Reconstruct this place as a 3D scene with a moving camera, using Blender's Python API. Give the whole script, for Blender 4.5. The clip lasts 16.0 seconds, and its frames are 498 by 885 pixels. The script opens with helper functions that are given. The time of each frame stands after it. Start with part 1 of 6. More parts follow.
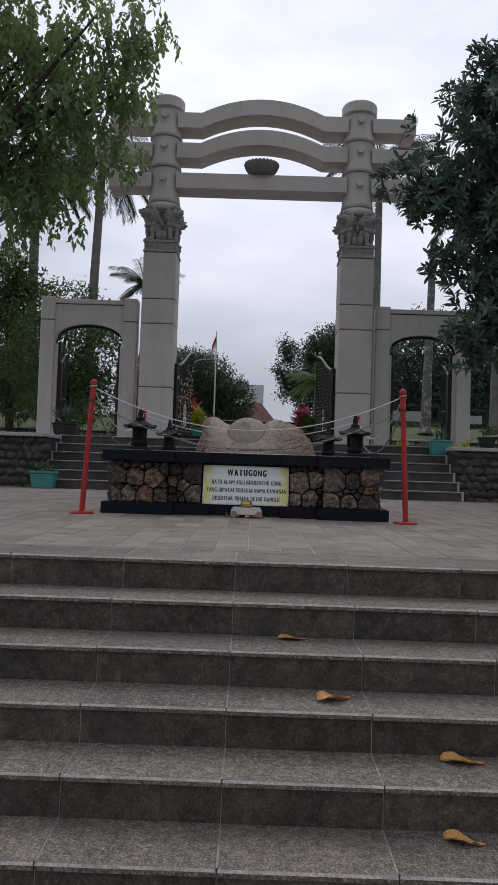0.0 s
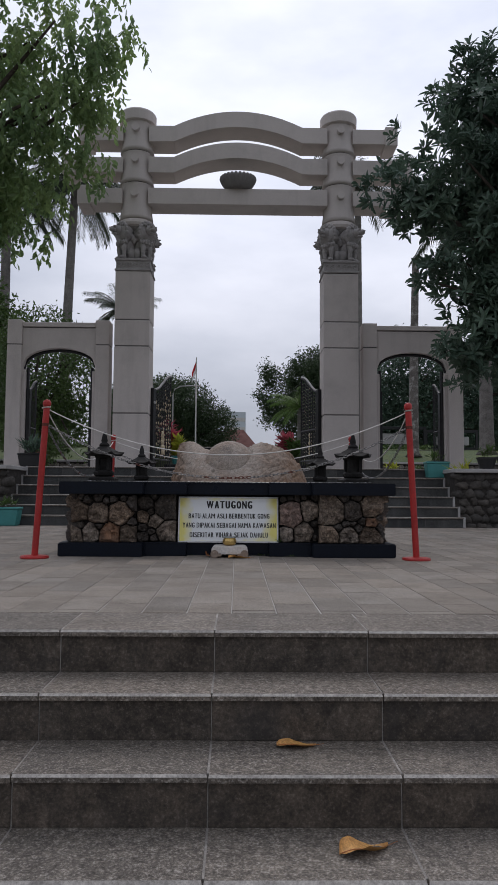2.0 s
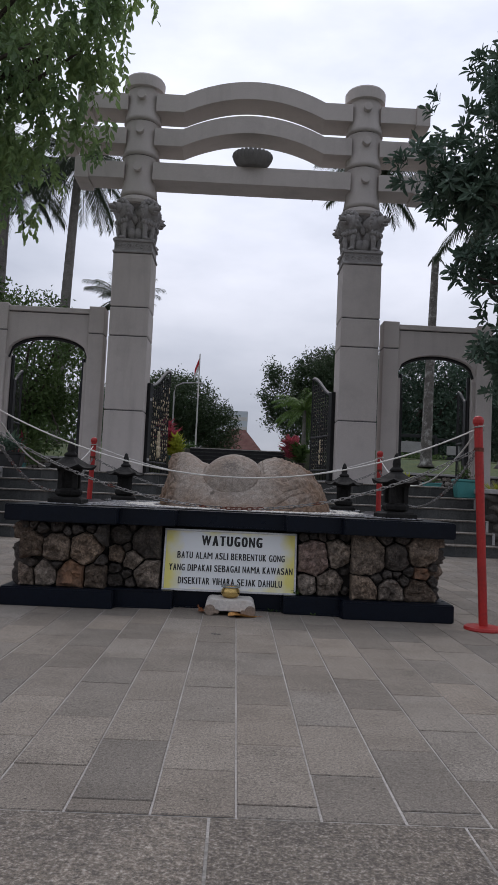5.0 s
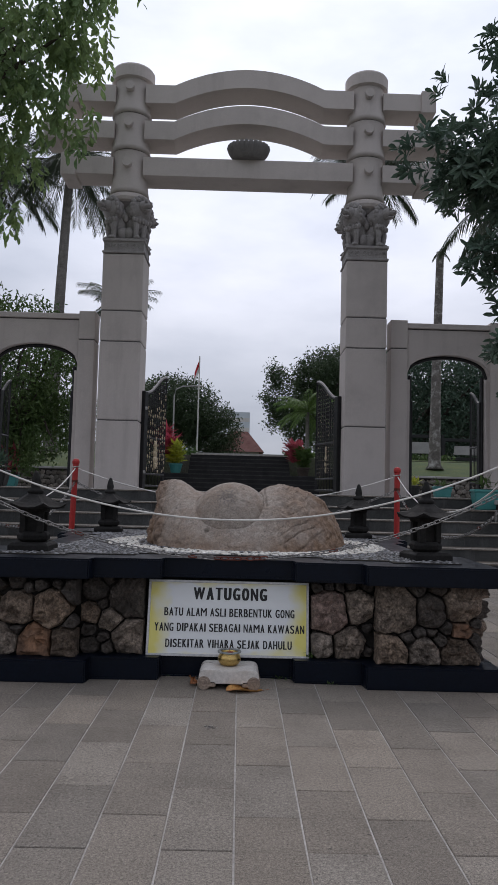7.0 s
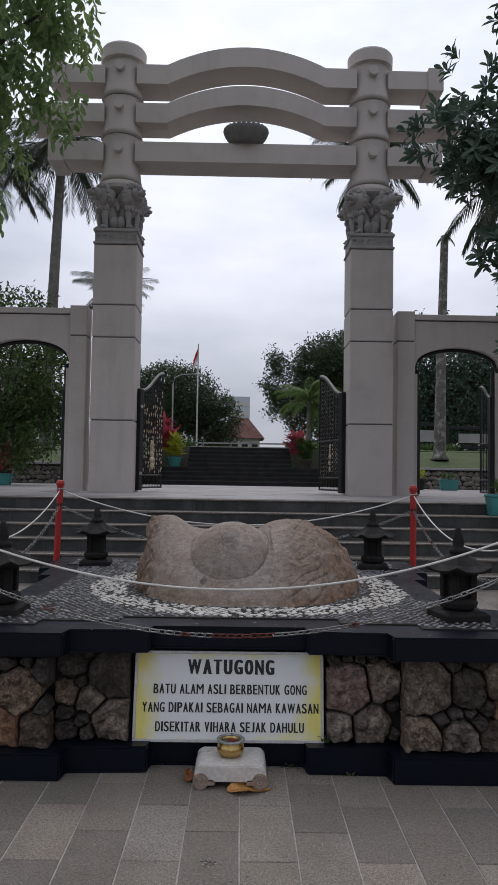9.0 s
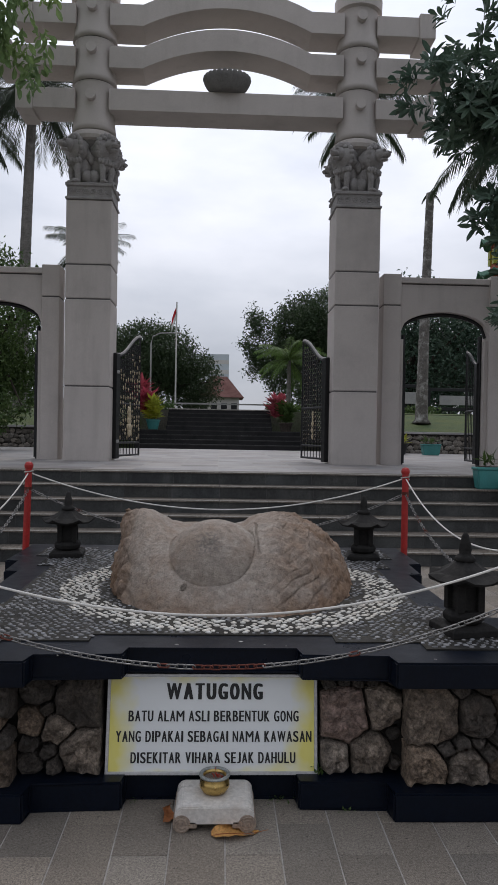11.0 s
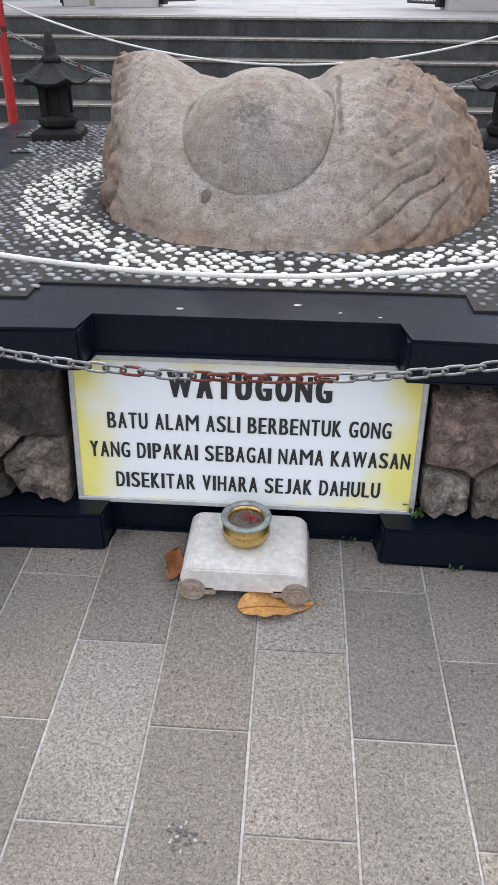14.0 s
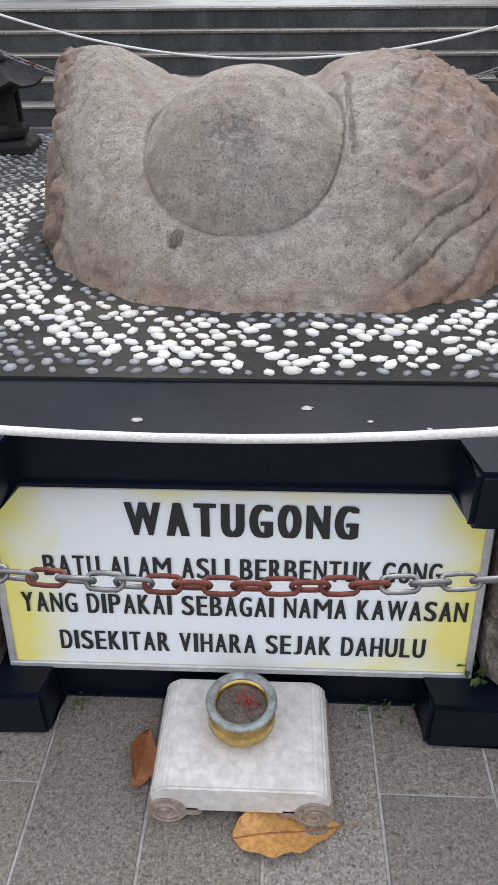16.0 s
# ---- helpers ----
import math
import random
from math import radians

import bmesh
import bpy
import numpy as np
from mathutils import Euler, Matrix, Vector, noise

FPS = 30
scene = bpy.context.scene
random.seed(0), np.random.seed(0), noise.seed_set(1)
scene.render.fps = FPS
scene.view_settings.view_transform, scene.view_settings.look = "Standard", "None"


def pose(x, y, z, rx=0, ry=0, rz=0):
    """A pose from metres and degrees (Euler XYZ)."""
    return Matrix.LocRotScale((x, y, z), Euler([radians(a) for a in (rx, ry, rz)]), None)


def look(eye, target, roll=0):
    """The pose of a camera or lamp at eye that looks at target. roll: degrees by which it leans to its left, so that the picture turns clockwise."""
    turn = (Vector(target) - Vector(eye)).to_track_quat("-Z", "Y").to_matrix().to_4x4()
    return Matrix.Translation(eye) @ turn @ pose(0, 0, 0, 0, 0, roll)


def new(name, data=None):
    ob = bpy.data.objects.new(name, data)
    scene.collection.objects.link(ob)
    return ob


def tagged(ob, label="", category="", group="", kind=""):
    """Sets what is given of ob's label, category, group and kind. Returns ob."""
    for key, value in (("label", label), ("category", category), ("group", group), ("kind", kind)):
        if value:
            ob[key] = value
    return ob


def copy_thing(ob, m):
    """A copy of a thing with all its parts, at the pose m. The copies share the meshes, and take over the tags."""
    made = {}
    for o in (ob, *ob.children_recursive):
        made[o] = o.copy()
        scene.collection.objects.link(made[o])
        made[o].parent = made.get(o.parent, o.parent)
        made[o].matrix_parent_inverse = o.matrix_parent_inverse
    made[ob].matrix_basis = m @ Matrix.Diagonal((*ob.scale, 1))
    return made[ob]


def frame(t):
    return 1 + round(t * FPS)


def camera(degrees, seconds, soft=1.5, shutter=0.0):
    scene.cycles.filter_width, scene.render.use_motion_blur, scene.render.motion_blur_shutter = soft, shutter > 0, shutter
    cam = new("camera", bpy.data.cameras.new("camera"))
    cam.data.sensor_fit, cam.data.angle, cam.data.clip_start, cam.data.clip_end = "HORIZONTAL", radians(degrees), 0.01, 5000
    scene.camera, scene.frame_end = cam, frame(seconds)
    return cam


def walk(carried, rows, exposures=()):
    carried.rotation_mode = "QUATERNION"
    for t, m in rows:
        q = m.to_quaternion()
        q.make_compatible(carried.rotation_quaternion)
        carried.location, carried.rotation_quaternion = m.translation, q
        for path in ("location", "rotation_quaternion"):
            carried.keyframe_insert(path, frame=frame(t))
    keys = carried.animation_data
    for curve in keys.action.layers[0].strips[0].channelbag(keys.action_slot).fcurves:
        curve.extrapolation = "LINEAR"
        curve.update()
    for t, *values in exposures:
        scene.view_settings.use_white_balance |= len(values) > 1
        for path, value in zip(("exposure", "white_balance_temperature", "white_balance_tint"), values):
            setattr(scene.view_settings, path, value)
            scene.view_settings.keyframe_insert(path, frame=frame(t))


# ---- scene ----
cam = camera(38.4, 16.0, soft=1.0)
EXPOSURES = [(0, 0.21, 6700, 16), (6, 0.23, 6650, 16), (6.5, 0.33, 6650, 16), (7.5, 0.26, 6700, 16), (9.2, 0.3, 6750, 16), (11.5, 0.42, 6900, 14), (12, 0.95, 7050, 14), (12.5, 1.27, 7150, 13), (13.5, 1.68, 6600, 13), (14.7, 1.69, 6650, 14), (16, 1.57, 6700, 14)]
PATH = [
    (0, (0.073, 0.224, 0.528), (0.059, 2.223, 0.591), 1.9),
    (0.5, (0.025, 0.435, 0.549), (0.05, 2.433, 0.622), 0.5),
    (1, (0.079, 0.746, 0.546), (0.093, 2.744, 0.64), 0.2),
    (1.5, (0.11, 1.005, 0.519), (0.058, 3.002, 0.615), 0.6),
    (2, (0.079, 1.25, 0.554), (0.111, 3.245, 0.694), 0.4),
    (2.5, (0.086, 1.572, 0.549), (0.086, 3.566, 0.701), 0.1),
    (3, (0.113, 1.797, 0.579), (0.108, 3.788, 0.774), 0.3),
    (3.2, (0.083, 1.93, 0.61), (0.108, 3.921, 0.799), 0.6),
    (5.3, (0.021, 2.948, 0.785), (0.049, 4.943, 0.922), 2.7),
    (5.5, (0.038, 3.044, 0.779), (0.058, 5.039, 0.921), 0.8),
    (6, (0.074, 3.251, 0.793), (0.09, 5.245, 0.942), 0.5),
    (6.5, (0.107, 3.406, 0.923), (0.057, 5.405, 0.986), 1.7),
    (7, (0.048, 3.634, 1.01), (0.07, 5.629, 1.149), 1.5),
    (7.5, (0.047, 3.635, 1.159), (0.075, 5.629, 1.312), -0.3),
    (8, (0.061, 3.876, 1.156), (0.085, 5.872, 1.275), 0.3),
    (8.5, (0.12, 4.065, 1.259), (0.076, 6.063, 1.332), 0.9),
    (9, (0.041, 4.229, 1.346), (0.063, 6.226, 1.439), 0.9),
    (9.2, (0.076, 4.287, 1.323), (0.133, 6.285, 1.402), -1.7),
    (11.3, (0.008, 4.672, 1.556), (0.093, 6.668, 1.475), 1.2),
    (11.5, (0.014, 4.714, 1.557), (0.113, 6.702, 1.361), 0.9),
    (12, (0.036, 4.938, 1.47), (0.115, 6.842, 0.862), 1.9),
    (12.5, (0.091, 5.222, 1.416), (0.043, 7.053, 0.613), 1.1),
    (13, (0.064, 5.544, 1.363), (0.063, 7.287, 0.384), 0.5),
    (13.5, (0.093, 5.823, 1.319), (0.04, 7.542, 0.298), 0.0),
    (14, (0.108, 6.093, 1.279), (0.003, 7.775, 0.201), 0.5),
    (14.5, (0.067, 6.336, 1.26), (0.07, 8.028, 0.194), 1.4),
    (15, (0.066, 6.507, 1.25), (-0.011, 8.211, 0.205), -0.8),
    (15.5, (0.074, 6.639, 1.238), (-0.072, 8.319, 0.164), -0.5),
    (16, (0.073, 6.679, 1.236), (-0.008, 8.354, 0.146), -0.6),
]
walk(cam, [(t, look(eye, target, roll)) for t, eye, target, roll in PATH], EXPOSURES)

# ---- light: an overcast sky with a soft high sun ----
SUN_UP, SUN_ROUND = radians(51), radians(0)
world = bpy.data.worlds.new("overcast_sky")
scene.world = world
world.use_nodes = True
wt = world.node_tree
wt.nodes.clear()


def wnode(kind, **values):
    n = wt.nodes.new(kind)
    for k, v in values.items():
        n.inputs[k].default_value = v
    return n


w_out = wnode("ShaderNodeOutputWorld")
w_bg = wnode("ShaderNodeBackground", Strength=1.0)
w_sky = wnode("ShaderNodeTexSky")
w_sky.sky_type, w_sky.sun_disc, w_sky.sun_elevation, w_sky.sun_rotation = "NISHITA", False, SUN_UP, SUN_ROUND
w_low = wnode("ShaderNodeMix")
w_low.data_type, w_low.blend_type = "RGBA", "MULTIPLY"
w_low.inputs[0].default_value = 1.0
w_low.inputs[7].default_value = (0.1, 0.1, 0.1, 1)
w_co = wnode("ShaderNodeTexCoord")
w_map = wnode("ShaderNodeMapping")
w_map.inputs["Scale"].default_value = (1.0, 1.0, 2.6)
w_n = wnode("ShaderNodeTexNoise", Scale=2.3, Detail=6.0, Roughness=0.5)
w_ramp = wnode("ShaderNodeValToRGB")
w_ramp.color_ramp.elements[0].position, w_ramp.color_ramp.elements[0].color = 0.33, (0.44, 0.505, 0.605, 1)
w_ramp.color_ramp.elements[1].position, w_ramp.color_ramp.elements[1].color = 0.68, (0.78, 0.845, 0.945, 1)
w_mix = wnode("ShaderNodeMix")
w_mix.data_type = "RGBA"
w_mix.inputs[0].default_value = 0.94
wt.links.new(w_co.outputs["Generated"], w_map.inputs["Vector"])
wt.links.new(w_map.outputs["Vector"], w_n.inputs["Vector"])
wt.links.new(w_n.outputs["Fac"], w_ramp.inputs["Fac"])
wt.links.new(w_sky.outputs["Color"], w_low.inputs[6])
wt.links.new(w_low.outputs[2], w_mix.inputs[6])
wt.links.new(w_ramp.outputs["Color"], w_mix.inputs[7])
w_dot = wnode("ShaderNodeVectorMath")
w_dot.operation = "DOT_PRODUCT"
w_dot.inputs[1].default_value = (0.05, 0.6, 0.8)
w_lobe = wnode("ShaderNodeMapRange")
for key, value in (("From Min", 0.45), ("From Max", 1.0), ("To Min", 0.7), ("To Max", 1.16)):
    w_lobe.inputs[key].default_value = value
w_lobe.interpolation_type = "SMOOTHSTEP"
wt.links.new(w_co.outputs["Generated"], w_dot.inputs[0])
wt.links.new(w_dot.outputs["Value"], w_lobe.inputs["Value"])
w_sep = wnode("ShaderNodeSeparateXYZ")
w_rise = wnode("ShaderNodeMapRange")
for key, value in (("From Min", 0.0), ("From Max", 0.5), ("To Min", 0.72), ("To Max", 1.1)):
    w_rise.inputs[key].default_value = value
w_mul = wnode("ShaderNodeMath")
w_mul.operation = "MULTIPLY"
wt.links.new(w_co.outputs["Generated"], w_sep.inputs[0])
wt.links.new(w_sep.outputs["Z"], w_rise.inputs["Value"])
wt.links.new(w_lobe.outputs["Result"], w_mul.inputs[0])
wt.links.new(w_rise.outputs["Result"], w_mul.inputs[1])
wt.links.new(w_mul.outputs[0], w_bg.inputs["Strength"])
wt.links.new(w_mix.outputs[2], w_bg.inputs["Color"])
wt.links.new(w_bg.outputs["Background"], w_out.inputs["Surface"])
sun_data = bpy.data.lights.new("sun", "SUN")
sun_data.energy, sun_data.angle, sun_data.color = 0.6, radians(35), (1.0, 0.97, 0.93)
sun = new("sun", sun_data)
sun.matrix_world = look((1, 12, 40), (0, -20, 0))

# ---- materials ----
def mat(name, base, rough=0.7, metal=0.0, var=0.25, scale=6.0, fine=60.0, bump=0.15, tint=None, per="none", spec=0.4, stain=0.0, stain_col=(0.03, 0.028, 0.025), stain_scale=1.4, speck=0.0, speck_col=(0.03, 0.03, 0.03), speck_scale=120.0, dist=0.004, coarse=0.0, spread=(0.82, 1.14), patch=None, speck_at=(0.58, 0.66), hue=0.03, pit=0.0, mottle=0.0, mottle_scale=38.0):
    """A surface with large and fine variation, stains, specks and relief. per: 'object' or 'island' varies piece by piece."""
    m = bpy.data.materials.new(name)
    m.use_nodes = True
    t = m.node_tree
    t.nodes.clear()
    link = t.links.new

    def node(kind, **values):
        n = t.nodes.new(kind)
        for k, v in values.items():
            n.inputs[k].default_value = v
        return n

    def mix(blend, fac, a, b):
        n = t.nodes.new("ShaderNodeMix")
        n.data_type, n.blend_type = "RGBA", blend
        for i, v in ((0, fac), (6, a), (7, b)):
            if isinstance(v, bpy.types.NodeSocket):
                link(v, n.inputs[i])
            elif i == 0:
                n.inputs[0].default_value = v
            else:
                n.inputs[i].default_value = (*v[:3], 1)
        return n.outputs[2]

    def ramp(src, a, b, lo=0.0, hi=1.0):
        n = t.nodes.new("ShaderNodeMapRange")
        n.inputs["From Min"].default_value, n.inputs["From Max"].default_value = a, b
        n.inputs["To Min"].default_value, n.inputs["To Max"].default_value = lo, hi
        link(src, n.inputs["Value"])
        return n.outputs["Result"]

    out = node("ShaderNodeOutputMaterial")
    bsdf = node("ShaderNodeBsdfPrincipled", Roughness=rough, Metallic=metal)
    bsdf.inputs["Specular IOR Level"].default_value = spec
    geo = node("ShaderNodeNewGeometry")
    big = node("ShaderNodeTexNoise", Scale=scale, Detail=5.0, Roughness=0.6)
    small = node("ShaderNodeTexNoise", Scale=fine, Detail=4.0, Roughness=0.7)
    link(geo.outputs["Position"], big.inputs["Vector"])
    link(geo.outputs["Position"], small.inputs["Vector"])
    other = tint or tuple(c * 0.55 for c in base)
    col = mix("MIX", ramp(big.outputs["Fac"], 0.35, 0.68, 0.0, min(1.0, (var if patch is None else patch) * 2)), base, other)
    shade = ramp(small.outputs["Fac"], 0.36, 0.64, 1 - var * 0.7, 1 + var * 0.7)
    grey = node("ShaderNodeCombineColor")
    for i in range(3):
        link(shade, grey.inputs[i])
    col = mix("MULTIPLY", 1.0, col, grey.outputs[0])
    if per != "none":
        if per == "object":
            rnd = node("ShaderNodeObjectInfo").outputs["Random"]
        else:
            rnd = geo.outputs["Random Per Island"]
        g2 = node("ShaderNodeCombineColor")
        turn = node("ShaderNodeMath")
        turn.operation = "MULTIPLY"
        turn.inputs[1].default_value = 7.31
        link(rnd, turn.inputs[0])
        frac = node("ShaderNodeMath")
        frac.operation = "FRACT"
        link(turn.outputs[0], frac.inputs[0])
        warm = node("ShaderNodeCombineColor")
        for i in range(3):
            link(ramp(rnd, 0.0, 1.0, spread[0], spread[1]), g2.inputs[i])
            link(ramp(frac.outputs[0], 0.0, 1.0, 1 - hue * (1 - i), 1 + hue * (1 - i)), warm.inputs[i])
        col = mix("MULTIPLY", 1.0, col, warm.outputs[0])
        col = mix("MULTIPLY", 1.0, col, g2.outputs[0])
    if stain > 0:
        st = node("ShaderNodeTexNoise", Scale=stain_scale, Detail=8.0, Roughness=0.68)
        link(geo.outputs["Position"], st.inputs["Vector"])
        col = mix("MIX", ramp(st.outputs["Fac"], 0.5, 0.72, 0.0, stain), col, stain_col)
    if speck > 0:
        vo = node("ShaderNodeTexNoise", Scale=speck_scale, Detail=5.0, Roughness=0.62)
        link(geo.outputs["Position"], vo.inputs["Vector"])
        col = mix("MIX", ramp(vo.outputs["Fac"], *speck_at, 0.0, speck), col, speck_col)
    if pit > 0:
        pn = node("ShaderNodeTexNoise", Scale=55.0, Detail=3.0, Roughness=0.6)
        link(geo.outputs["Position"], pn.inputs["Vector"])
        col = mix("MIX", ramp(pn.outputs["Fac"], 0.655, 0.7, 0.0, pit), col, tuple(c * 0.2 for c in base))
    if mottle > 0:
        mo = node("ShaderNodeTexNoise", Scale=mottle_scale, Detail=7.0, Roughness=0.78)
        link(geo.outputs["Position"], mo.inputs["Vector"])
        g3 = node("ShaderNodeCombineColor")
        for i in range(3):
            link(ramp(mo.outputs["Fac"], 0.38, 0.62, 1 - mottle, 1 + mottle), g3.inputs[i])
        col = mix("MULTIPLY", 1.0, col, g3.outputs[0])
    link(col, bsdf.inputs["Base Color"])
    link(ramp(big.outputs["Fac"], 0.3, 0.7, max(0.03, rough - 0.12), min(1.0, rough + 0.12)), bsdf.inputs["Roughness"])
    if bump > 0:
        bp = node("ShaderNodeBump", Strength=bump, Distance=dist)
        link(small.outputs["Fac"], bp.inputs["Height"])
        if coarse > 0:
            b0 = node("ShaderNodeBump", Strength=min(1.0, coarse), Distance=0.03)
            mid_n = node("ShaderNodeTexNoise", Scale=scale * 4, Detail=7.0, Roughness=0.65)
            link(geo.outputs["Position"], mid_n.inputs["Vector"])
            link(mid_n.outputs["Fac"], b0.inputs["Height"])
            link(b0.outputs["Normal"], bp.inputs["Normal"])
        link(bp.outputs["Normal"], bsdf.inputs["Normal"])
    link(bsdf.outputs["BSDF"], out.inputs["Surface"])
    return m


def leafy(name, base, tint, rough=0.45, thin=0.25):
    """Foliage: each leaf a little different, thin enough to let light through."""
    m = mat(name, base, rough=rough, var=0.3, scale=0.7, fine=9.0, bump=0.0, tint=tint, per="island", spec=0.35)
    t = m.node_tree
    b = next(n for n in t.nodes if n.type == "BSDF_PRINCIPLED")
    o = next(n for n in t.nodes if n.type == "OUTPUT_MATERIAL")
    tr = t.nodes.new("ShaderNodeBsdfTranslucent")
    mx = t.nodes.new("ShaderNodeMixShader")
    mx.inputs[0].default_value = thin
    t.links.new(b.inputs["Base Color"].links[0].from_socket, tr.inputs["Color"])
    t.links.new(b.outputs[0], mx.inputs[1])
    t.links.new(tr.outputs[0], mx.inputs[2])
    t.links.new(mx.outputs[0], o.inputs["Surface"])
    return m


TILE = mat("andesite_tile", (0.275, 0.24, 0.202), rough=0.66, patch=0.2, tint=(0.225, 0.198, 0.168), speck_at=(0.53, 0.6), var=0.45, scale=4, fine=260, bump=0.7, per="object", stain=0.42, stain_col=(0.14, 0.118, 0.098), stain_scale=2.0, speck=0.7, speck_col=(0.1, 0.09, 0.08), speck_scale=170, spread=(0.74, 1.1), hue=0.022, pit=0.85, spec=0.24, mottle=0.3, mottle_scale=95)
TILE_FAR = mat("andesite_tile_rest", (0.275, 0.24, 0.202), rough=0.66, patch=0.2, tint=(0.225, 0.198, 0.168), speck_at=(0.53, 0.6), var=0.45, scale=4, fine=260, bump=0.7, per="island", stain=0.42, stain_col=(0.14, 0.118, 0.098), stain_scale=2.0, speck=0.7, speck_col=(0.1, 0.09, 0.08), speck_scale=170, spread=(0.74, 1.1), hue=0.022, pit=0.85, spec=0.24, mottle=0.3, mottle_scale=95)
GROUT = mat("pale_grout", (0.44, 0.415, 0.39), rough=0.9, var=0.3, scale=3, fine=80)
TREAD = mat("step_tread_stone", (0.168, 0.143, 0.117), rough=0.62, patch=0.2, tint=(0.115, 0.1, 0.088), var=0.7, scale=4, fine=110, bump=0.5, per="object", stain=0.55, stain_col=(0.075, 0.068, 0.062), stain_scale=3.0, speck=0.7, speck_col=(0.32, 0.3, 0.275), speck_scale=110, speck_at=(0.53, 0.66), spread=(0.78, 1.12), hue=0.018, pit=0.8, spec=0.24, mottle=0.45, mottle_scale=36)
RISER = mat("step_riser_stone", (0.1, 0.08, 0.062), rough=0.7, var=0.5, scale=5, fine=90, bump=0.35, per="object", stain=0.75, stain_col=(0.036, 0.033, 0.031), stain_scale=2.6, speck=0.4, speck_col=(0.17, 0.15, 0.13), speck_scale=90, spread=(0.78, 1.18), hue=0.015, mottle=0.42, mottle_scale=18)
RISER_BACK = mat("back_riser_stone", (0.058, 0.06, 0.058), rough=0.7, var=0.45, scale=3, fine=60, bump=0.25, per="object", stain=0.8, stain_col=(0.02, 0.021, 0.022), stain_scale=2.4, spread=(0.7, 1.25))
NOSING = mat("worn_nosing", (0.46, 0.43, 0.39), rough=0.7, var=0.45, scale=9, fine=90, stain=0.5, stain_col=(0.12, 0.11, 0.1), stain_scale=5)
PLASTER = mat("warm_grey_plaster", (0.535, 0.488, 0.458), rough=0.85, var=0.12, scale=1.1, fine=90, bump=0.25, tint=(0.42, 0.385, 0.37), stain=0.26, stain_col=(0.25, 0.23, 0.22), stain_scale=1.3)
STEP_JOINT = mat("cement_joint", (0.33, 0.31, 0.285), rough=0.9, var=0.4, scale=6, fine=60, stain=0.35, stain_col=(0.05, 0.045, 0.04), stain_scale=4)


def streak(m, col, amount):
    """Rain streaks: stains drawn out downwards."""
    t = m.node_tree
    b = next(n for n in t.nodes if n.type == "BSDF_PRINCIPLED")
    old = b.inputs["Base Color"].links[0].from_socket
    geo = t.nodes.new("ShaderNodeNewGeometry")
    mp = t.nodes.new("ShaderNodeMapping")
    mp.inputs["Scale"].default_value = (3.6, 3.6, 0.5)
    nz = t.nodes.new("ShaderNodeTexNoise")
    nz.inputs["Scale"].default_value, nz.inputs["Detail"].default_value, nz.inputs["Roughness"].default_value = 1.0, 6.0, 0.6
    rng = t.nodes.new("ShaderNodeMapRange")
    for k, v in (("From Min", 0.53), ("From Max", 0.75), ("To Min", 0.0), ("To Max", amount)):
        rng.inputs[k].default_value = v
    mx = t.nodes.new("ShaderNodeMix")
    mx.data_type = "RGBA"
    mx.inputs[7].default_value = (*col, 1)
    t.links.new(geo.outputs["Position"], mp.inputs["Vector"])
    t.links.new(mp.outputs["Vector"], nz.inputs["Vector"])
    t.links.new(nz.outputs["Fac"], rng.inputs["Value"])
    t.links.new(rng.outputs["Result"], mx.inputs[0])
    t.links.new(old, mx.inputs[6])
    t.links.new(mx.outputs[2], b.inputs["Base Color"])


streak(PLASTER, (0.26, 0.235, 0.215), 0.3)
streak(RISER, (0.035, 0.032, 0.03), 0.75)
streak(RISER_BACK, (0.16, 0.16, 0.155), 0.35)
GROOVE = mat("dark_joint", (0.12, 0.112, 0.11), rough=0.9, var=0.2)
CARVED = mat("carved_grey_stone", (0.36, 0.34, 0.33), rough=0.85, var=0.25, scale=5, fine=60, bump=0.4, stain=0.3, stain_col=(0.15, 0.14, 0.14), stain_scale=4)
LOTUS = mat("dark_weathered_stone", (0.19, 0.183, 0.175), rough=0.85, var=0.3, scale=5, fine=60, bump=0.4)
BLACK_PAINT = mat("black_painted_concrete", (0.0034, 0.0066, 0.0145), rough=0.37, var=0.3, scale=4, fine=70, bump=0.12, spec=0.19, stain=0.06, stain_col=(0.03, 0.034, 0.04), stain_scale=14)
MORTAR = mat("dark_mortar", (0.038, 0.033, 0.029), rough=0.95, var=0.4, scale=12, fine=90, bump=0.6, stain=0.4, stain_col=(0.1, 0.09, 0.08), stain_scale=9)
RUBBLE = mat("rubble_stone", (0.3, 0.228, 0.17), rough=0.85, var=0.6, scale=16, fine=70, bump=1.0, tint=(0.14, 0.105, 0.08), per="object", stain=0.6, stain_col=(0.27, 0.21, 0.16), stain_scale=12, dist=0.018, coarse=1.0, spread=(0.55, 1.35), hue=0.06, mottle=0.45, mottle_scale=26)
RUBBLE_RUST = mat("rust_brown_stone", (0.24, 0.13, 0.075), rough=0.85, var=0.45, scale=9, fine=45, bump=0.7, tint=(0.09, 0.06, 0.045), stain=0.3, stain_col=(0.2, 0.18, 0.16), stain_scale=8, dist=0.01)
RUBBLE_PALE = mat("pale_rubble_stone", (0.42, 0.345, 0.28), rough=0.85, var=0.5, scale=14, fine=60, bump=0.9, tint=(0.14, 0.115, 0.095), per="object", stain=0.45, stain_col=(0.08, 0.066, 0.056), stain_scale=9, dist=0.015, coarse=1.0, mottle=0.4, mottle_scale=26)
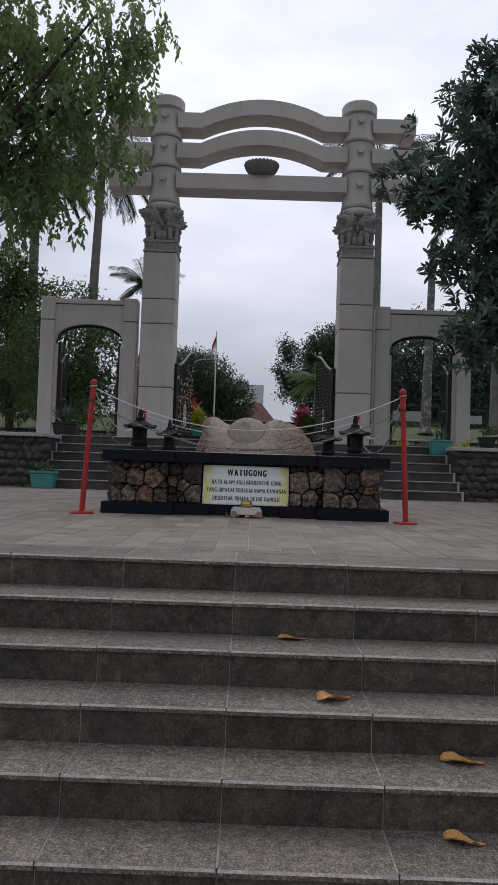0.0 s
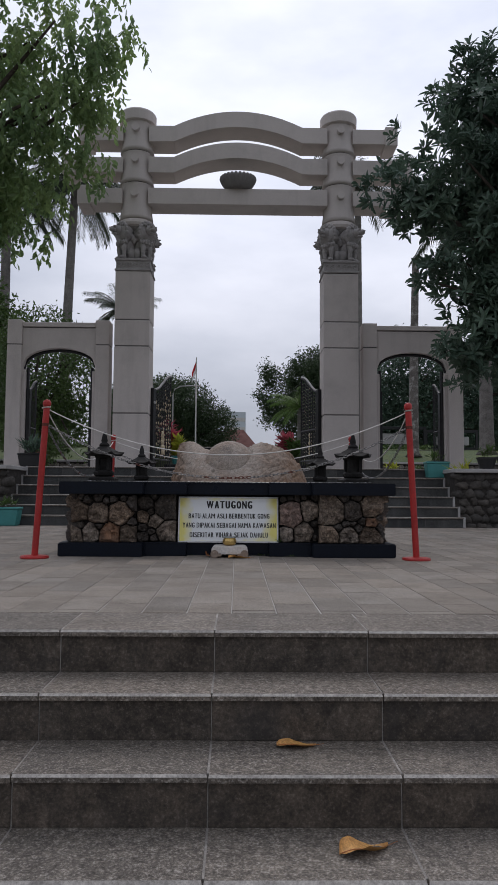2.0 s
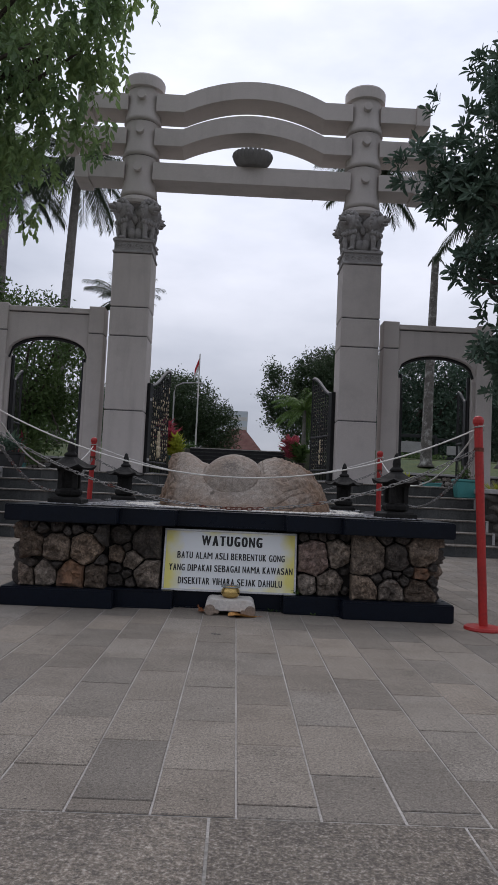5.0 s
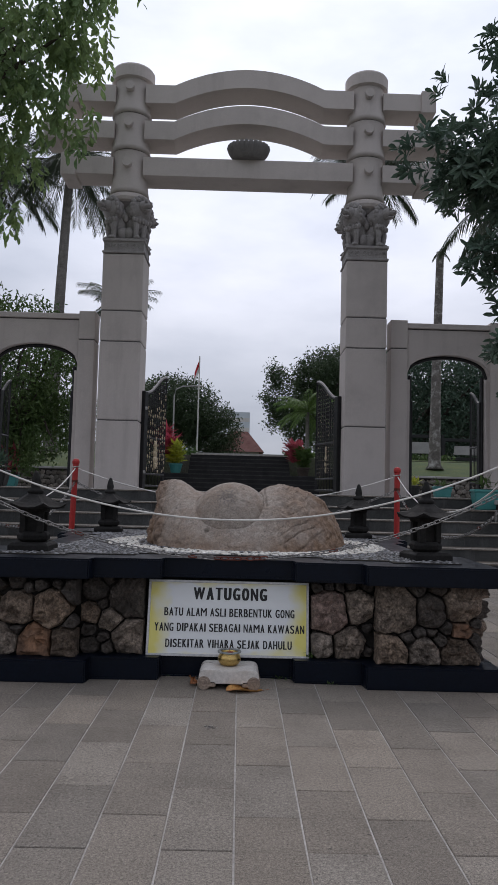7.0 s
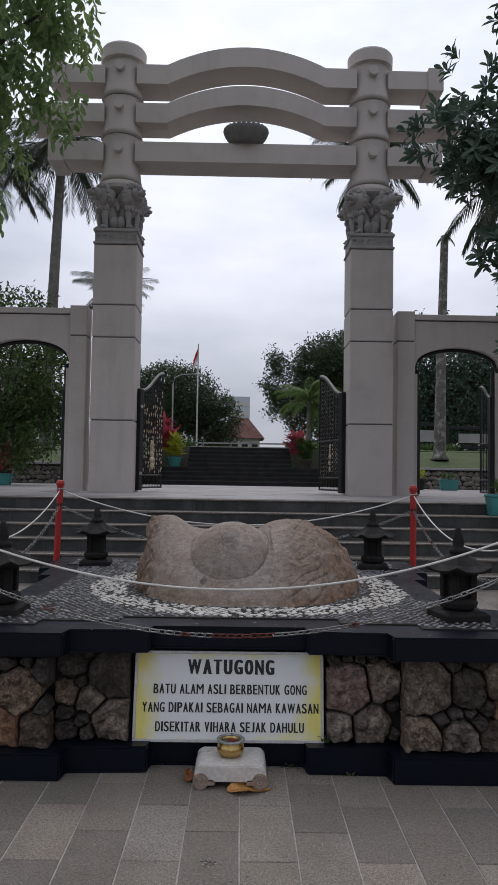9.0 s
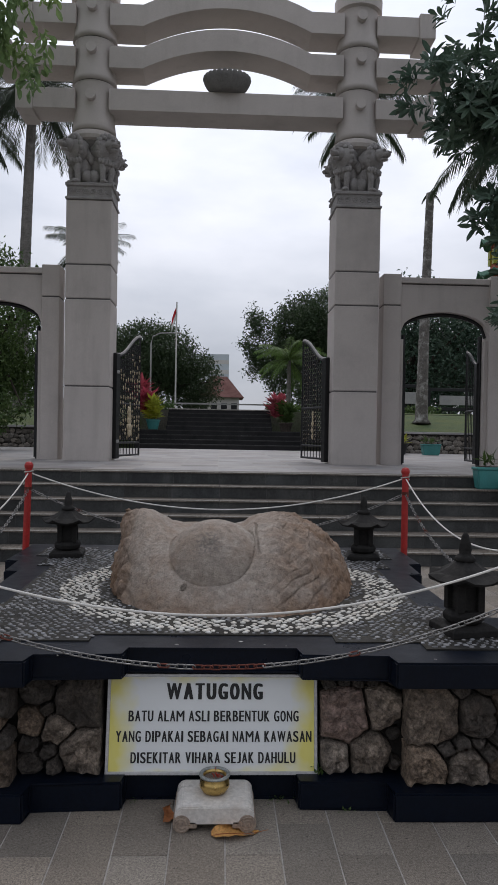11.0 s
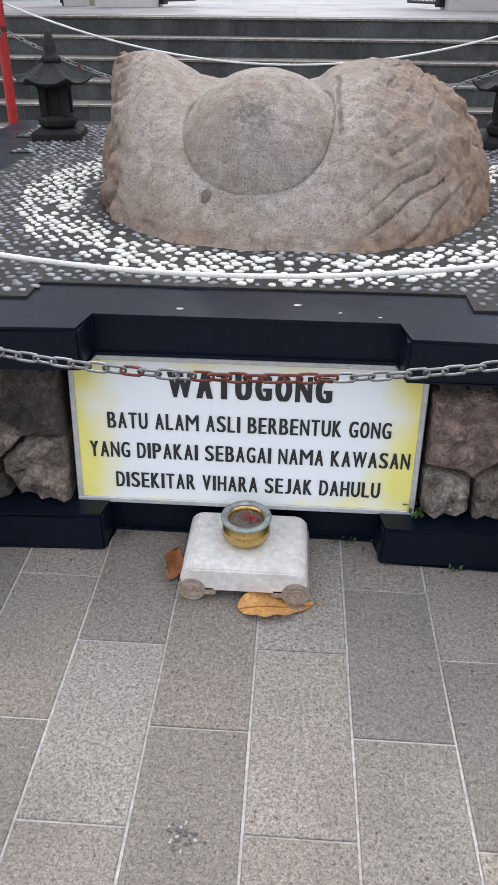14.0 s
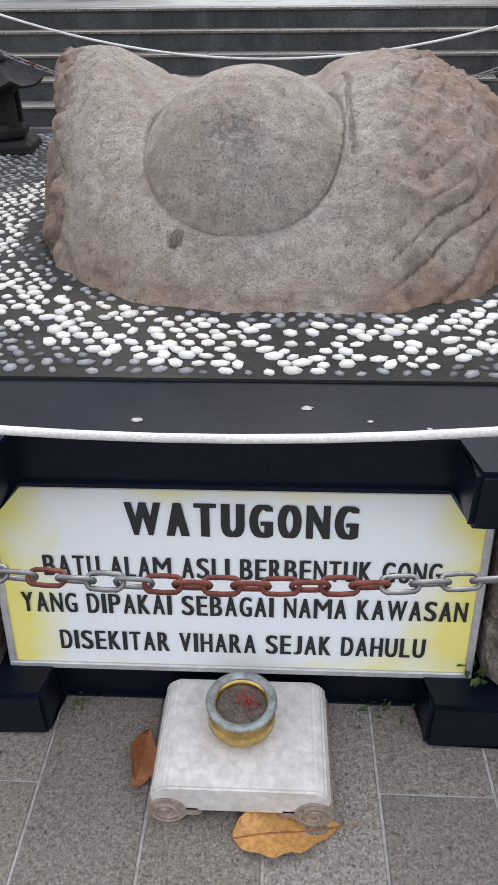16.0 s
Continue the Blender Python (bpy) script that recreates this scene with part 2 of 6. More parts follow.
RUBBLE_PINK = mat("pinkish_rubble_stone", (0.37, 0.26, 0.22), rough=0.85, var=0.5, scale=14, fine=60, bump=0.9, tint=(0.2, 0.14, 0.115), stain=0.45, stain_col=(0.38, 0.33, 0.28), stain_scale=9, dist=0.015, coarse=1.0, mottle=0.35, mottle_scale=26)
RUBBLE_DARK = mat("dark_rubble_stone", (0.14, 0.118, 0.1), rough=0.85, var=0.6, scale=14, fine=70, bump=1.0, tint=(0.04, 0.034, 0.03), per="object", stain=0.5, stain_col=(0.16, 0.14, 0.12), stain_scale=14, dist=0.018, coarse=1.0)
RUBBLE_GARDEN = mat("garden_wall_stone", (0.26, 0.235, 0.205), rough=0.9, var=0.5, scale=5, fine=30, bump=0.6, per="island", dist=0.01, spread=(0.55, 1.3))
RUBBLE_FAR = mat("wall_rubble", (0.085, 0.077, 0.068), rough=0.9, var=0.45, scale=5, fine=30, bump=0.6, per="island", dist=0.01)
ROCK = mat("sacred_boulder", (0.405, 0.35, 0.302), rough=0.82, var=0.3, patch=0.32, scale=4.0, fine=190, bump=0.9, tint=(0.325, 0.262, 0.21), stain=0.35, stain_col=(0.23, 0.172, 0.132), stain_scale=4.5, speck=0.85, speck_col=(0.085, 0.072, 0.064), speck_scale=210, speck_at=(0.585, 0.64), dist=0.006, coarse=0.85, mottle=0.25, mottle_scale=30)


def weather(m):
    """Rust-brown weathering of the boulder's broken flanks and foot, in uneven patches."""
    t = m.node_tree
    b = next(n for n in t.nodes if n.type == "BSDF_PRINCIPLED")
    old = b.inputs["Base Color"].links[0].from_socket
    geo = t.nodes.new("ShaderNodeNewGeometry")
    sep = t.nodes.new("ShaderNodeSeparateXYZ")
    t.links.new(geo.outputs["Position"], sep.inputs[0])

    def noisy(scale):
        n = t.nodes.new("ShaderNodeTexNoise")
        n.inputs["Scale"].default_value, n.inputs["Detail"].default_value, n.inputs["Roughness"].default_value = scale, 7.0, 0.65
        t.links.new(geo.outputs["Position"], n.inputs["Vector"])
        return n.outputs["Fac"]

    def span(src, a, b_, lo, hi):
        n = t.nodes.new("ShaderNodeMapRange")
        for i, v in enumerate((a, b_, lo, hi)):
            n.inputs[1 + i].default_value = v
        t.links.new(src, n.inputs[0])
        return n.outputs[0]

    def add(p, q):
        n = t.nodes.new("ShaderNodeMath")
        n.operation = "ADD"
        t.links.new(p, n.inputs[0])
        t.links.new(q, n.inputs[1])
        return n.outputs[0]

    far = t.nodes.new("ShaderNodeVectorMath")
    far.operation = "DISTANCE"
    far.inputs[1].default_value = (-0.03, 8.27, 0.98)
    t.links.new(geo.outputs["Position"], far.inputs[0])
    near_boss = span(far.outputs["Value"], 0.0, 0.13, 0.26, 0.0)
    scuff = t.nodes.new("ShaderNodeClamp")
    t.links.new(span(add(noisy(60.0), near_boss), 0.62, 0.74, 0.0, 0.6), scuff.inputs[0])
    zone = add(add(span(sep.outputs[0], 0.2, 0.65, 0.0, 0.72), span(sep.outputs[0], -0.42, -0.54, 0.0, 0.75)), add(span(sep.outputs[2], 0.76, 0.66, 0.0, 0.35), span(noisy(7.0), 0.35, 0.65, -0.2, 0.4)))
    fac = t.nodes.new("ShaderNodeClamp")
    t.links.new(zone, fac.inputs[0])
    rust = t.nodes.new("ShaderNodeMix")
    rust.data_type = "RGBA"
    rust.inputs[6].default_value, rust.inputs[7].default_value = (0.29, 0.19, 0.125, 1), (0.135, 0.075, 0.046, 1)
    t.links.new(span(noisy(22.0), 0.42, 0.68, 0.0, 1.0), rust.inputs[0])
    mx = t.nodes.new("ShaderNodeMix")
    mx.data_type = "RGBA"
    t.links.new(fac.outputs[0], mx.inputs[0])
    t.links.new(old, mx.inputs[6])
    t.links.new(rust.outputs[2], mx.inputs[7])
    dark = t.nodes.new("ShaderNodeMix")
    dark.data_type = "RGBA"
    dark.inputs[7].default_value = (0.07, 0.068, 0.068, 1)
    t.links.new(scuff.outputs[0], dark.inputs[0])
    t.links.new(mx.outputs[2], dark.inputs[6])
    t.links.new(dark.outputs[2], b.inputs["Base Color"])


weather(ROCK)
PEBBLE_WHITE = mat("white_pebble", (0.7, 0.67, 0.61), rough=0.5, var=0.15, per="object", bump=0.0, spread=(0.78, 1.12))
PEBBLE_WHITE_R = mat("white_pebble_rest", (0.7, 0.67, 0.61), rough=0.5, var=0.15, per="island", bump=0.0, spread=(0.78, 1.12))
PEBBLE_GREY = mat("grey_pebble", (0.2, 0.2, 0.205), rough=0.5, var=0.2, scale=20, per="island", bump=0.0, spread=(0.45, 1.6))
BED = mat("dark_bed_cement", (0.022, 0.02, 0.017), rough=0.8, var=0.4, scale=4, fine=60, bump=0.8, stain=0.2, stain_col=(0.1, 0.085, 0.04), stain_scale=3)
RED = mat("red_painted_metal", (0.42, 0.025, 0.022), rough=0.42, var=0.2, scale=6, fine=60, bump=0.05, stain=0.3, stain_col=(0.22, 0.02, 0.02), stain_scale=5)
STEEL = mat("galvanised_chain", (0.27, 0.26, 0.25), rough=0.45, metal=0.8, var=0.3, scale=14, per="island")
RUST = mat("rusty_chain", (0.16, 0.045, 0.03), rough=0.8, metal=0.2, var=0.4, scale=20)
ROPE = mat("white_rope", (0.72, 0.7, 0.66), rough=0.8, var=0.2, scale=10, fine=300, bump=0.4)
LANTERN = mat("lantern_black_stone", (0.02, 0.019, 0.018), rough=0.75, var=0.4, scale=9, fine=70, bump=0.4, spec=0.2, stain=0.15, stain_col=(0.09, 0.085, 0.075), stain_scale=7)
SIGN_FRAME = mat("sign_aluminium", (0.58, 0.58, 0.58), rough=0.42, metal=0.6, var=0.15, stain=0.3, stain_col=(0.35, 0.34, 0.33), stain_scale=7)
INK = mat("sign_black_letters", (0.02, 0.02, 0.02), rough=0.5, var=0.1, bump=0)
MARBLE = mat("white_marble", (0.62, 0.59, 0.55), rough=0.35, var=0.2, scale=7, fine=50, bump=0.04, tint=(0.6, 0.57, 0.54), stain=0.5, stain_col=(0.48, 0.38, 0.3), stain_scale=9)
MARBLE_WORN = mat("worn_marble_scroll", (0.36, 0.28, 0.22), rough=0.7, var=0.35, scale=25, fine=90, bump=0.4, stain=0.5, stain_col=(0.18, 0.15, 0.14), stain_scale=22)
BRASS = mat("tarnished_brass", (0.62, 0.43, 0.16), rough=0.3, metal=1.0, var=0.25, scale=18, fine=80, bump=0.05)
BRASS_RIM = mat("oxidised_rim", (0.36, 0.38, 0.36), rough=0.55, metal=0.5, var=0.35, scale=40)
ASH = mat("incense_ash", (0.16, 0.125, 0.1), rough=0.95, var=0.5, scale=60, fine=160, bump=0.6)
STICK = mat("incense_stick", (0.4, 0.05, 0.03), rough=0.8, var=0.2)
DRY_LEAF = mat("dry_leaf", (0.6, 0.32, 0.1), rough=0.6, var=0.35, scale=22, fine=120, bump=0.3, tint=(0.42, 0.2, 0.06), stain=0.4, stain_col=(0.22, 0.1, 0.04), stain_scale=26)
DRY_LEAF_RED = mat("brown_dry_leaf", (0.38, 0.14, 0.05), rough=0.6, var=0.35, scale=22, fine=120, bump=0.3)
IRON = mat("black_wrought_iron", (0.012, 0.012, 0.013), rough=0.45, var=0.3, scale=12)
GOLD = mat("gold_paint", (0.66, 0.55, 0.38), rough=0.42, metal=0.45, var=0.35, scale=30)
LEDGE = mat("pale_concrete_ledge", (0.4, 0.39, 0.38), rough=0.85, var=0.2, scale=2, fine=60, stain=0.3, stain_col=(0.2, 0.19, 0.18))
LANDING = mat("landing_tile", (0.3, 0.285, 0.28), rough=0.6, var=0.15, scale=1.2, fine=60, per="island", stain=0.2, stain_col=(0.2, 0.19, 0.18))
TEAL = mat("turquoise_plastic", (0.05, 0.25, 0.24), rough=0.45, var=0.15, scale=5, stain=0.2, stain_col=(0.12, 0.2, 0.19))
BLACK_POT = mat("black_plastic_pot", (0.02, 0.02, 0.02), rough=0.55, var=0.2)
SOIL = mat("soil", (0.06, 0.045, 0.035), rough=0.95, var=0.4, fine=90, bump=0.6)
GRASS = mat("lawn", (0.05, 0.085, 0.027), rough=0.9, var=0.45, scale=1.5, fine=40, bump=0.8, tint=(0.12, 0.14, 0.05), dist=0.02)
EARTH = mat("ground_earth", (0.11, 0.105, 0.085), rough=0.95, var=0.4, scale=0.6, fine=20, bump=0.5, tint=(0.06, 0.09, 0.03))
BARK = mat("grey_palm_bark", (0.2, 0.185, 0.17), rough=0.9, var=0.4, scale=4, fine=25, bump=0.6, stain=0.4, stain_col=(0.36, 0.35, 0.33), stain_scale=3, dist=0.02)
BARK_LICHEN = mat("lichened_bark", (0.17, 0.155, 0.14), rough=0.9, var=0.4, scale=4, fine=25, bump=0.6, stain=0.85, stain_col=(0.6, 0.6, 0.56), stain_scale=4.5, dist=0.02)
BARK_DARK = mat("dark_bark", (0.07, 0.055, 0.045), rough=0.95, var=0.4, scale=5, fine=30, bump=0.7, dist=0.02)
LEAF_A = leafy("drooping_leaf", (0.135, 0.22, 0.1), (0.36, 0.47, 0.17), thin=0.55)
LEAF_B = leafy("glossy_dark_leaf", (0.07, 0.115, 0.085), (0.11, 0.17, 0.11), rough=0.28)
LEAF_C = leafy("garden_leaf", (0.06, 0.11, 0.032), (0.12, 0.18, 0.05))
LEAF_FAR = leafy("distant_leaf", (0.05, 0.08, 0.038), (0.085, 0.125, 0.06))
FROND = leafy("palm_frond", (0.05, 0.07, 0.045), (0.09, 0.11, 0.065))
FROND_GREEN = leafy("green_frond", (0.11, 0.2, 0.05), (0.2, 0.3, 0.09))
LEAF_RED = leafy("red_cordyline", (0.4, 0.06, 0.1), (0.55, 0.17, 0.18))
LEAF_YELLOW = leafy("yellow_croton", (0.46, 0.44, 0.06), (0.24, 0.38, 0.06))
ROOF_TILE = mat("red_roof_tile", (0.15, 0.055, 0.045), rough=0.8, var=0.3, scale=2, fine=15, per="island")
WALL_WHITE = mat("far_white_wall", (0.6, 0.58, 0.55), rough=0.85, var=0.12)
TOWER = mat("far_grey_tower", (0.55, 0.6, 0.64), rough=0.8, var=0.12, scale=0.2)
TRIM_GREEN = mat("pagoda_green", (0.08, 0.2, 0.14), rough=0.6, var=0.2)
PAGODA_RED = mat("pagoda_red", (0.4, 0.09, 0.05), rough=0.7, var=0.2)
FAR_STEP = mat("black_far_steps", (0.014, 0.014, 0.015), rough=0.6, var=0.4, scale=3, fine=30)
FAR_EDGE = mat("far_step_edges", (0.04, 0.04, 0.04), rough=0.6, var=0.4, scale=3, fine=30)
DARK_BOARD = mat("dark_board", (0.015, 0.016, 0.017), rough=0.5, var=0.2)
FLAG_RED = mat("flag_red", (0.6, 0.03, 0.04), rough=0.8, var=0.1)
FLAG_WHITE = mat("flag_white", (0.8, 0.8, 0.8), rough=0.8, var=0.1)


# ---- mesh helpers ----
def part(name, bm, material, parent=None, label="", smooth=False):
    me = bpy.data.meshes.new(name)
    bm.to_mesh(me)
    bm.free()
    me.materials.append(material)
    if smooth:
        for p in me.polygons:
            p.use_smooth = True
    ob = new(name, me)
    if parent is not None:
        ob.parent = parent
    if label:
        ob["label"] = label
    return ob


def raw(name, verts, faces, material, parent=None, label="", smooth=False):
    me = bpy.data.meshes.new(name)
    me.from_pydata([tuple(v) for v in verts], [], faces)
    me.materials.append(material)
    if smooth:
        for p in me.polygons:
            p.use_smooth = True
    ob = new(name, me)
    if parent is not None:
        ob.parent = parent
    if label:
        ob["label"] = label
    return ob


def piece(name, me, parent, m):
    ob = new(name, me)
    ob.parent = parent
    ob.matrix_basis = m
    return ob


def empty(name, at=(0, 0, 0), label="", category="", group="", kind=""):
    ob = new(name)
    ob.empty_display_size = 0.1
    ob.location = at
    return tagged(ob, label, category, group, kind)


def box(bm, x0, x1, y0, y1, z0, z1, bevel=0.0, seg=1):
    b = bmesh.new()
    bmesh.ops.create_cube(b, size=1, matrix=Matrix.Translation(((x0 + x1) / 2, (y0 + y1) / 2, (z0 + z1) / 2)) @ Matrix.Diagonal((x1 - x0, y1 - y0, z1 - z0, 1)))
    if bevel > 0:
        bmesh.ops.bevel(b, geom=b.edges[:], offset=bevel, segments=seg, affect="EDGES", profile=0.6)
    join(bm, b)
    return bm


def join(bm, other, m=None):
    """Adds the other bmesh, at the pose m, to bm."""
    if m is not None:
        bmesh.ops.transform(other, matrix=m, verts=other.verts[:])
    vs = [bm.verts.new(v.co) for v in other.verts]
    other.verts.index_update()
    for f in other.faces:
        try:
            g = bm.faces.new([vs[v.index] for v in f.verts])
            g.smooth = f.smooth
        except ValueError:
            pass
    other.free()


def lathe(bm, profile, at=(0, 0, 0), seg=24, turn=0.0, square=False):
    """Turns a profile of (radius, height) round the upright axis at that place; with seg=4 it gives square shapes of half-width radius."""
    k = 1 / math.cos(math.pi / seg) if square else 1
    rings = []
    for r, z in profile:
        rings.append([bm.verts.new((at[0] + r * k * math.cos(turn + 2 * math.pi * i / seg), at[1] + r * k * math.sin(turn + 2 * math.pi * i / seg), at[2] + z)) for i in range(seg)])
    for a, b in zip(rings, rings[1:]):
        for i in range(seg):
            bm.faces.new((a[i], a[(i + 1) % seg], b[(i + 1) % seg], b[i]))
    bm.faces.new(list(reversed(rings[0])))
    bm.faces.new(rings[-1])
    return bm


def tube(bm, points, radius, seg=8, taper=None):
    """A tube along points; taper gives the radius at its end."""
    rings = []
    pts = [Vector(p) for p in points]
    for i, p in enumerate(pts):
        d = (pts[min(i + 1, len(pts) - 1)] - pts[max(i - 1, 0)]).normalized()
        a = d.cross(Vector((0, 0, 1)) if abs(d.z) < 0.9 else Vector((1, 0, 0))).normalized()
        b = d.cross(a)
        r = radius if taper is None else radius + (taper - radius) * i / (len(pts) - 1)
        rings.append([bm.verts.new(p + r * (a * math.cos(2 * math.pi * k / seg) + b * math.sin(2 * math.pi * k / seg))) for k in range(seg)])
    for a, b in zip(rings, rings[1:]):
        for k in range(seg):
            bm.faces.new((a[k], a[(k + 1) % seg], b[(k + 1) % seg], b[k]))
    bm.faces.new(list(reversed(rings[0])))
    bm.faces.new(rings[-1])
    return bm


def prism(bm, outline, y0, y1):
    """An outline of (x, z), counter-clockwise from the front, given depth from y0 to y1."""
    a = [bm.verts.new((x, y0, z)) for x, z in outline]
    b = [bm.verts.new((x, y1, z)) for x, z in outline]
    n = len(outline)
    bm.faces.new(a)
    bm.faces.new(list(reversed(b)))
    for i in range(n):
        bm.faces.new((a[(i + 1) % n], a[i], b[i], b[(i + 1) % n]))
    return bm


def slab(bm, outline, z0, z1, bevel=0.0):
    """An outline of (x, y), counter-clockwise from above, raised from z0 to z1."""
    b = bmesh.new()
    lo = [b.verts.new((x, y, z0)) for x, y in outline]
    hi = [b.verts.new((x, y, z1)) for x, y in outline]
    n = len(outline)
    b.faces.new(list(reversed(lo)))
    b.faces.new(hi)
    for i in range(n):
        b.faces.new((lo[i], lo[(i + 1) % n], hi[(i + 1) % n], hi[i]))
    if bevel > 0:
        bmesh.ops.bevel(b, geom=b.edges[:], offset=bevel, segments=2, affect="EDGES")
    join(bm, b)
    return bm


def blob(bm, size, at, subdiv=2, rough=0.15, freq=1.5, seed=0.0, flat=0.0, turn=0.0):
    b = bmesh.new()
    bmesh.ops.create_icosphere(b, subdivisions=subdiv, radius=1)
    for v in b.verts:
        c = v.co.copy()
        k = 1 + rough * noise.noise(c * freq + Vector((seed, seed * 1.7, -seed)))
        v.co = Vector((c.x * size[0], c.y * size[1], c.z * size[2])) * k
        if flat and v.co.y < -flat:
            v.co.y = -flat + (v.co.y + flat) * 0.15
    for f in b.faces:
        f.smooth = True
    join(bm, b, Matrix.Translation(at) @ Matrix.Rotation(turn, 4, "Z"))
    return bm


rnd = random.Random(7)


# ---- ground: one sheet with terraces, to the horizon ----
RISE, TREAD_D, EDGE_Y = 0.169, 0.298, 4.19
LAND_Z, LAND_Y, BACK_RISE, BACK_TREAD = 1.01, 14.4, 1.01 / 6, 0.28
TOP_Z = 2.42
gx = [-600, -60, -16, -8, 0, 8, 16, 60, 600]
gy = [(-300, -1.04), (4.3, -1.04), (4.34, -0.06), (14.5, -0.06), (14.54, 0.95), (30.6, 0.95), (30.7, 2.36), (120, 2.36), (900, 2.36)]
verts = [(x, y, z) for y, z in gy for x in gx]
faces = [(j * 9 + i, j * 9 + i + 1, j * 9 + 10 + i, j * 9 + 9 + i) for j in range(len(gy) - 1) for i in range(8)]
tagged(raw("ground", verts, faces, EARTH), "bare earth and worn grass round the terraces", "ground", kind="structure")
lower = bmesh.new()
box(lower, -9, 9, -8, 2.72, -1.07, -1.014)
for x0, x1 in ((-9, -5.6), (5.59, 9)):
    box(lower, x0, x1, 2.72, EDGE_Y, -1.07, -1.014)
tagged(part("lower_pavement", lower, TILE_FAR), "grey stone pavement at the foot of the steps", "pavement", kind="structure")

# bedding of the plaza and of the landing, seen as joints between the tiles
bed = bmesh.new()
box(bed, -14, 14, EDGE_Y + 0.05, 13.1, -0.3, -0.0035)
plaza = tagged(part("floor_plaza", bed, GROUT), "grey andesite tiles in staggered rows with pale joints", "floor", kind="structure")
for name, x0, x1 in (("wall_steps_west", -14, -5.6), ("wall_steps_east", 5.59, 14)):
    side_wall = bmesh.new()
    box(side_wall, x0, x1, EDGE_Y - 0.1, EDGE_Y + 0.049, -1.3, -0.004, 0.006)
    tagged(part(name, side_wall, LEDGE), "plain concrete wall beside the flight of steps", "wall", kind="structure")
bed = bmesh.new()
box(bed, -12, 12, LAND_Y + 0.06, 27.6, 0.6, LAND_Z - 0.006)
landing = tagged(part("floor_landing", bed, GROUT), "pale grey tiled landing under the gate", "floor", kind="structure")


def steps(name, label, edges, x0, x1, joint, rise):
    """The body of a flight whose tread edges lie at (y, z); its slabs are laid on it further down."""
    bm = bmesh.new()
    for y, z in edges:
        box(bm, x0, x1, y + 0.0075, edges[0][0] + 0.3, z - rise - 0.1, z - 0.0025)
    return tagged(part(name, bm, joint), label, "stairs", kind="structure")


front_edges = [(EDGE_Y - TREAD_D * k, -RISE * k) for k in range(6)]
flight_front = steps("stairs_front", "wide flight of dark grey andesite steps with worn edges", front_edges, -5.58, 5.57, STEP_JOINT, RISE)
back_edges = [(LAND_Y - BACK_TREAD * k, LAND_Z - BACK_RISE * k) for k in range(6)]
flight_back = steps("stairs_back", "wide flight of dark stone steps with pale edges below the gate", back_edges, -3.75, 3.8, GROOVE, BACK_RISE)
for y, z in back_edges:
    for x in (-3.77, 3.815):
        bm = bmesh.new()
        box(bm, x - 0.02, x + 0.02, y - 0.012, y + 0.03, z - BACK_RISE, z + 0.004, 0.003)
        part("edge_strip", bm, LEDGE, flight_back, "pale edge strip")

# ---- retaining walls beside the back steps ----
def rubble_wall(name, x0, x1, y0, y1, z0, z1, label, stone=None):
    """A low wall of rubble laid in mortar, its face towards the plaza, with a pale ledge on top."""
    bm = bmesh.new()
    box(bm, x0, x1, y0 + 0.05, y1, z0, z1)
    wall = tagged(part(name, bm, MORTAR), label, "wall", kind="structure")
    n = int((x1 - x0) / 0.17)
    stones = bmesh.new()
    z = z0 + 0.08
    row = 0
    while z < z1 - 0.05:
        for i in range(n):
            x = x0 + (i + 0.5 + 0.5 * (row % 2)) * (x1 - x0) / n + rnd.uniform(-0.03, 0.03)
            blob(stones, (rnd.uniform(0.085, 0.14), 0.07, rnd.uniform(0.07, 0.105)), (x, y0 + 0.075, z + rnd.uniform(-0.02, 0.02)), 2, 0.6, 1.8, rnd.uniform(0, 50))
        z += 0.145
        row += 1
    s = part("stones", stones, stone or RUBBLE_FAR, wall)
    s["kind"] = "stuff"
    c = bmesh.new()
    box(c, x0 - 0.03, x1 + 0.03, y0 - 0.06, y1 + 0.1, z1, z1 + 0.07, 0.01)
    part("ledge", c, LEDGE, wall, "pale concrete ledge")
    return wall


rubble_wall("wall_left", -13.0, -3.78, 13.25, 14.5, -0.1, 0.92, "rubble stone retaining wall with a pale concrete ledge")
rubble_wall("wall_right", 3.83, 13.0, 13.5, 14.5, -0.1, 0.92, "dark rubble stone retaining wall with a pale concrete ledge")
rubble_wall("garden_wall_right", 3.3, 11.0, 27.0, 27.4, 0.98, 1.62, "low rubble garden wall with a pale cap", RUBBLE_GARDEN)
rubble_wall("garden_wall_left", -11.0, -3.3, 27.0, 27.4, 0.98, 1.62, "low rubble garden wall with a pale cap", RUBBLE_GARDEN)
for nm, x0, x1 in (("lawn_right", 3.2, 30), ("lawn_left", -30, -3.2)):
    bm = bmesh.new()
    vs = [bm.verts.new(p) for p in ((x0, 27.4, 1.66), (x1, 27.4, 1.66), (x1, 31, 2.4), (x0, 31, 2.4), (x0, 60, 2.42), (x1, 60, 2.42))]
    bm.faces.new((vs[0], vs[1], vs[2], vs[3]))
    bm.faces.new((vs[3], vs[2], vs[5], vs[4]))
    tagged(part(nm, bm, GRASS), "mown green lawn sloping up behind a garden wall", "lawn", kind="structure")

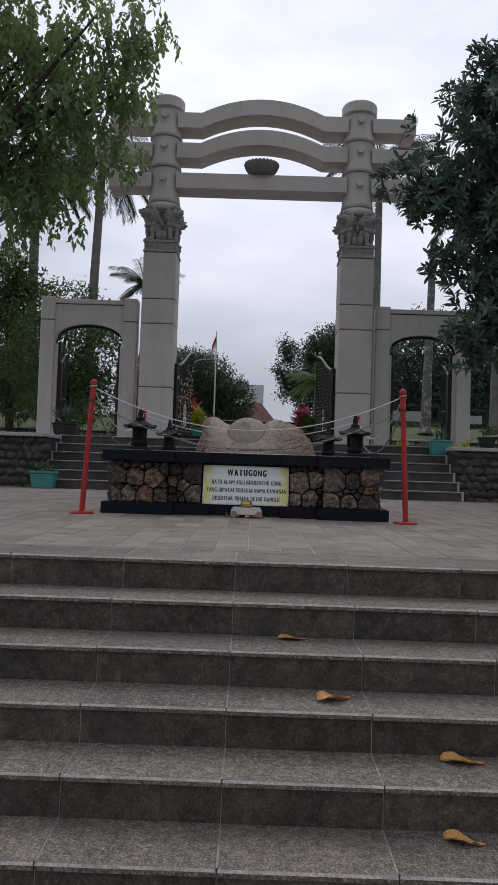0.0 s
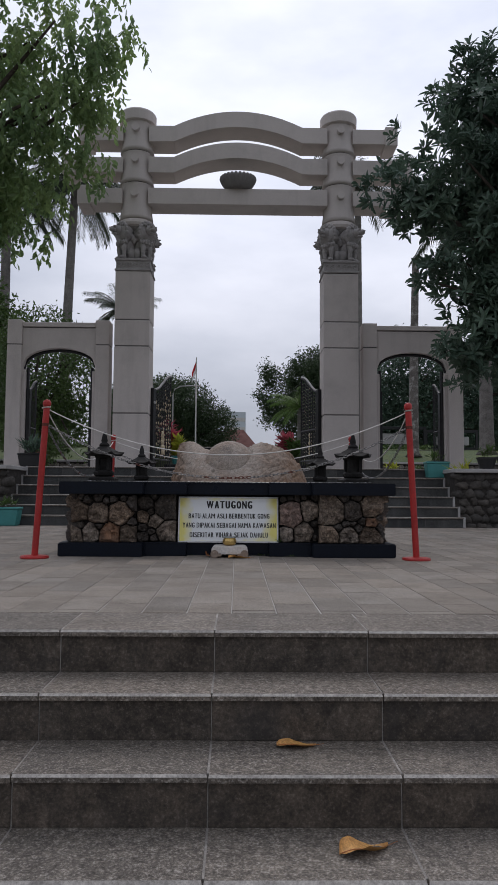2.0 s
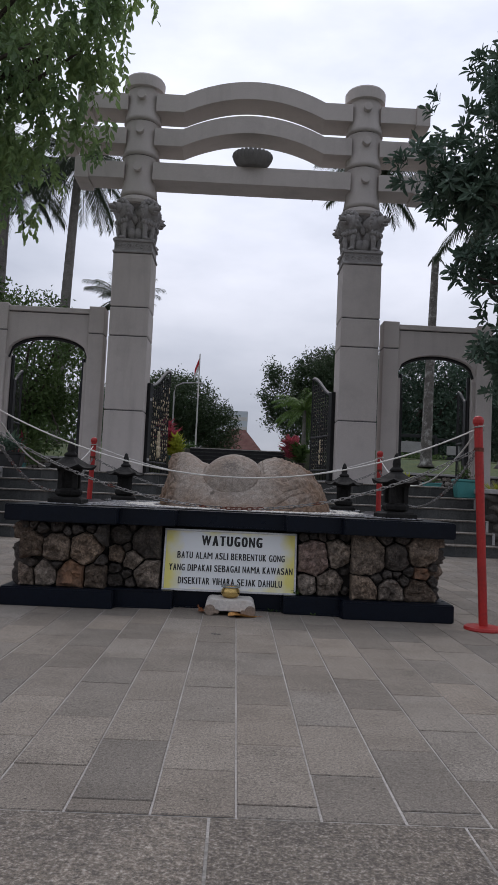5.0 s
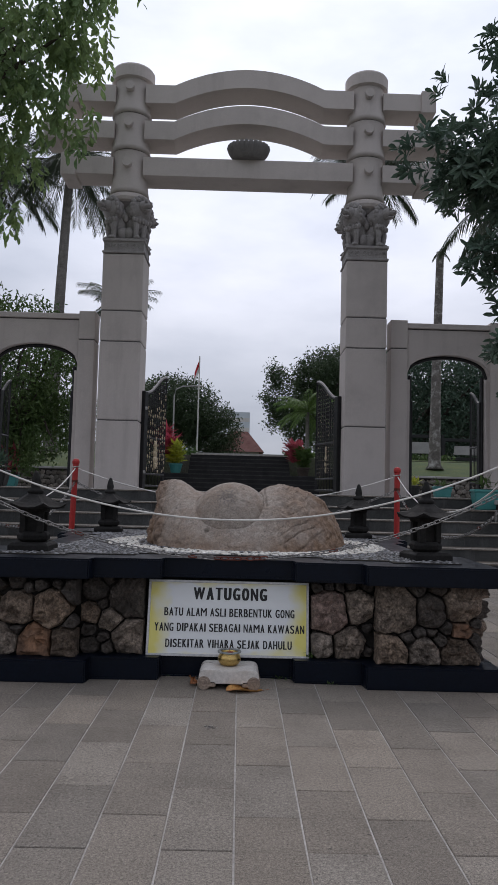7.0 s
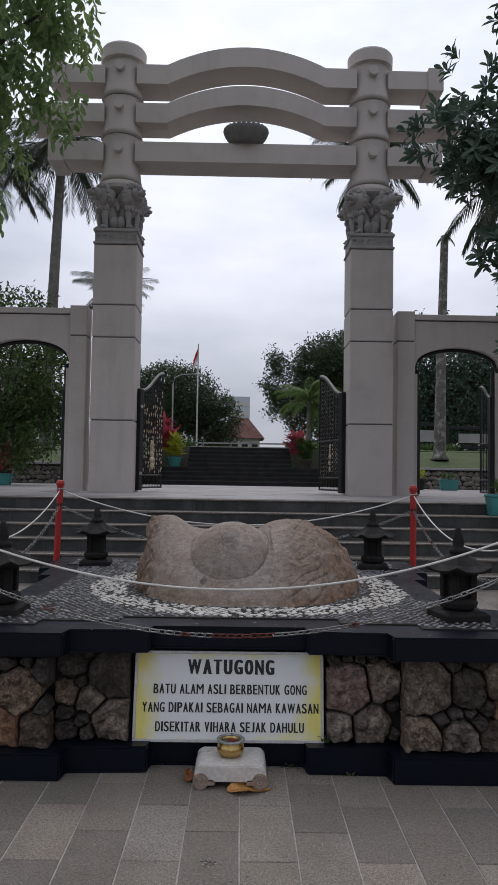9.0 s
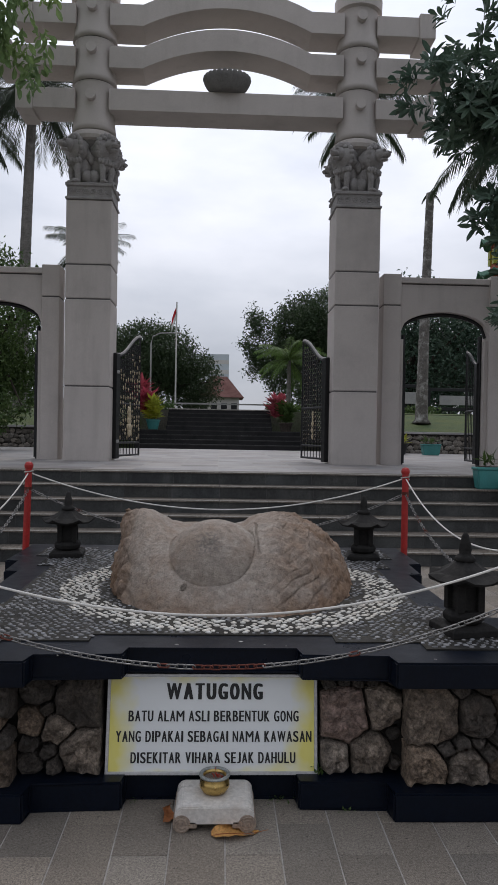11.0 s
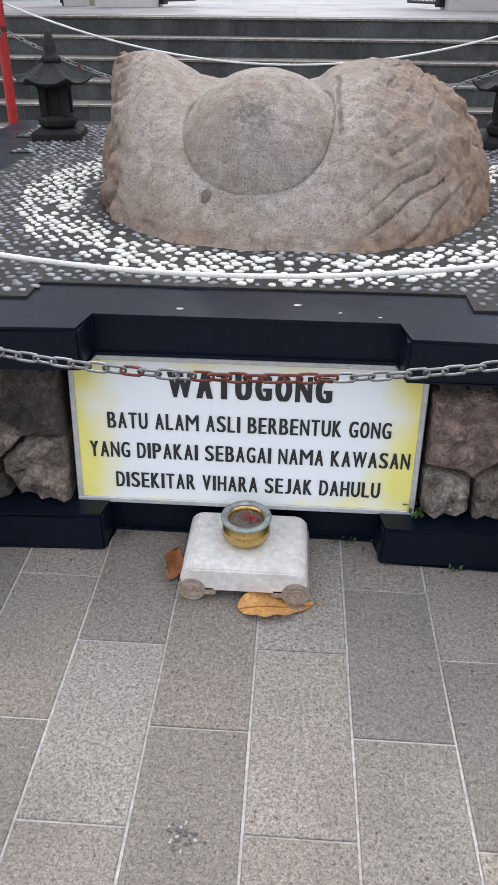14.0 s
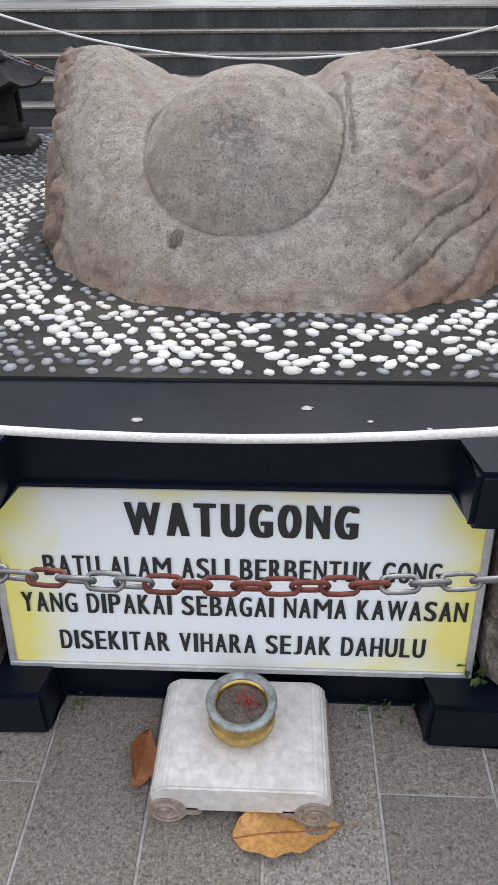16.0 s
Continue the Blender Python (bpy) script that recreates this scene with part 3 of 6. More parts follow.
# ---- far flight of dark steps beyond the gate ----
bm = bmesh.new()
for k in range(9):
    hw = 2.75 if k < 4 else 1.82
    box(bm, -hw, hw, 28.0 + 0.3 * k, 34, LAND_Z - 0.1 + 0.155 * k, LAND_Z + 0.155 * (k + 1) - 0.035)
far_flight = tagged(part("stairs_far", bm, FAR_STEP), "dark stone steps rising behind the gate", "stairs", kind="structure")
for k in range(9):
    hw = 2.75 if k < 4 else 1.82
    b2 = bmesh.new()
    box(b2, -hw, hw, 27.98 + 0.3 * k, 28.34 + 0.3 * k, LAND_Z + 0.155 * (k + 1) - 0.035, LAND_Z + 0.155 * (k + 1))
    part("tread", b2, NOSING if k == 8 else FAR_EDGE, far_flight)


# ---- the gate ----
GY = 17.37
gate = empty("ceremonial_gate", (0.03, GY, LAND_Z), "tall warm-grey plastered gate with lion capitals and curved beams", "gate")


def gpart(name, bm, m, parent=None, label="", smooth=False):
    """A part of the gate, made in world places."""
    ob = part(name, bm, m, parent or gate, label, smooth)
    base = gate.matrix_basis.translation
    if parent is None:
        ob.location = -base
    return ob


def lion(bm, m):
    """A seated lion with mane, chest and forelegs, facing -y."""
    b = bmesh.new()
    blob(b, (0.15, 0.17, 0.3), (0, 0.11, 0.3), 2, 0.08, 2, 1)
    blob(b, (0.125, 0.11, 0.16), (0, -0.05, 0.36), 2, 0.08, 2, 2)
    blob(b, (0.19, 0.16, 0.205), (0, -0.02, 0.545), 3, 0.3, 6, 3)
    blob(b, (0.105, 0.14, 0.1), (0, -0.16, 0.595), 2, 0.1, 3, 4)
    blob(b, (0.07, 0.075, 0.042), (0, -0.285, 0.575), 2, 0.08, 3, 5)
    blob(b, (0.058, 0.06, 0.026), (0, -0.265, 0.508), 2, 0.08, 3, 5)
    blob(b, (0.025, 0.025, 0.018), (0, -0.35, 0.6), 1, 0.05, 3, 5)
    for k in range(15):
        a = -2.4 + 4.8 * k / 14
        for r_, y_, w_ in ((0.165, -0.07, 0.05),):
            blob(b, (w_, 0.05, w_ * 1.25), (r_ * math.sin(a), y_, 0.57 + r_ * 1.1 * math.cos(a)), 1, 0.25, 4, k)
    for k in range(7):
        a = -1.2 + 0.4 * k
        blob(b, (0.04, 0.04, 0.055), (0.15 * math.sin(a), -0.06 - 0.1 * math.cos(a), 0.37 - 0.03 * math.cos(a)), 1, 0.25, 4, k + 20)
    for s in (-1, 1):
        blob(b, (0.032, 0.03, 0.04), (s * 0.085, -0.12, 0.695), 1, 0.1, 3, 6)
        blob(b, (0.035, 0.03, 0.02), (s * 0.045, -0.265, 0.645), 1, 0.1, 3, 6)
        tube(b, [(s * 0.085, -0.06, 0.38), (s * 0.09, -0.12, 0.22), (s * 0.085, -0.13, 0.04)], 0.062, 10, 0.045)
        blob(b, (0.062, 0.085, 0.042), (s * 0.088, -0.17, 0.04), 2, 0.1, 3, 8)
        for j in (-1, 0, 1):
            blob(b, (0.017, 0.03, 0.02), (s * 0.088 + 0.032 * j, -0.25, 0.025), 1, 0.05, 3, 8)
        blob(b, (0.085, 0.14, 0.13), (s * 0.13, 0.08, 0.13), 2, 0.1, 3, 9)
    join(bm, b, m)


PX = (-2.35, 2.43)
for px in PX:
    cx = px
    zs = (LAND_Z - 0.02, 2.33, 3.87, 4.475, 5.615)
    pillar = None
    for a, b_ in zip(zs, zs[1:]):
        bm = bmesh.new()
        box(bm, cx - 0.4, cx + 0.4, GY, GY + 0.8, a + 0.012, b_ - 0.012, 0.012)
        gpart("pillar_block", bm, PLASTER)
    bm = bmesh.new()
    box(bm, cx - 0.385, cx + 0.385, GY + 0.015, GY + 0.785, LAND_Z - 0.02, 5.6)
    gpart("pillar_core", bm, GROOVE, label="dark recessed joints")
    bm = bmesh.new()
    box(bm, cx - 0.42, cx + 0.42, GY - 0.02, GY + 0.82, 5.615, 5.66, 0.01)
    box(bm, cx - 0.39, cx + 0.39, GY + 0.01, GY + 0.79, 5.66, 5.85)
    box(bm, cx - 0.42, cx + 0.42, GY - 0.02, GY + 0.82, 5.85, 5.91, 0.01)
    for i in range(6):
        x = cx - 0.325 + 0.13 * i
        for side in (GY + 0.008,):
            tube(bm, [(x + 0.05 * math.cos(a) * (1 - a / 14), side, 5.755 + 0.055 * math.sin(a) * (1 - a / 14)) for a in [0.6 * k for k in range(17)]], 0.011, 5)
    gpart("frieze", bm, CARVED, label="carved grey frieze with scrolls")
    bm = bmesh.new()
    lathe(bm, [(0.24, 5.91), (0.2, 6.2), (0.24, 6.55), (0.36, 6.68)], (cx, GY + 0.4, 0), 20)
    for q in range(4):
        lion(bm, Matrix.Translation((cx, GY + 0.4, 5.9)) @ Matrix.Rotation(math.pi / 4 + q * math.pi / 2, 4, "Z") @ Matrix.Translation((0, -0.33, 0)) @ Matrix.Diagonal((1.22, 1.12, 1.12, 1)))
    for q in range(4):
        a = q * math.pi / 2
        for k in range(5):
            blob(bm, (0.07, 0.05, 0.11), (cx + 0.33 * math.sin(a) + 0.05 * (k - 2) * math.cos(a), GY + 0.4 - 0.3 * math.cos(a) + 0.05 * (k - 2) * math.sin(a), 6.5 - 0.07 * (k % 3)), 1, 0.2, 2, k)
    for v in bm.verts:
        k = 0.8 + 0.26 * (v.co.z - 5.91) / 0.77
        v.co.x, v.co.y = cx + (v.co.x - cx) * k, GY + 0.4 + (v.co.y - GY - 0.4) * k
    gpart("lion_capital", bm, CARVED, label="capital of carved seated stone lions")
    bm = bmesh.new()
    lathe(bm, [(0.36, 6.67), (0.43, 6.7), (0.45, 6.76), (0.43, 6.83), (0.37, 6.87)], (cx, GY + 0.4, 0), 36)
    gpart("collar", bm, PLASTER, smooth=False)
    for z0, z1 in ((6.87, 7.75), (7.75, 8.51), (8.51, 9.24)):
        bm = bmesh.new()
        lathe(bm, [(0.4, z0 + 0.012), (0.385, z0 + 0.1), (0.355, z0 + 0.35), (0.345, z1 - 0.2), (0.355, z1 - 0.05), (0.365, z1 - 0.012)], (cx, GY + 0.4, 0), 36)
        col = gpart("column_drum", bm, PLASTER, smooth=True)
        bm = bmesh.new()
        tube(bm, [(cx, GY - 0.06, (z0 + z1) / 2 + 0.14), (cx, GY + 0.12, (z0 + z1) / 2 + 0.14)], 0.088, 20)
        gpart("stud", bm, PLASTER)
    bm = bmesh.new()
    lathe(bm, [(0.34, 6.9), (0.34, 9.3)], (cx, GY + 0.4, 0), 24)
    gpart("column_core", bm, GROOVE)
    bm = bmesh.new()
    lathe(bm, [(0.37, 9.22), (0.43, 9.24), (0.435, 9.46), (0.41, 9.5), (0.3, 9.53), (0.1, 9.545)], (cx, GY + 0.4, 0), 36)
    gpart("column_cap", bm, PLASTER)

BY0, BY1, BEAM_H = 17.46, 18.1, 0.375


def beam(x0, x1, z0, h, rise):
    """A beam that runs level, climbs in an ogee and arches over the middle."""
    def lift(x):
        u = max(0.0, 1 - abs(x - 0.04) / 1.5)
        return rise * (1 - (1 - u) ** 2) if rise else 0.0
    xs = [x0] + ([0.04 + 1.5 * (k / 20 - 1) for k in range(41)] if rise else []) + [x1]
    bm = bmesh.new()
    return prism(bm, [(x, z0 + lift(x)) for x in xs] + [(x, z0 + h + lift(x)) for x in reversed(xs)], BY0, BY1)


for z0, rise, end in ((8.735, 0.37, 3.45), (7.985, 0.37, 3.8), (7.24, 0.0, 3.43)):
    gpart("beam", beam(PX[0] + 0.3, PX[1] - 0.3, z0, BEAM_H, rise), PLASTER)
    for s in (-1, 1):
        bm = bmesh.new()
        xa, xb = 0.04 + s * 2.69, 0.04 + s * end
        box(bm, min(xa, xb), max(xa, xb), BY0 + 0.02, BY1 - 0.02, z0 + 0.01, z0 + BEAM_H - 0.01, 0.006)
        gpart("beam_end", bm, PLASTER)
        bm = bmesh.new()
        xc = xb + s * 0.29
        box(bm, min(xb, xc), max(xb, xc), BY0 - 0.03, BY1 + 0.03, z0 - 0.04, z0 + BEAM_H + 0.04, 0.012)
        gpart("beam_block", bm, PLASTER)

bm = bmesh.new()
PETALS, ROUND = 26, 208
rows = []
for wide, up in ((0.30, 0.0), (0.335, 0.035), (0.405, 0.1), (0.455, 0.17), (0.478, 0.225), (0.47, 0.262), (0.44, 0.282), (0.37, 0.27), (0.2, 0.24)):
    row = []
    for k in range(ROUND):
        a = 2 * math.pi * k / ROUND
        lobe = abs(math.cos(PETALS * a / 2)) ** 0.6
        grow = up / 0.28
        r_ = 0.91 * wide * (1 - 0.09 * grow * (1 - lobe))
        row.append(bm.verts.new((0.04 + r_ * math.cos(a), BY0 + 0.08 - 0.85 * r_ * math.sin(a), 7.615 + 1.1 * up * (1 - 0.1 * (1 - lobe)))))
    rows.append(row)
for lo, hi in zip(rows, rows[1:]):
    for k in range(ROUND):
        bm.faces.new((lo[(k + 1) % ROUND], lo[k], hi[k], hi[(k + 1) % ROUND])).smooth = True
bm.faces.new(rows[0])
bm.faces.new(list(reversed(rows[-1])))
gpart("lotus", bm, LOTUS, label="dark carved lotus on the lowest beam")

# ---- wing walls with arched side openings ----
def wing(name, s, inner, outer, spring, apex):
    """A wing wall: two posts, a lintel with a flat arch and a cornice; s is its side."""
    w = empty(name, (s * 4.1, 17.8, LAND_Z), "warm-grey plastered wing wall with an arched side opening", "wall", kind="structure")
    base = Vector((s * 4.1, 17.8, LAND_Z))

    def wp(nm, bm, m, label=""):
        ob = part(nm, bm, m, w, label)
        ob.location = -base
        return ob
    for x0, x1 in (inner, outer):
        bm = bmesh.new()
        box(bm, x0, x1, 17.74, 18.16, LAND_Z - 0.02, 3.95, 0.01)
        wp("post", bm, PLASTER)
        bm = bmesh.new()
        box(bm, x0, x1, 17.74, 18.16, 3.975, 4.54, 0.01)
        wp("post_top", bm, PLASTER)
        bm = bmesh.new()
        box(bm, x0 + 0.015, x1 - 0.015, 17.755, 18.145, 3.9, 4.0)
        wp("joint", bm, GROOVE)
    xa, xb = (inner[1], outer[0]) if s > 0 else (outer[1], inner[0])
    bm = bmesh.new()
    arc = [(xa + (xb - xa) * k / 24, spring + (apex - spring) * math.sqrt(max(0, 1 - (2 * k / 24 - 1) ** 2)) ** 0.9) for k in range(25)]
    for (x0, z0), (x1, z1) in zip(arc, arc[1:]):
        b = bmesh.new()
        prism(b, [(x0, z0), (x1, z1), (x1, 4.36), (x0, 4.36)], 17.8, 18.1)
        join(bm, b)
    bmesh.ops.remove_doubles(bm, verts=bm.verts[:], dist=0.0005)
    wp("lintel", bm, PLASTER)
    bm = bmesh.new()
    box(bm, xa, xb, 17.83, 18.08, 4.36, 4.385)
    wp("cornice_joint", bm, GROOVE)
    bm = bmesh.new()
    box(bm, xa, xb, 17.77, 18.13, 4.385, 4.49, 0.008)
    wp("cornice", bm, PLASTER)
    for x0, x1 in ((xa, xa + 0.07), (xb - 0.07, xb)):
        bm = bmesh.new()
        box(bm, x0, x1, 17.82, 18.08, LAND_Z - 0.02, spring - 0.1, 0.006)
        wp("jamb", bm, PLASTER)
    bm = bmesh.new()
    tube(bm, [(x, 17.98, z - 0.03) for x, z in arc], 0.04, 6)
    for x in (xa + 0.1, xb - 0.1):
        tube(bm, [(x, 17.98, LAND_Z), (x, 17.98, spring)], 0.04, 6)
    wp("gate_frame", bm, IRON, "black iron frame lining the arch")
    return w, xa, xb


WINGS = [wing("wall_wing_left", -1, (-3.25, -2.92), (-5.29, -4.95), 3.45, 3.89), wing("wall_wing_right", 1, (2.99, 3.33), (5.0, 5.34), 3.45, 3.87)]

# ---- the platform that bears the boulder ----
PC = (0.0, 8.87)


def stepped(a, b, c, d):
    """A square outline whose sides step back towards their middles: half-sizes c at the corners, then b, then a; d shifts all inward."""
    q = [(-c + d, -c + d), (-0.73 - d, -c + d), (-0.73 - d, -b + d), (-0.36 - d, -b + d), (-0.36 - d, -a + d), (0.36 + d, -a + d), (0.36 + d, -b + d), (0.73 + d, -b + d), (0.73 + d, -c + d)]
    pts = []
    for k in range(4):
        ca, sa = (1, 0, -1, 0)[k], (0, 1, 0, -1)[k]
        pts += [(PC[0] + x * ca - y * sa, PC[1] + x * sa + y * ca) for x, y in q]
    return pts


platform = tagged(new("monument_platform"), "stepped stone platform with black painted slab and plinth", "platform")


def pp(name, bm, m, label="", smooth=False):
    return part(name, bm, m, platform, label, smooth)


SLAB_Z = 0.64
bm = bmesh.new()
slab(bm, stepped(1.25, 1.35, 1.45, 0.0), 0.535, SLAB_Z, 0.008)
pp("slab", bm, BLACK_PAINT, "black painted concrete slab")
bm = bmesh.new()
slab(bm, stepped(1.25, 1.35, 1.45, 0.0), 0.0, 0.118, 0.008)
pp("plinth", bm, BLACK_PAINT, "black painted plinth")
bm = bmesh.new()
slab(bm, stepped(1.25, 1.35, 1.45, 0.13), 0.1, 0.54)
core = pp("core", bm, MORTAR, "dark mortar between the stones")

# stones of the front and of the sides
WALLS = [((-1.36, 7.52), (-0.8, 7.52)), ((-0.8, 7.62), (-0.46, 7.62)), ((0.46, 7.62), (0.8, 7.62)), ((0.8, 7.52), (1.36, 7.52))]


def clip(poly, nx, nz, d):
    """Keeps the part of a polygon on which nx * x + nz * z <= d."""
    out = []
    for (x0, z0), (x1, z1) in zip(poly, poly[1:] + poly[:1]):
        a, b = nx * x0 + nz * z0 - d, nx * x1 + nz * z1 - d
        if a <= 0:
            out.append((x0, z0))
        if a * b < 0:
            t = a / (a - b)
            out.append((x0 + (x1 - x0) * t, z0 + (z1 - z0) * t))
    return out


def stone_mesh(poly, seed):
    """A rough stone that fills a polygon: rounded rim, broken and uneven face."""
    cx = sum(p[0] for p in poly) / len(poly)
    cz = sum(p[1] for p in poly) / len(poly)
    edge = []
    for (x0, z0), (x1, z1) in zip(poly, poly[1:] + poly[:1]):
        n = max(1, int(math.hypot(x1 - x0, z1 - z0) / 0.022))
        edge += [(x0 + (x1 - x0) * k / n, z0 + (z1 - z0) * k / n) for k in range(n)]
    bm = bmesh.new()
    rings = []
    o = Vector((seed * 3.1, seed, 0))
    bulge = 0.024 + 0.03 * abs(math.sin(seed * 7))
    for s_, y in ((1.0, 0.07), (1.0, 0.0), (0.975, -0.55), (0.88, -0.85), (0.72, -0.97), (0.5, -1.02), (0.25, -1.0)):
        ring = []
        for x, z in edge:
            px, pz = (x - cx) * s_, (z - cz) * s_
            q = Vector((px * 14, pz * 14, 0)) + o
            k = 1 + 0.05 * noise.noise(q * 1.6) + 0.05 * noise.noise(q * 4)
            dep = y if y > 0 else bulge * y * (1 + 0.55 * noise.noise(q) + 0.3 * noise.noise(q * 2.7)) + 0.024 * noise.noise(q * 2.1) + 0.009 * noise.noise(q * 6)
            ring.append(bm.verts.new((px * k, dep, pz * k)))
        rings.append(ring)
    n = len(edge)
    for a_, b_ in zip(rings, rings[1:]):
        for k in range(n):
            bm.faces.new((a_[k], a_[(k + 1) % n], b_[(k + 1) % n], b_[k]))
    bm.faces.new(rings[-1])
    me = bpy.data.meshes.new("stone")
    bm.to_mesh(me)
    bm.free()
    return me, cx, cz


def lay_stones(p, q, seed, turn, pts=()):
    """Fills a stretch of wall with irregular stones, each in a cell of its own; pts: (along, up, radius, kind) of chosen stones."""
    r = random.Random(seed)
    length = math.hypot(q[0] - p[0], q[1] - p[1])
    z0, z1 = 0.118, 0.55
    pts = list(pts)
    tries = 0
    while not pts or tries < 1500:
        tries += 1
        rad = r.choice((0.022, 0.028, 0.035) if pts and pts[0][3] != "any" else (0.045, 0.08, 0.105, 0.13))
        c = (r.uniform(0.03, length - 0.03), r.uniform(z0 + 0.03, z1 - 0.03), rad, "any")
        if all(math.hypot(c[0] - d[0], c[1] - d[1]) > (rad + d[2]) * 0.97 for d in pts):
            pts.append(c)
    for c in pts:
        turn0 = r.uniform(0, 6.28)
        poly = [(c[0] + c[2] * (1.5 + 0.35 * math.sin(3 * a + turn0) * r.random()) * math.cos(a), c[1] + c[2] * (1.4 + 0.3 * math.cos(2 * a + turn0) * r.random()) * math.sin(a)) for a in [2 * math.pi * k / 8 + turn0 for k in range(8)]]
        for nx, nz, d in ((-1, 0, 0), (1, 0, length), (0, -1, -z0), (0, 1, z1)):
            poly = clip(poly, nx, nz, d)
        for d in pts:
            if d is c:
                continue
            dx, dz = d[0] - c[0], d[1] - c[1]
            dist = math.hypot(dx, dz)
            t = (dist * dist + c[2] ** 2 - d[2] ** 2) / (2 * dist)
            nx, nz = dx / dist, dz / dist
            poly = clip(poly, nx, nz, nx * c[0] + nz * c[1] + t - 0.004)
            if len(poly) < 3:
                break
        if len(poly) < 3:
            continue
        me, cx, cz = stone_mesh(poly, r.uniform(0, 40))
        u = r.random()
        kind = c[3] if c[3] != "any" else "dark" if u < 0.4 or c[2] < 0.04 else "pale" if u < 0.5 else "plain"
        me.materials.append({"rust": RUBBLE_RUST, "pale": RUBBLE_PALE, "plain": RUBBLE, "pink": RUBBLE_PINK, "dark": RUBBLE_DARK}[kind])
        t = cx / length
        piece("stone", me, core, Matrix.Translation((p[0] + (q[0] - p[0]) * t, p[1] + (q[1] - p[1]) * t, cz)) @ Matrix.Rotation(turn, 4, "Z"))


FRONT_STONES = [
    (-1.3, 0.38, 0.085, "plain"), (-1.33, 0.18, 0.07, "plain"), (-1.19, 0.2, 0.07, "pale"), (-1.115, 0.37, 0.09, "plain"), (-1.02, 0.19, 0.09, "rust"), (-0.94, 0.37, 0.1, "plain"), (-0.86, 0.19, 0.08, "plain"), (-0.83, 0.46, 0.05, "dark"),
    (-0.745, 0.33, 0.05, "plain"), (-0.745, 0.16, 0.04, "dark"), (-0.64, 0.3, 0.06, "plain"), (-0.54, 0.2, 0.09, "pale"), (-0.55, 0.42, 0.1, "dark"), (-0.72, 0.46, 0.06, "dark"),
    (0.56, 0.37, 0.115, "pink"), (0.71, 0.4, 0.09, "pale"), (0.52, 0.185, 0.055, "pale"), (0.67, 0.2, 0.085, "pale"),
    (0.9, 0.4, 0.125, "plain"), (0.88, 0.185, 0.08, "plain"), (1.05, 0.185, 0.075, "pale"), (1.09, 0.4, 0.09, "dark"), (1.25, 0.44, 0.1, "plain"), (1.24, 0.18, 0.085, "plain"), (1.25, 0.3, 0.05, "rust")]
for i, (p, q) in enumerate(WALLS):
    lay_stones(p, q, 20 + i, 0.0, [(x - p[0], z, rad, kind) for x, z, rad, kind in FRONT_STONES if p[0] <= x < q[0]])
for s in (-1, 1):
    for i, (y0, y1, x) in enumerate(((7.5, 8.14, 1.35), (8.14, 8.51, 1.25), (8.51, 9.23, 1.15), (9.23, 9.6, 1.25), (9.6, 10.24, 1.35))):
        a, b = ((s * x, y0), (s * x, y1)) if s > 0 else ((s * x, y1), (s * x, y0))
        lay_stones(a, b, 60 + i + 10 * s, s * math.pi / 2)

# pebble bed
bm = bmesh.new()
slab(bm, stepped(1.25, 1.35, 1.45, 0.17), SLAB_Z - 0.01, SLAB_Z + 0.006)
bed_part = pp("pebble_bed", bm, BED, "dark cement bed set with pebbles")

CROWN = ((-0.65, 0.0), (-0.635, 0.1), (-0.61, 0.19), (-0.585, 0.262), (-0.57, 0.3), (-0.556, 0.39), (-0.53, 0.43), (-0.45, 0.444), (-0.38, 0.432), (-0.31, 0.392), (-0.27, 0.362), (-0.2, 0.345), (0.1, 0.345), (0.17, 0.36), (0.21, 0.392), (0.26, 0.412), (0.32, 0.418), (0.42, 0.402), (0.52, 0.378), (0.62, 0.33), (0.72, 0.26), (0.79, 0.17), (0.83, 0.07), (0.85, 0.0))
FOOT = ((-0.65, 9.08), (-0.63, 8.9), (-0.572, 8.6), (-0.505, 8.4), (-0.39, 8.25), (-0.24, 8.122), (0.0, 8.075), (0.3, 8.08), (0.5, 8.17), (0.65, 8.35), (0.75, 8.55), (0.82, 8.85), (0.86, 9.1))
BACK = ((-0.66, 9.12), (-0.6, 9.3), (-0.3, 9.42), (0.2, 9.45), (0.6, 9.4), (0.8, 9.3), (0.86, 9.12))


def curve(table, x):
    return float(np.interp(x, [a for a, b in table], [b for a, b in table]))


BOSS_C, BOSS_R = Vector((0.0, 8.475, 0.799)), 0.275


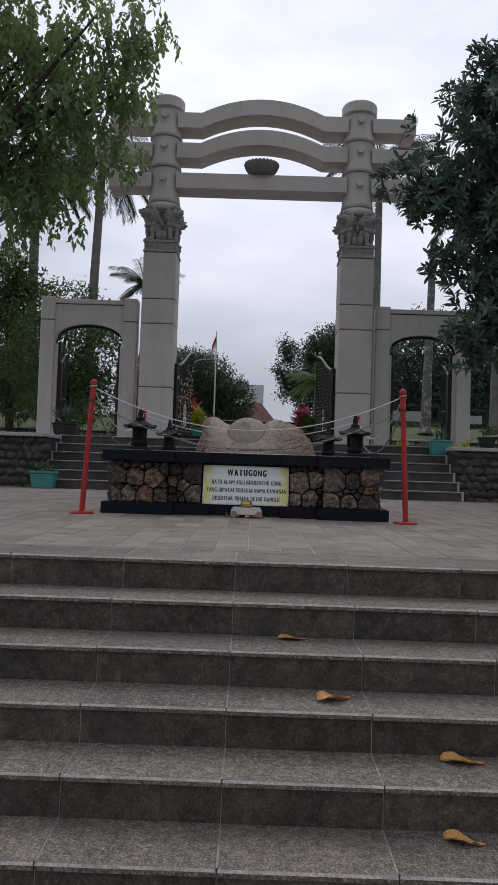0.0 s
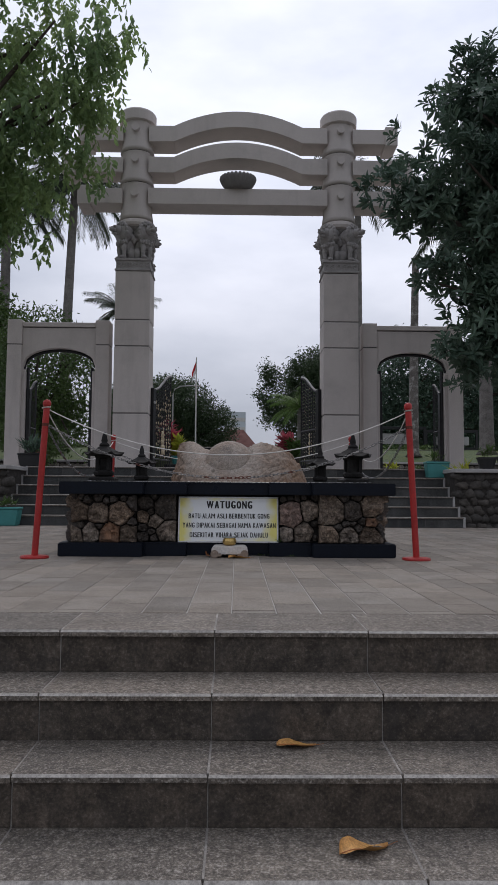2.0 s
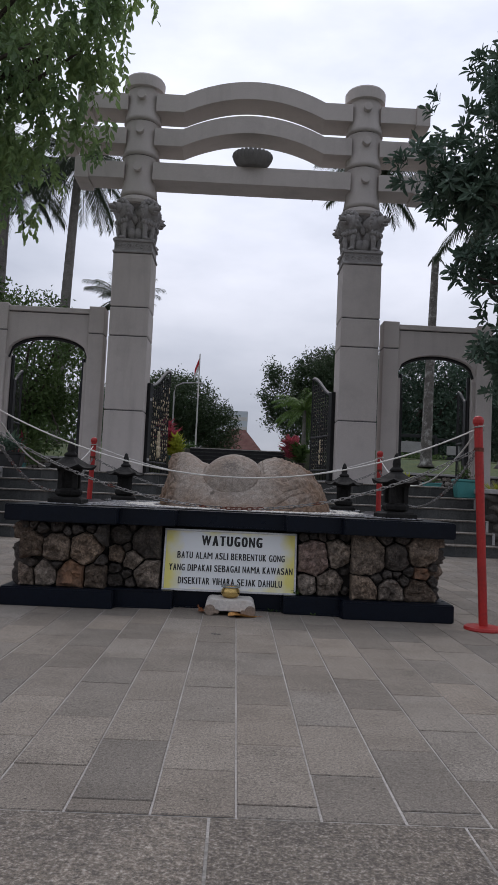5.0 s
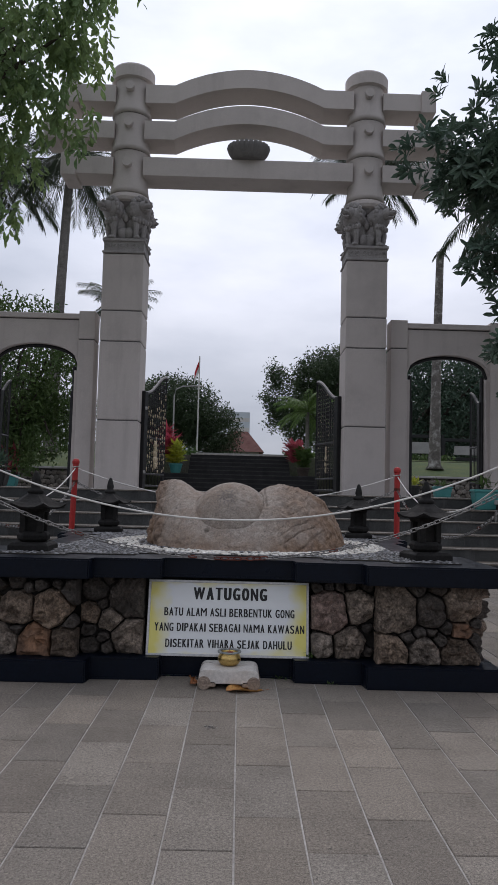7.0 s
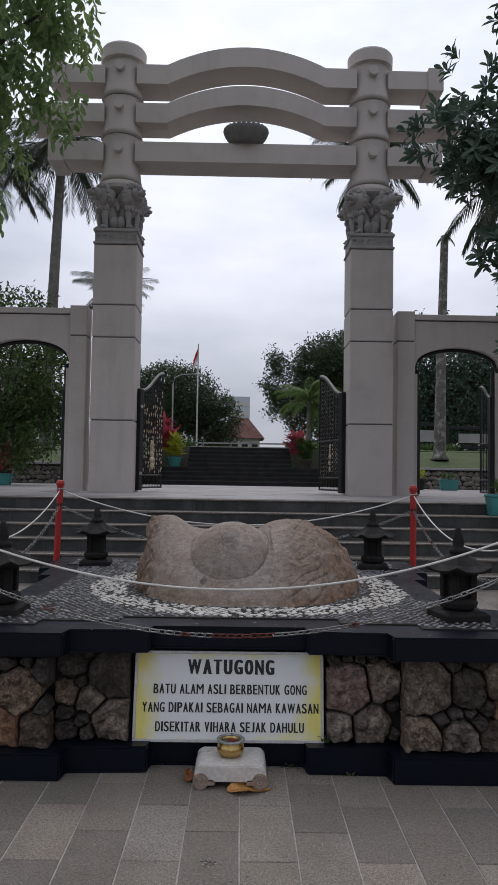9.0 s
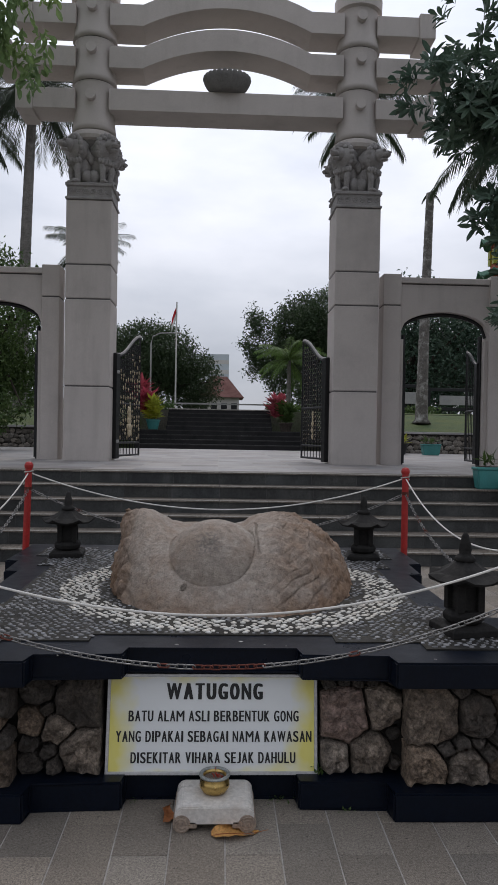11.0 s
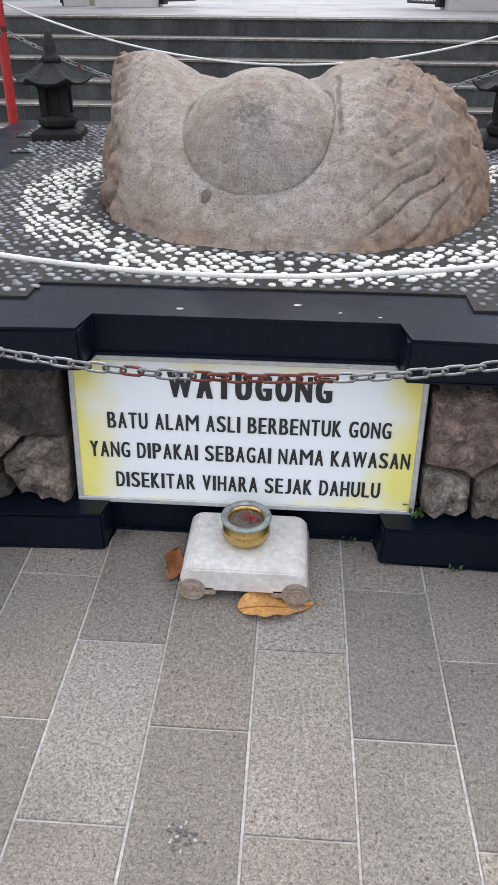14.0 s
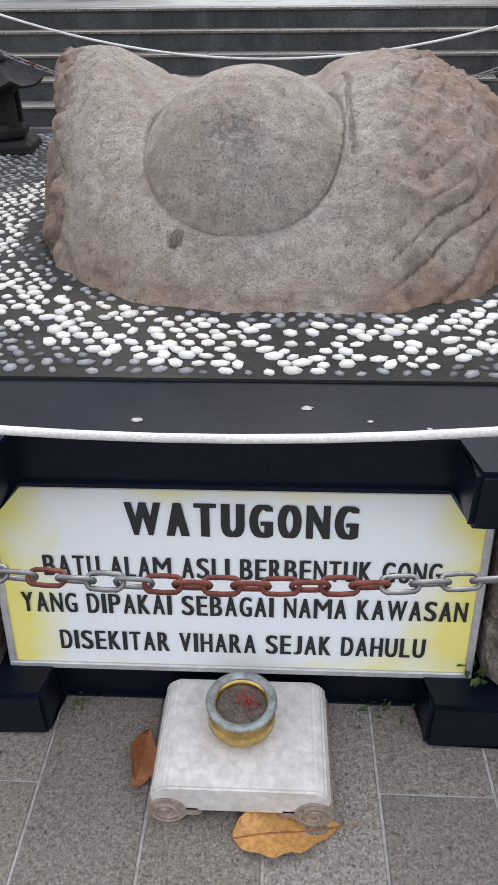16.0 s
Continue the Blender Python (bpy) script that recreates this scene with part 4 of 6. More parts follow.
def rock_height(x, y):
    """The boulder's height over the bed: a leaning front face, a crest with two shoulders and a round boss."""
    yf, yb, top = curve(FOOT, x), curve(BACK, x), curve(CROWN, x)
    if y <= yf or y >= yb or top <= 0:
        return 0.0
    u = (y - yf) / 0.46
    front = 1 - max(0.0, 1 - u) ** 1.75
    v = (yb - y) / 0.4
    back = 1 - max(0.0, 1 - v) ** 2.4
    h = top * min(front, back)
    p = Vector((x, y, h))
    side = max(0.0, min(1.0, max((-0.5 - x) / 0.05, (x - 0.26) / 0.2, (0.06 - h) / 0.05)))
    rag = 0.15 + 0.5 * side + 2.4 * max(0.0, min(1.0, (-0.5 - x) / 0.05))
    h *= 1 + 0.06 * noise.noise(p * 3.1 + Vector((5, 2, 0))) + 0.045 * rag * noise.noise(p * 9) + 0.025 * rag * noise.noise(p * 22) + 0.008 * rag * noise.noise(p * 50)
    if x > 0.2:
        k = min(1.0, (x - 0.2) / 0.15)
        k *= min(1.0, max(0.0, (0.8 - x) / 0.12))
        h += 0.014 * noise.noise(Vector((x * 9, y * 20, h * 20))) * k * front
    ridge = 1 - abs(noise.noise(Vector((x * 6, y * 6, h * 9)))) * 2
    k2 = min(1.0, max(0.0, abs(x + 0.02) - 0.2) / 0.15) * min(1.0, front * 1.5) * (1.0 if h > 0.03 else 0.4) * side
    h += 0.024 * k2 * (ridge - 0.5)
    p2 = Vector((x, y * 1.4, h * 1.4))
    h += 0.010 * k2 * (1 - 2 * abs(noise.noise(p2 * 17))) + 0.004 * side * noise.noise(p2 * 40)
    if abs(x - 0.222 - 0.012 * noise.noise(p * 9)) < 0.006 and 8.3 < y < 8.68:
        h -= 0.014
    hole = math.hypot(x + 0.151, (y - 8.207) * 1.3)
    if hole < 0.015 + 0.012 * noise.noise(p * 40):
        h -= 0.12
    return max(h, 0.0)


NX, NY = 440, 380
xs = [-0.76 + 1.66 * i / (NX - 1) for i in range(NX)]
ys = [8.05 + 1.43 * j / (NY - 1) for j in range(NY)]
hs = [[rock_height(x, y) for x in xs] for y in ys]
verts, index = [], {}
for j in range(NY):
    for i in range(NX):
        near = any(hs[jj][ii] > 0 for jj in range(max(0, j - 1), min(NY, j + 2)) for ii in range(max(0, i - 1), min(NX, i + 2)))
        if near:
            index[(i, j)] = len(verts)
            verts.append((xs[i], ys[j], SLAB_Z + hs[j][i]))
faces = [(index[(i, j)], index[(i + 1, j)], index[(i + 1, j + 1)], index[(i, j + 1)]) for j in range(NY - 1) for i in range(NX - 1) if all(k in index for k in ((i, j), (i + 1, j), (i + 1, j + 1), (i, j + 1)))]


def chip(p, n):
    """How far the rock's face lies in or out: chipped flanks and foot, slanting folds on the smooth shoulder, pits."""
    flank = max(0.0, min(1.0, (-0.42 - p.x) / 0.08))
    foot = max(0.0, min(1.0, (SLAB_Z + 0.09 - p.z) / 0.07))
    right = max(0.0, min(1.0, (p.x - 0.24) / 0.12))
    end = max(0.0, min(1.0, (p.x - 0.55) / 0.15))
    d = 0.0
    rough = max(flank, 0.28 * foot, 0.45 * end)
    if rough > 0:
        w = p + 0.03 * Vector((noise.noise(p * 11), noise.noise(p * 11 + Vector((7, 0, 0))), noise.noise(p * 11 + Vector((0, 7, 0)))))
        f = noise.voronoi(Vector((w.x, w.y, w.z * 0.8)) * 7.0)[0]
        d += rough * (0.06 * (min(f[1] - f[0], 0.35) - 0.2) + 0.009 * noise.noise(w * 19) + 0.006 * noise.noise(w * 45))
    d += 0.0015 * noise.noise(p * 26) + 0.0014 * noise.noise(p * 62)
    if rough > 0.2:
        d -= rough * (0.02 * (1 - abs(noise.noise(w * 8 + Vector((0, 3, 1))))) ** 9 + 0.014 * (1 - abs(noise.noise(w * 19))) ** 8)
    if right > 0:
        wave = (p.z - SLAB_Z - 0.62 * (p.x - 0.2)) * 46 + 3.0 * noise.noise(p * 4.5)
        crease = (1 - abs(math.sin(wave))) ** 4
        d -= right * (1 - 0.4 * end) * crease * 0.013 * max(0.0, min(1.0, 0.4 + 1.5 * noise.noise(p * 5 + Vector((3, 1, 4)))))
        d += right * 0.006 * noise.noise(p * 30)
    near_boss = (p - BOSS_C).length - BOSS_R
    if near_boss > 0.0025 and p.x < 0.235:
        d -= 0.014 * math.exp(-(near_boss / 0.008) ** 2)
    pit = noise.noise(p * 105 + Vector((0, 0, 9)))
    d -= 0.003 * max(0.0, pit - 0.4) / 0.2
    return d


scratch = bpy.data.meshes.new("rock_draft")
scratch.from_pydata(verts, [], faces)
moved = [v.co + v.normal * chip(v.co, v.normal) for v in scratch.vertices]
verts = [(q.x, q.y, max(q.z, SLAB_Z + 0.001) if z > SLAB_Z else z) for q, (x, y, z) in zip(moved, verts)]
bpy.data.meshes.remove(scratch)
boulder = tagged(raw("boulder", verts, faces, ROCK, smooth=True), "pale brown natural boulder with a round gong-shaped boss, lying on pebbles", "boulder")
bm = bmesh.new()
bmesh.ops.create_icosphere(bm, subdivisions=6, radius=BOSS_R, matrix=Matrix.Translation(BOSS_C))
bmesh.ops.delete(bm, geom=[v for v in bm.verts if v.co.z < BOSS_C.z - 0.16], context="VERTS")
for v in bm.verts:
    q = v.co
    out = (q - BOSS_C).normalized()
    pit = max(0.0, noise.noise(q * 60 + Vector((4, 0, 0))) - 0.45)
    v.co = q + out * (0.004 * noise.noise(q * 5) + 0.0016 * noise.noise(q * 24) - 0.02 * pit)
part("boss", bm, ROCK, boulder, "round smooth gong-shaped boss", smooth=True)

# ---- the sign ----
sign = empty("sign_board", (0.003, 7.598, 0.112), "white and yellow sign with black lettering in an aluminium frame", "sign")
sign.rotation_euler = (radians(-9.0), 0, 0)
SW, SH = 0.888, 0.408


def sign_face():
    m = bpy.data.materials.new("sign_print")
    m.use_nodes = True
    t = m.node_tree
    b = t.nodes["Principled BSDF"]
    b.inputs["Roughness"].default_value = 0.4
    co = t.nodes.new("ShaderNodeTexCoord")
    sep = t.nodes.new("ShaderNodeSeparateXYZ")
    t.links.new(co.outputs["Object"], sep.inputs[0])

    def m2(op, a, b_):
        n = t.nodes.new("ShaderNodeMath")
        n.operation = op
        for i, v in enumerate((a, b_)):
            if isinstance(v, bpy.types.NodeSocket):
                t.links.new(v, n.inputs[i])
            else:
                n.inputs[i].default_value = v
        return n.outputs[0]
    ax = m2("ABSOLUTE", sep.outputs[0], 0.0)
    side = m2("MULTIPLY", m2("SUBTRACT", ax, 0.315), 10.5)
    az = m2("ABSOLUTE", m2("SUBTRACT", sep.outputs[2], SH / 2), 0.0)
    edge = m2("MULTIPLY", m2("SUBTRACT", az, 0.155), 16.0)
    nz = t.nodes.new("ShaderNodeTexNoise")
    nz.inputs["Scale"].default_value = 5.5
    nz.inputs["Detail"].default_value = 3.0
    t.links.new(co.outputs["Object"], nz.inputs["Vector"])
    wob = m2("MULTIPLY", m2("SUBTRACT", nz.outputs["Fac"], 0.5), 2.6)
    f = m2("MAXIMUM", m2("ADD", side, wob), m2("ADD", edge, m2("SUBTRACT", wob, 0.25)))
    cl = t.nodes.new("ShaderNodeClamp")
    t.links.new(f, cl.inputs[0])
    mx = t.nodes.new("ShaderNodeMix")
    mx.data_type = "RGBA"
    mx.inputs[6].default_value, mx.inputs[7].default_value = (0.76, 0.78, 0.78, 1), (0.78, 0.7, 0.2, 1)
    t.links.new(cl.outputs[0], mx.inputs[0])
    t.links.new(mx.outputs[2], b.inputs["Base Color"])
    return m


bm = bmesh.new()
box(bm, -SW / 2 + 0.012, SW / 2 - 0.012, -0.004, 0.016, 0.012, SH - 0.012)
part("panel", bm, sign_face(), sign, "white printed panel fading to yellow")
bm = bmesh.new()
for x0, x1, z0, z1 in ((-SW / 2, SW / 2, 0, 0.014), (-SW / 2, SW / 2, SH - 0.014, SH), (-SW / 2, -SW / 2 + 0.014, 0.014, SH - 0.014), (SW / 2 - 0.014, SW / 2, 0.014, SH - 0.014)):
    box(bm, x0, x1, -0.01, 0.02, z0, z1, 0.002)
part("frame", bm, SIGN_FRAME, sign, "aluminium frame")


GLYPH_WIDTH = {"I": 0.15, "J": 0.28, "L": 0.34, "T": 0.38, "E": 0.36, "M": 0.58, "W": 0.62, " ": 0.17}


def glyph(ch):
    """One letter of the built-in font as a mesh, scaled into a unit box."""
    cu = bpy.data.curves.new("glyph", "FONT")
    cu.body, cu.size = ch, 1.0
    ob = bpy.data.objects.new("glyph", cu)
    scene.collection.objects.link(ob)
    me = bpy.data.meshes.new_from_object(ob.evaluated_get(bpy.context.evaluated_depsgraph_get()))
    bpy.data.objects.remove(ob)
    vs = [(v.co.x, v.co.y) for v in me.vertices]
    x0, x1, y0, y1 = min(p[0] for p in vs), max(p[0] for p in vs), min(p[1] for p in vs), max(p[1] for p in vs)
    fs = [tuple(p.vertices) for p in me.polygons]
    bpy.data.meshes.remove(me)
    return [((x - x0) / (x1 - x0), (y - y0) / (y1 - y0)) for x, y in vs], fs


GLYPHS = {}


def text(name, words, height, width, x, z, parent, bold, y=-0.0062):
    """A line of bold condensed letters, each a part: the built-in font, squeezed letter by letter and thickened sideways."""
    unit = [GLYPH_WIDTH.get(ch, 0.4) for ch in words]
    gap = 0.075
    k = width / (sum(unit) + gap * (len(words) - 1))
    at = x - width / 2
    for ch, u in zip(words, unit):
        if ch != " ":
            if ch not in GLYPHS:
                GLYPHS[ch] = glyph(ch)
            vs, fs = GLYPHS[ch]
            heavy = bold * (0.7 if ch in "MNW" else 1.0)
            inner = max(u * k - 2 * heavy, 0.002)
            thick = bmesh.new()
            for n in (-1, -0.5, 0, 0.5, 1):
                m = [thick.verts.new((at + heavy + px * inner + n * heavy, y - 0.0002 * (n + 1), z + pz * height)) for px, pz in vs]
                for f in fs:
                    thick.faces.new([m[q] for q in f])
            part(name, thick, INK, parent)
        at += (u + gap) * k


text("title_letter", "WATUGONG", 0.066, 0.408, 0.008, 0.303, sign, 0.0052)
text("letter", "BATU ALAM ASLI BERBENTUK GONG", 0.0435, 0.717, 0.006, 0.214, sign, 0.0017)
text("letter", "YANG DIPAKAI SEBAGAI NAMA KAWASAN", 0.0435, 0.822, 0.008, 0.132, sign, 0.0017)
text("letter", "DISEKITAR VIHARA SEJAK DAHULU", 0.0435, 0.69, 0.006, 0.047, sign, 0.0017)

# ---- posts, ropes and chains round the platform ----
def rope_post(at, height, lean=(0.0, 0.0), label="red painted steel post on a round red base"):
    p = empty("rope_post", at, label, "post", "posts round the platform")
    bm = bmesh.new()
    lathe(bm, [(0.115, 0.0), (0.118, 0.008), (0.112, 0.02), (0.04, 0.026)], seg=28)
    part("base", bm, RED, p)
    bm = bmesh.new()
    tube(bm, [(0, 0, 0.02), (lean[0], lean[1], height - 0.02)], 0.027, 16)
    part("pole", bm, RED, p)
    bm = bmesh.new()
    lathe(bm, [(0.0275, height - 0.03), (0.034, height - 0.02), (0.035, height), (0.026, height + 0.018), (0.008, height + 0.026)], (lean[0], lean[1], 0), 16)
    part("cap", bm, RED, p)
    bm = bmesh.new()
    k = (height - 0.17) / height
    lathe(bm, [(0.0295, height - 0.2), (0.0295, height - 0.175)], (lean[0] * k, lean[1] * k, 0), 14)
    part("band", bm, RUST, p, "rusty hook band")
    return p


POSTS = {"fl": (-1.6, 7.27), "fr": (1.585, 7.27), "bl": (-1.54, 10.42), "br": (1.54, 10.42)}
rope_post((*POSTS["fl"], 0), 1.3, (0.07, 0.0), "red painted steel post leaning slightly on a round base")
rope_post((*POSTS["fr"], 0), 1.3, (-0.06, 0.0), "red painted steel post leaning slightly on a round base")
rope_post((*POSTS["bl"], 0), 1.26, (0.03, 0.0))
rope_post((*POSTS["br"], 0), 1.26, (0.0, 0.0))
TOPS = {"fl": Vector((-1.535, 7.27, 1.25)), "fr": Vector((1.53, 7.27, 1.25)), "bl": Vector((-1.51, 10.42, 1.2)), "br": Vector((1.54, 10.42, 1.2))}


def sag(a, b, low, n, droop_y=0.0):
    """Points of a hanging line from a to b whose middle hangs at the height low."""
    out = []
    for i in range(n):
        u = i / (n - 1)
        p = a.lerp(b, u)
        mid = (a.z + b.z) / 2
        p.z -= (mid - low) * 4 * u * (1 - u)
        p.y += droop_y * 4 * u * (1 - u)
        out.append(p)
    return out


for a, b, low, dy in (("fl", "fr", 0.868, -0.02), ("bl", "br", 0.92, 0.0), ("fl", "bl", 0.9, 0.0), ("fr", "br", 0.9, 0.0)):
    bm = bmesh.new()
    tube(bm, sag(TOPS[a], TOPS[b], low, 40, dy), 0.0047 if dy else 0.0055, 8)
    for e in (a, b):
        c = TOPS[e]
        tube(bm, [(c.x + 0.033 * math.cos(t), c.y + 0.033 * math.sin(t), c.z - 0.012 + 0.004 * t) for t in [0.5 * k for k in range(14)]], 0.006, 6)
    tagged(part("rope", bm, ROPE, smooth=True), "white rope tied between two red posts", "rope", "ropes round the platform")

bm = bmesh.new()
L, W, R = 0.0114, 0.0092, 0.003
path_pts = []
for k in range(16):
    a = 2 * math.pi * k / 16
    path_pts.append(Vector((math.cos(a) * W + (L if math.cos(a) > 0.01 else -L if math.cos(a) < -0.01 else 0), math.sin(a) * W, 0)))
rings = []
for k, p in enumerate(path_pts):
    d = (path_pts[(k + 1) % 16] - path_pts[k - 1]).normalized()
    n = d.cross(Vector((0, 0, 1)))
    rings.append([bm.verts.new(p + R * (n * math.cos(q * math.pi / 3) + Vector((0, 0, 1)) * math.sin(q * math.pi / 3))) for q in range(6)])
for k in range(16):
    for q in range(6):
        f = bm.faces.new((rings[k][q], rings[k][(q + 1) % 6], rings[(k + 1) % 16][(q + 1) % 6], rings[(k + 1) % 16][q]))
        f.smooth = True
link_mesh = bpy.data.meshes.new("link")
bm.to_mesh(link_mesh)
bm.free()
link_mesh.materials.append(STEEL)
link_rust = link_mesh.copy()
link_rust.materials.clear()
link_rust.materials.append(RUST)


def chain(a, b, low, droop, rusty=(0.0, 0.0), label="galvanised steel chain hanging between two red posts"):
    """A chain of oval links, each turned a quarter from the last."""
    pts = sag(a, b, low, 200, droop)
    length = sum((q - p).length for p, q in zip(pts, pts[1:]))
    n = int(length / 0.032)
    c = empty("chain", a, label, "chain", "chains round the platform")
    s, j = 0.0, 0
    for k in range(n):
        want = (k + 0.5) * length / n
        while j < len(pts) - 2 and s + (pts[j + 1] - pts[j]).length < want:
            s += (pts[j + 1] - pts[j]).length
            j += 1
        d = (pts[j + 1] - pts[j])
        p = pts[j] + d.normalized() * (want - s)
        q = d.to_track_quat("X", "Z").to_matrix().to_4x4()
        u = k / n
        piece("link", link_rust if rusty[0] < u < rusty[1] or rnd.random() < 0.05 else link_mesh, c, Matrix.Translation(p - a) @ q @ Matrix.Rotation(math.pi / 2 * (k % 2) + 0.5 + rnd.uniform(-0.2, 0.2), 4, "X"))
    return c


down = Vector((0, 0, -0.13))
chain(TOPS["fl"] + down, TOPS["fr"] + down, 0.676, -0.02, (0.478, 0.556), "galvanised chain with a rusty stretch hanging between two posts")
chain(TOPS["bl"] + down, TOPS["br"] + down, 0.7, 0.0)
chain(TOPS["fl"] + down, TOPS["bl"] + down, 0.72, 0.0)
chain(TOPS["fr"] + down, TOPS["br"] + down, 0.72, 0.0)


# ---- stone lanterns ----
def lantern(at):
    l = empty("stone_lantern", at, "small weathered black stone lantern on the platform", "lantern", "lanterns on the platform")

    def sq(name, prof, seg=4, turn=math.pi / 4, label=""):
        bm = bmesh.new()
        lathe(bm, prof, seg=seg, turn=turn, square=True)
        bmesh.ops.bevel(bm, geom=bm.edges[:], offset=0.003, segments=1, affect="EDGES")
        part(name, bm, LANTERN, l, label)
    sq("base", [(0.115, 0.0), (0.115, 0.03), (0.095, 0.045)])
    sq("foot", [(0.06, 0.04), (0.085, 0.06), (0.09, 0.085), (0.075, 0.105)], 8, math.pi / 8)
    for sx in (-1, 1):
        for sy in (-1, 1):
            bm = bmesh.new()
            box(bm, sx * 0.05 - 0.017, sx * 0.05 + 0.017, sy * 0.05 - 0.017, sy * 0.05 + 0.017, 0.1, 0.225, 0.003)
            part("fire_box_post", bm, LANTERN, l)
    sq("fire_box", [(0.042, 0.1), (0.042, 0.225)])
    sq("lintel", [(0.07, 0.218), (0.075, 0.24)])
    bm = bmesh.new()
    n = 6
    rings = []
    for r_, z, up in ((0.175, 0.238, 0.022), (0.18, 0.248, 0.024), (0.125, 0.272, 0.006), (0.075, 0.305, 0.0), (0.045, 0.325, 0.0)):
        ring = []
        for k in range(24):
            a = 2 * math.pi * k / 24
            w = abs(math.cos(a * n / 2)) ** 6
            ring.append(bm.verts.new((r_ * (0.9 + 0.13 * w) * math.cos(a), r_ * (0.9 + 0.13 * w) * math.sin(a), z + up * w)))
        rings.append(ring)
    for a_, b_ in zip(rings, rings[1:]):
        for k in range(24):
            bm.faces.new((a_[k], a_[(k + 1) % 24], b_[(k + 1) % 24], b_[k]))
    bm.faces.new(list(reversed(rings[0])))
    bm.faces.new(rings[-1])
    part("roof", bm, LANTERN, l, "black stone roof with upturned corners")
    bm = bmesh.new()
    lathe(bm, [(0.04, 0.322), (0.05, 0.335), (0.04, 0.35), (0.026, 0.36), (0.03, 0.38), (0.024, 0.41), (0.015, 0.445), (0.006, 0.458)], seg=14)
    part("finial", bm, LANTERN, l, smooth=True)
    return l


one = lantern((-1.15, 7.86, SLAB_Z + 0.006))
for x, y, a in ((1.15, 7.86, 0.2), (-1.06, 9.78, 0.1), (1.07, 9.78, -0.15)):
    copy_thing(one, Matrix.Translation((x, y, SLAB_Z + 0.006)) @ Matrix.Rotation(a, 4, "Z"))

# ---- offering table, incense bowl and fallen leaves ----
table = empty("offering_table", (0.018, 7.475, 0), "small white marble offering table with scroll feet", "table")
TWD, TD, TH = 0.302, 0.225, 0.098
bm = bmesh.new()
prof = [(-TWD / 2, 0.045), (-TWD / 2 + 0.004, 0.03), (TWD / 2 - 0.004, 0.03), (TWD / 2, 0.045), (TWD / 2 + 0.004, 0.07), (TWD / 2 - 0.006, 0.088), (TWD / 2 - 0.024, TH), (-TWD / 2 + 0.024, TH), (-TWD / 2 + 0.006, 0.088), (-TWD / 2 - 0.004, 0.07)]
prism(bm, prof, -TD / 2, TD / 2)
bmesh.ops.bevel(bm, geom=bm.edges[:], offset=0.004, segments=2, affect="EDGES")
part("top", bm, MARBLE, table, "white marble top")
for s in (-1, 1):
    bm = bmesh.new()
    xo = s * (TWD / 2 - 0.024)
    outline = [(xo + 0.034 * math.cos(a), 0.034 + 0.034 * math.sin(a)) for a in [2 * math.pi * k / 20 for k in range(20)]]
    prism(bm, outline, -TD / 2 - 0.004, TD / 2)
    b = bmesh.new()
    box(b, min(xo, xo - s * 0.06), max(xo, xo - s * 0.06), -TD / 2, TD / 2, 0.012, 0.045, 0.006)
    join(bm, b)
    foot = part("scroll_foot", bm, MARBLE_WORN, table, "worn grey scroll foot")
    bm = bmesh.new()
    tube(bm, [(xo + (0.03 - 0.0018 * t) * math.cos(s * t), -TD / 2 - 0.005, 0.034 + (0.03 - 0.0018 * t) * math.sin(s * t)) for t in [0.45 * k for k in range(30)]], 0.0028, 6)
    part("spiral", bm, MARBLE_WORN, foot)

bowl = empty("incense_bowl", (0.016, 7.485, TH), "small tarnished brass bowl filled with incense ash", "bowl")
bm = bmesh.new()
lathe(bm, [(0.03, 0.0), (0.043, 0.006), (0.054, 0.024), (0.052, 0.042), (0.044, 0.054), (0.046, 0.06), (0.0415, 0.06), (0.039, 0.05), (0.04, 0.045), (0.005, 0.045)], seg=36)
part("body", bm, BRASS, bowl, smooth=True)
bm = bmesh.new()
for k in range(1):
    lathe(bm, [(0.043, 0.0575), (0.0545, 0.059), (0.056, 0.0635), (0.053, 0.067), (0.044, 0.0665), (0.0415, 0.0625)], seg=36)
bmesh.ops.delete(bm, geom=[f for f in bm.faces if len(f.verts) > 4], context="FACES_ONLY")
part("rim", bm, BRASS_RIM, bowl, "oxidised grey rim", smooth=True)
bm = bmesh.new()
lathe(bm, [(0.0415, 0.046), (0.041, 0.05), (0.025, 0.052), (0.006, 0.051)], seg=28)
for v in bm.verts:
    v.co.z += 0.004 * noise.noise(v.co * 90)
part("ash", bm, ASH, bowl, "brown ash")
bm = bmesh.new()
for k in range(16):
    x, y = rnd.gauss(0.012, 0.008), rnd.gauss(0.004, 0.008)
    tube(bm, [(x, y, 0.048), (x + rnd.uniform(-0.006, 0.006), y + rnd.uniform(-0.006, 0.006), rnd.uniform(0.056, 0.066))], 0.0013, 5)
tube(bm, [(0.0, 0.0, 0.048), (0.002, 0.004, 0.085)], 0.001, 5)
s_ = part("incense_sticks", bm, STICK, bowl, "burnt red incense stubs")
s_["kind"] = "stuff"
bowl.scale = (1.13, 1.13, 1.13)


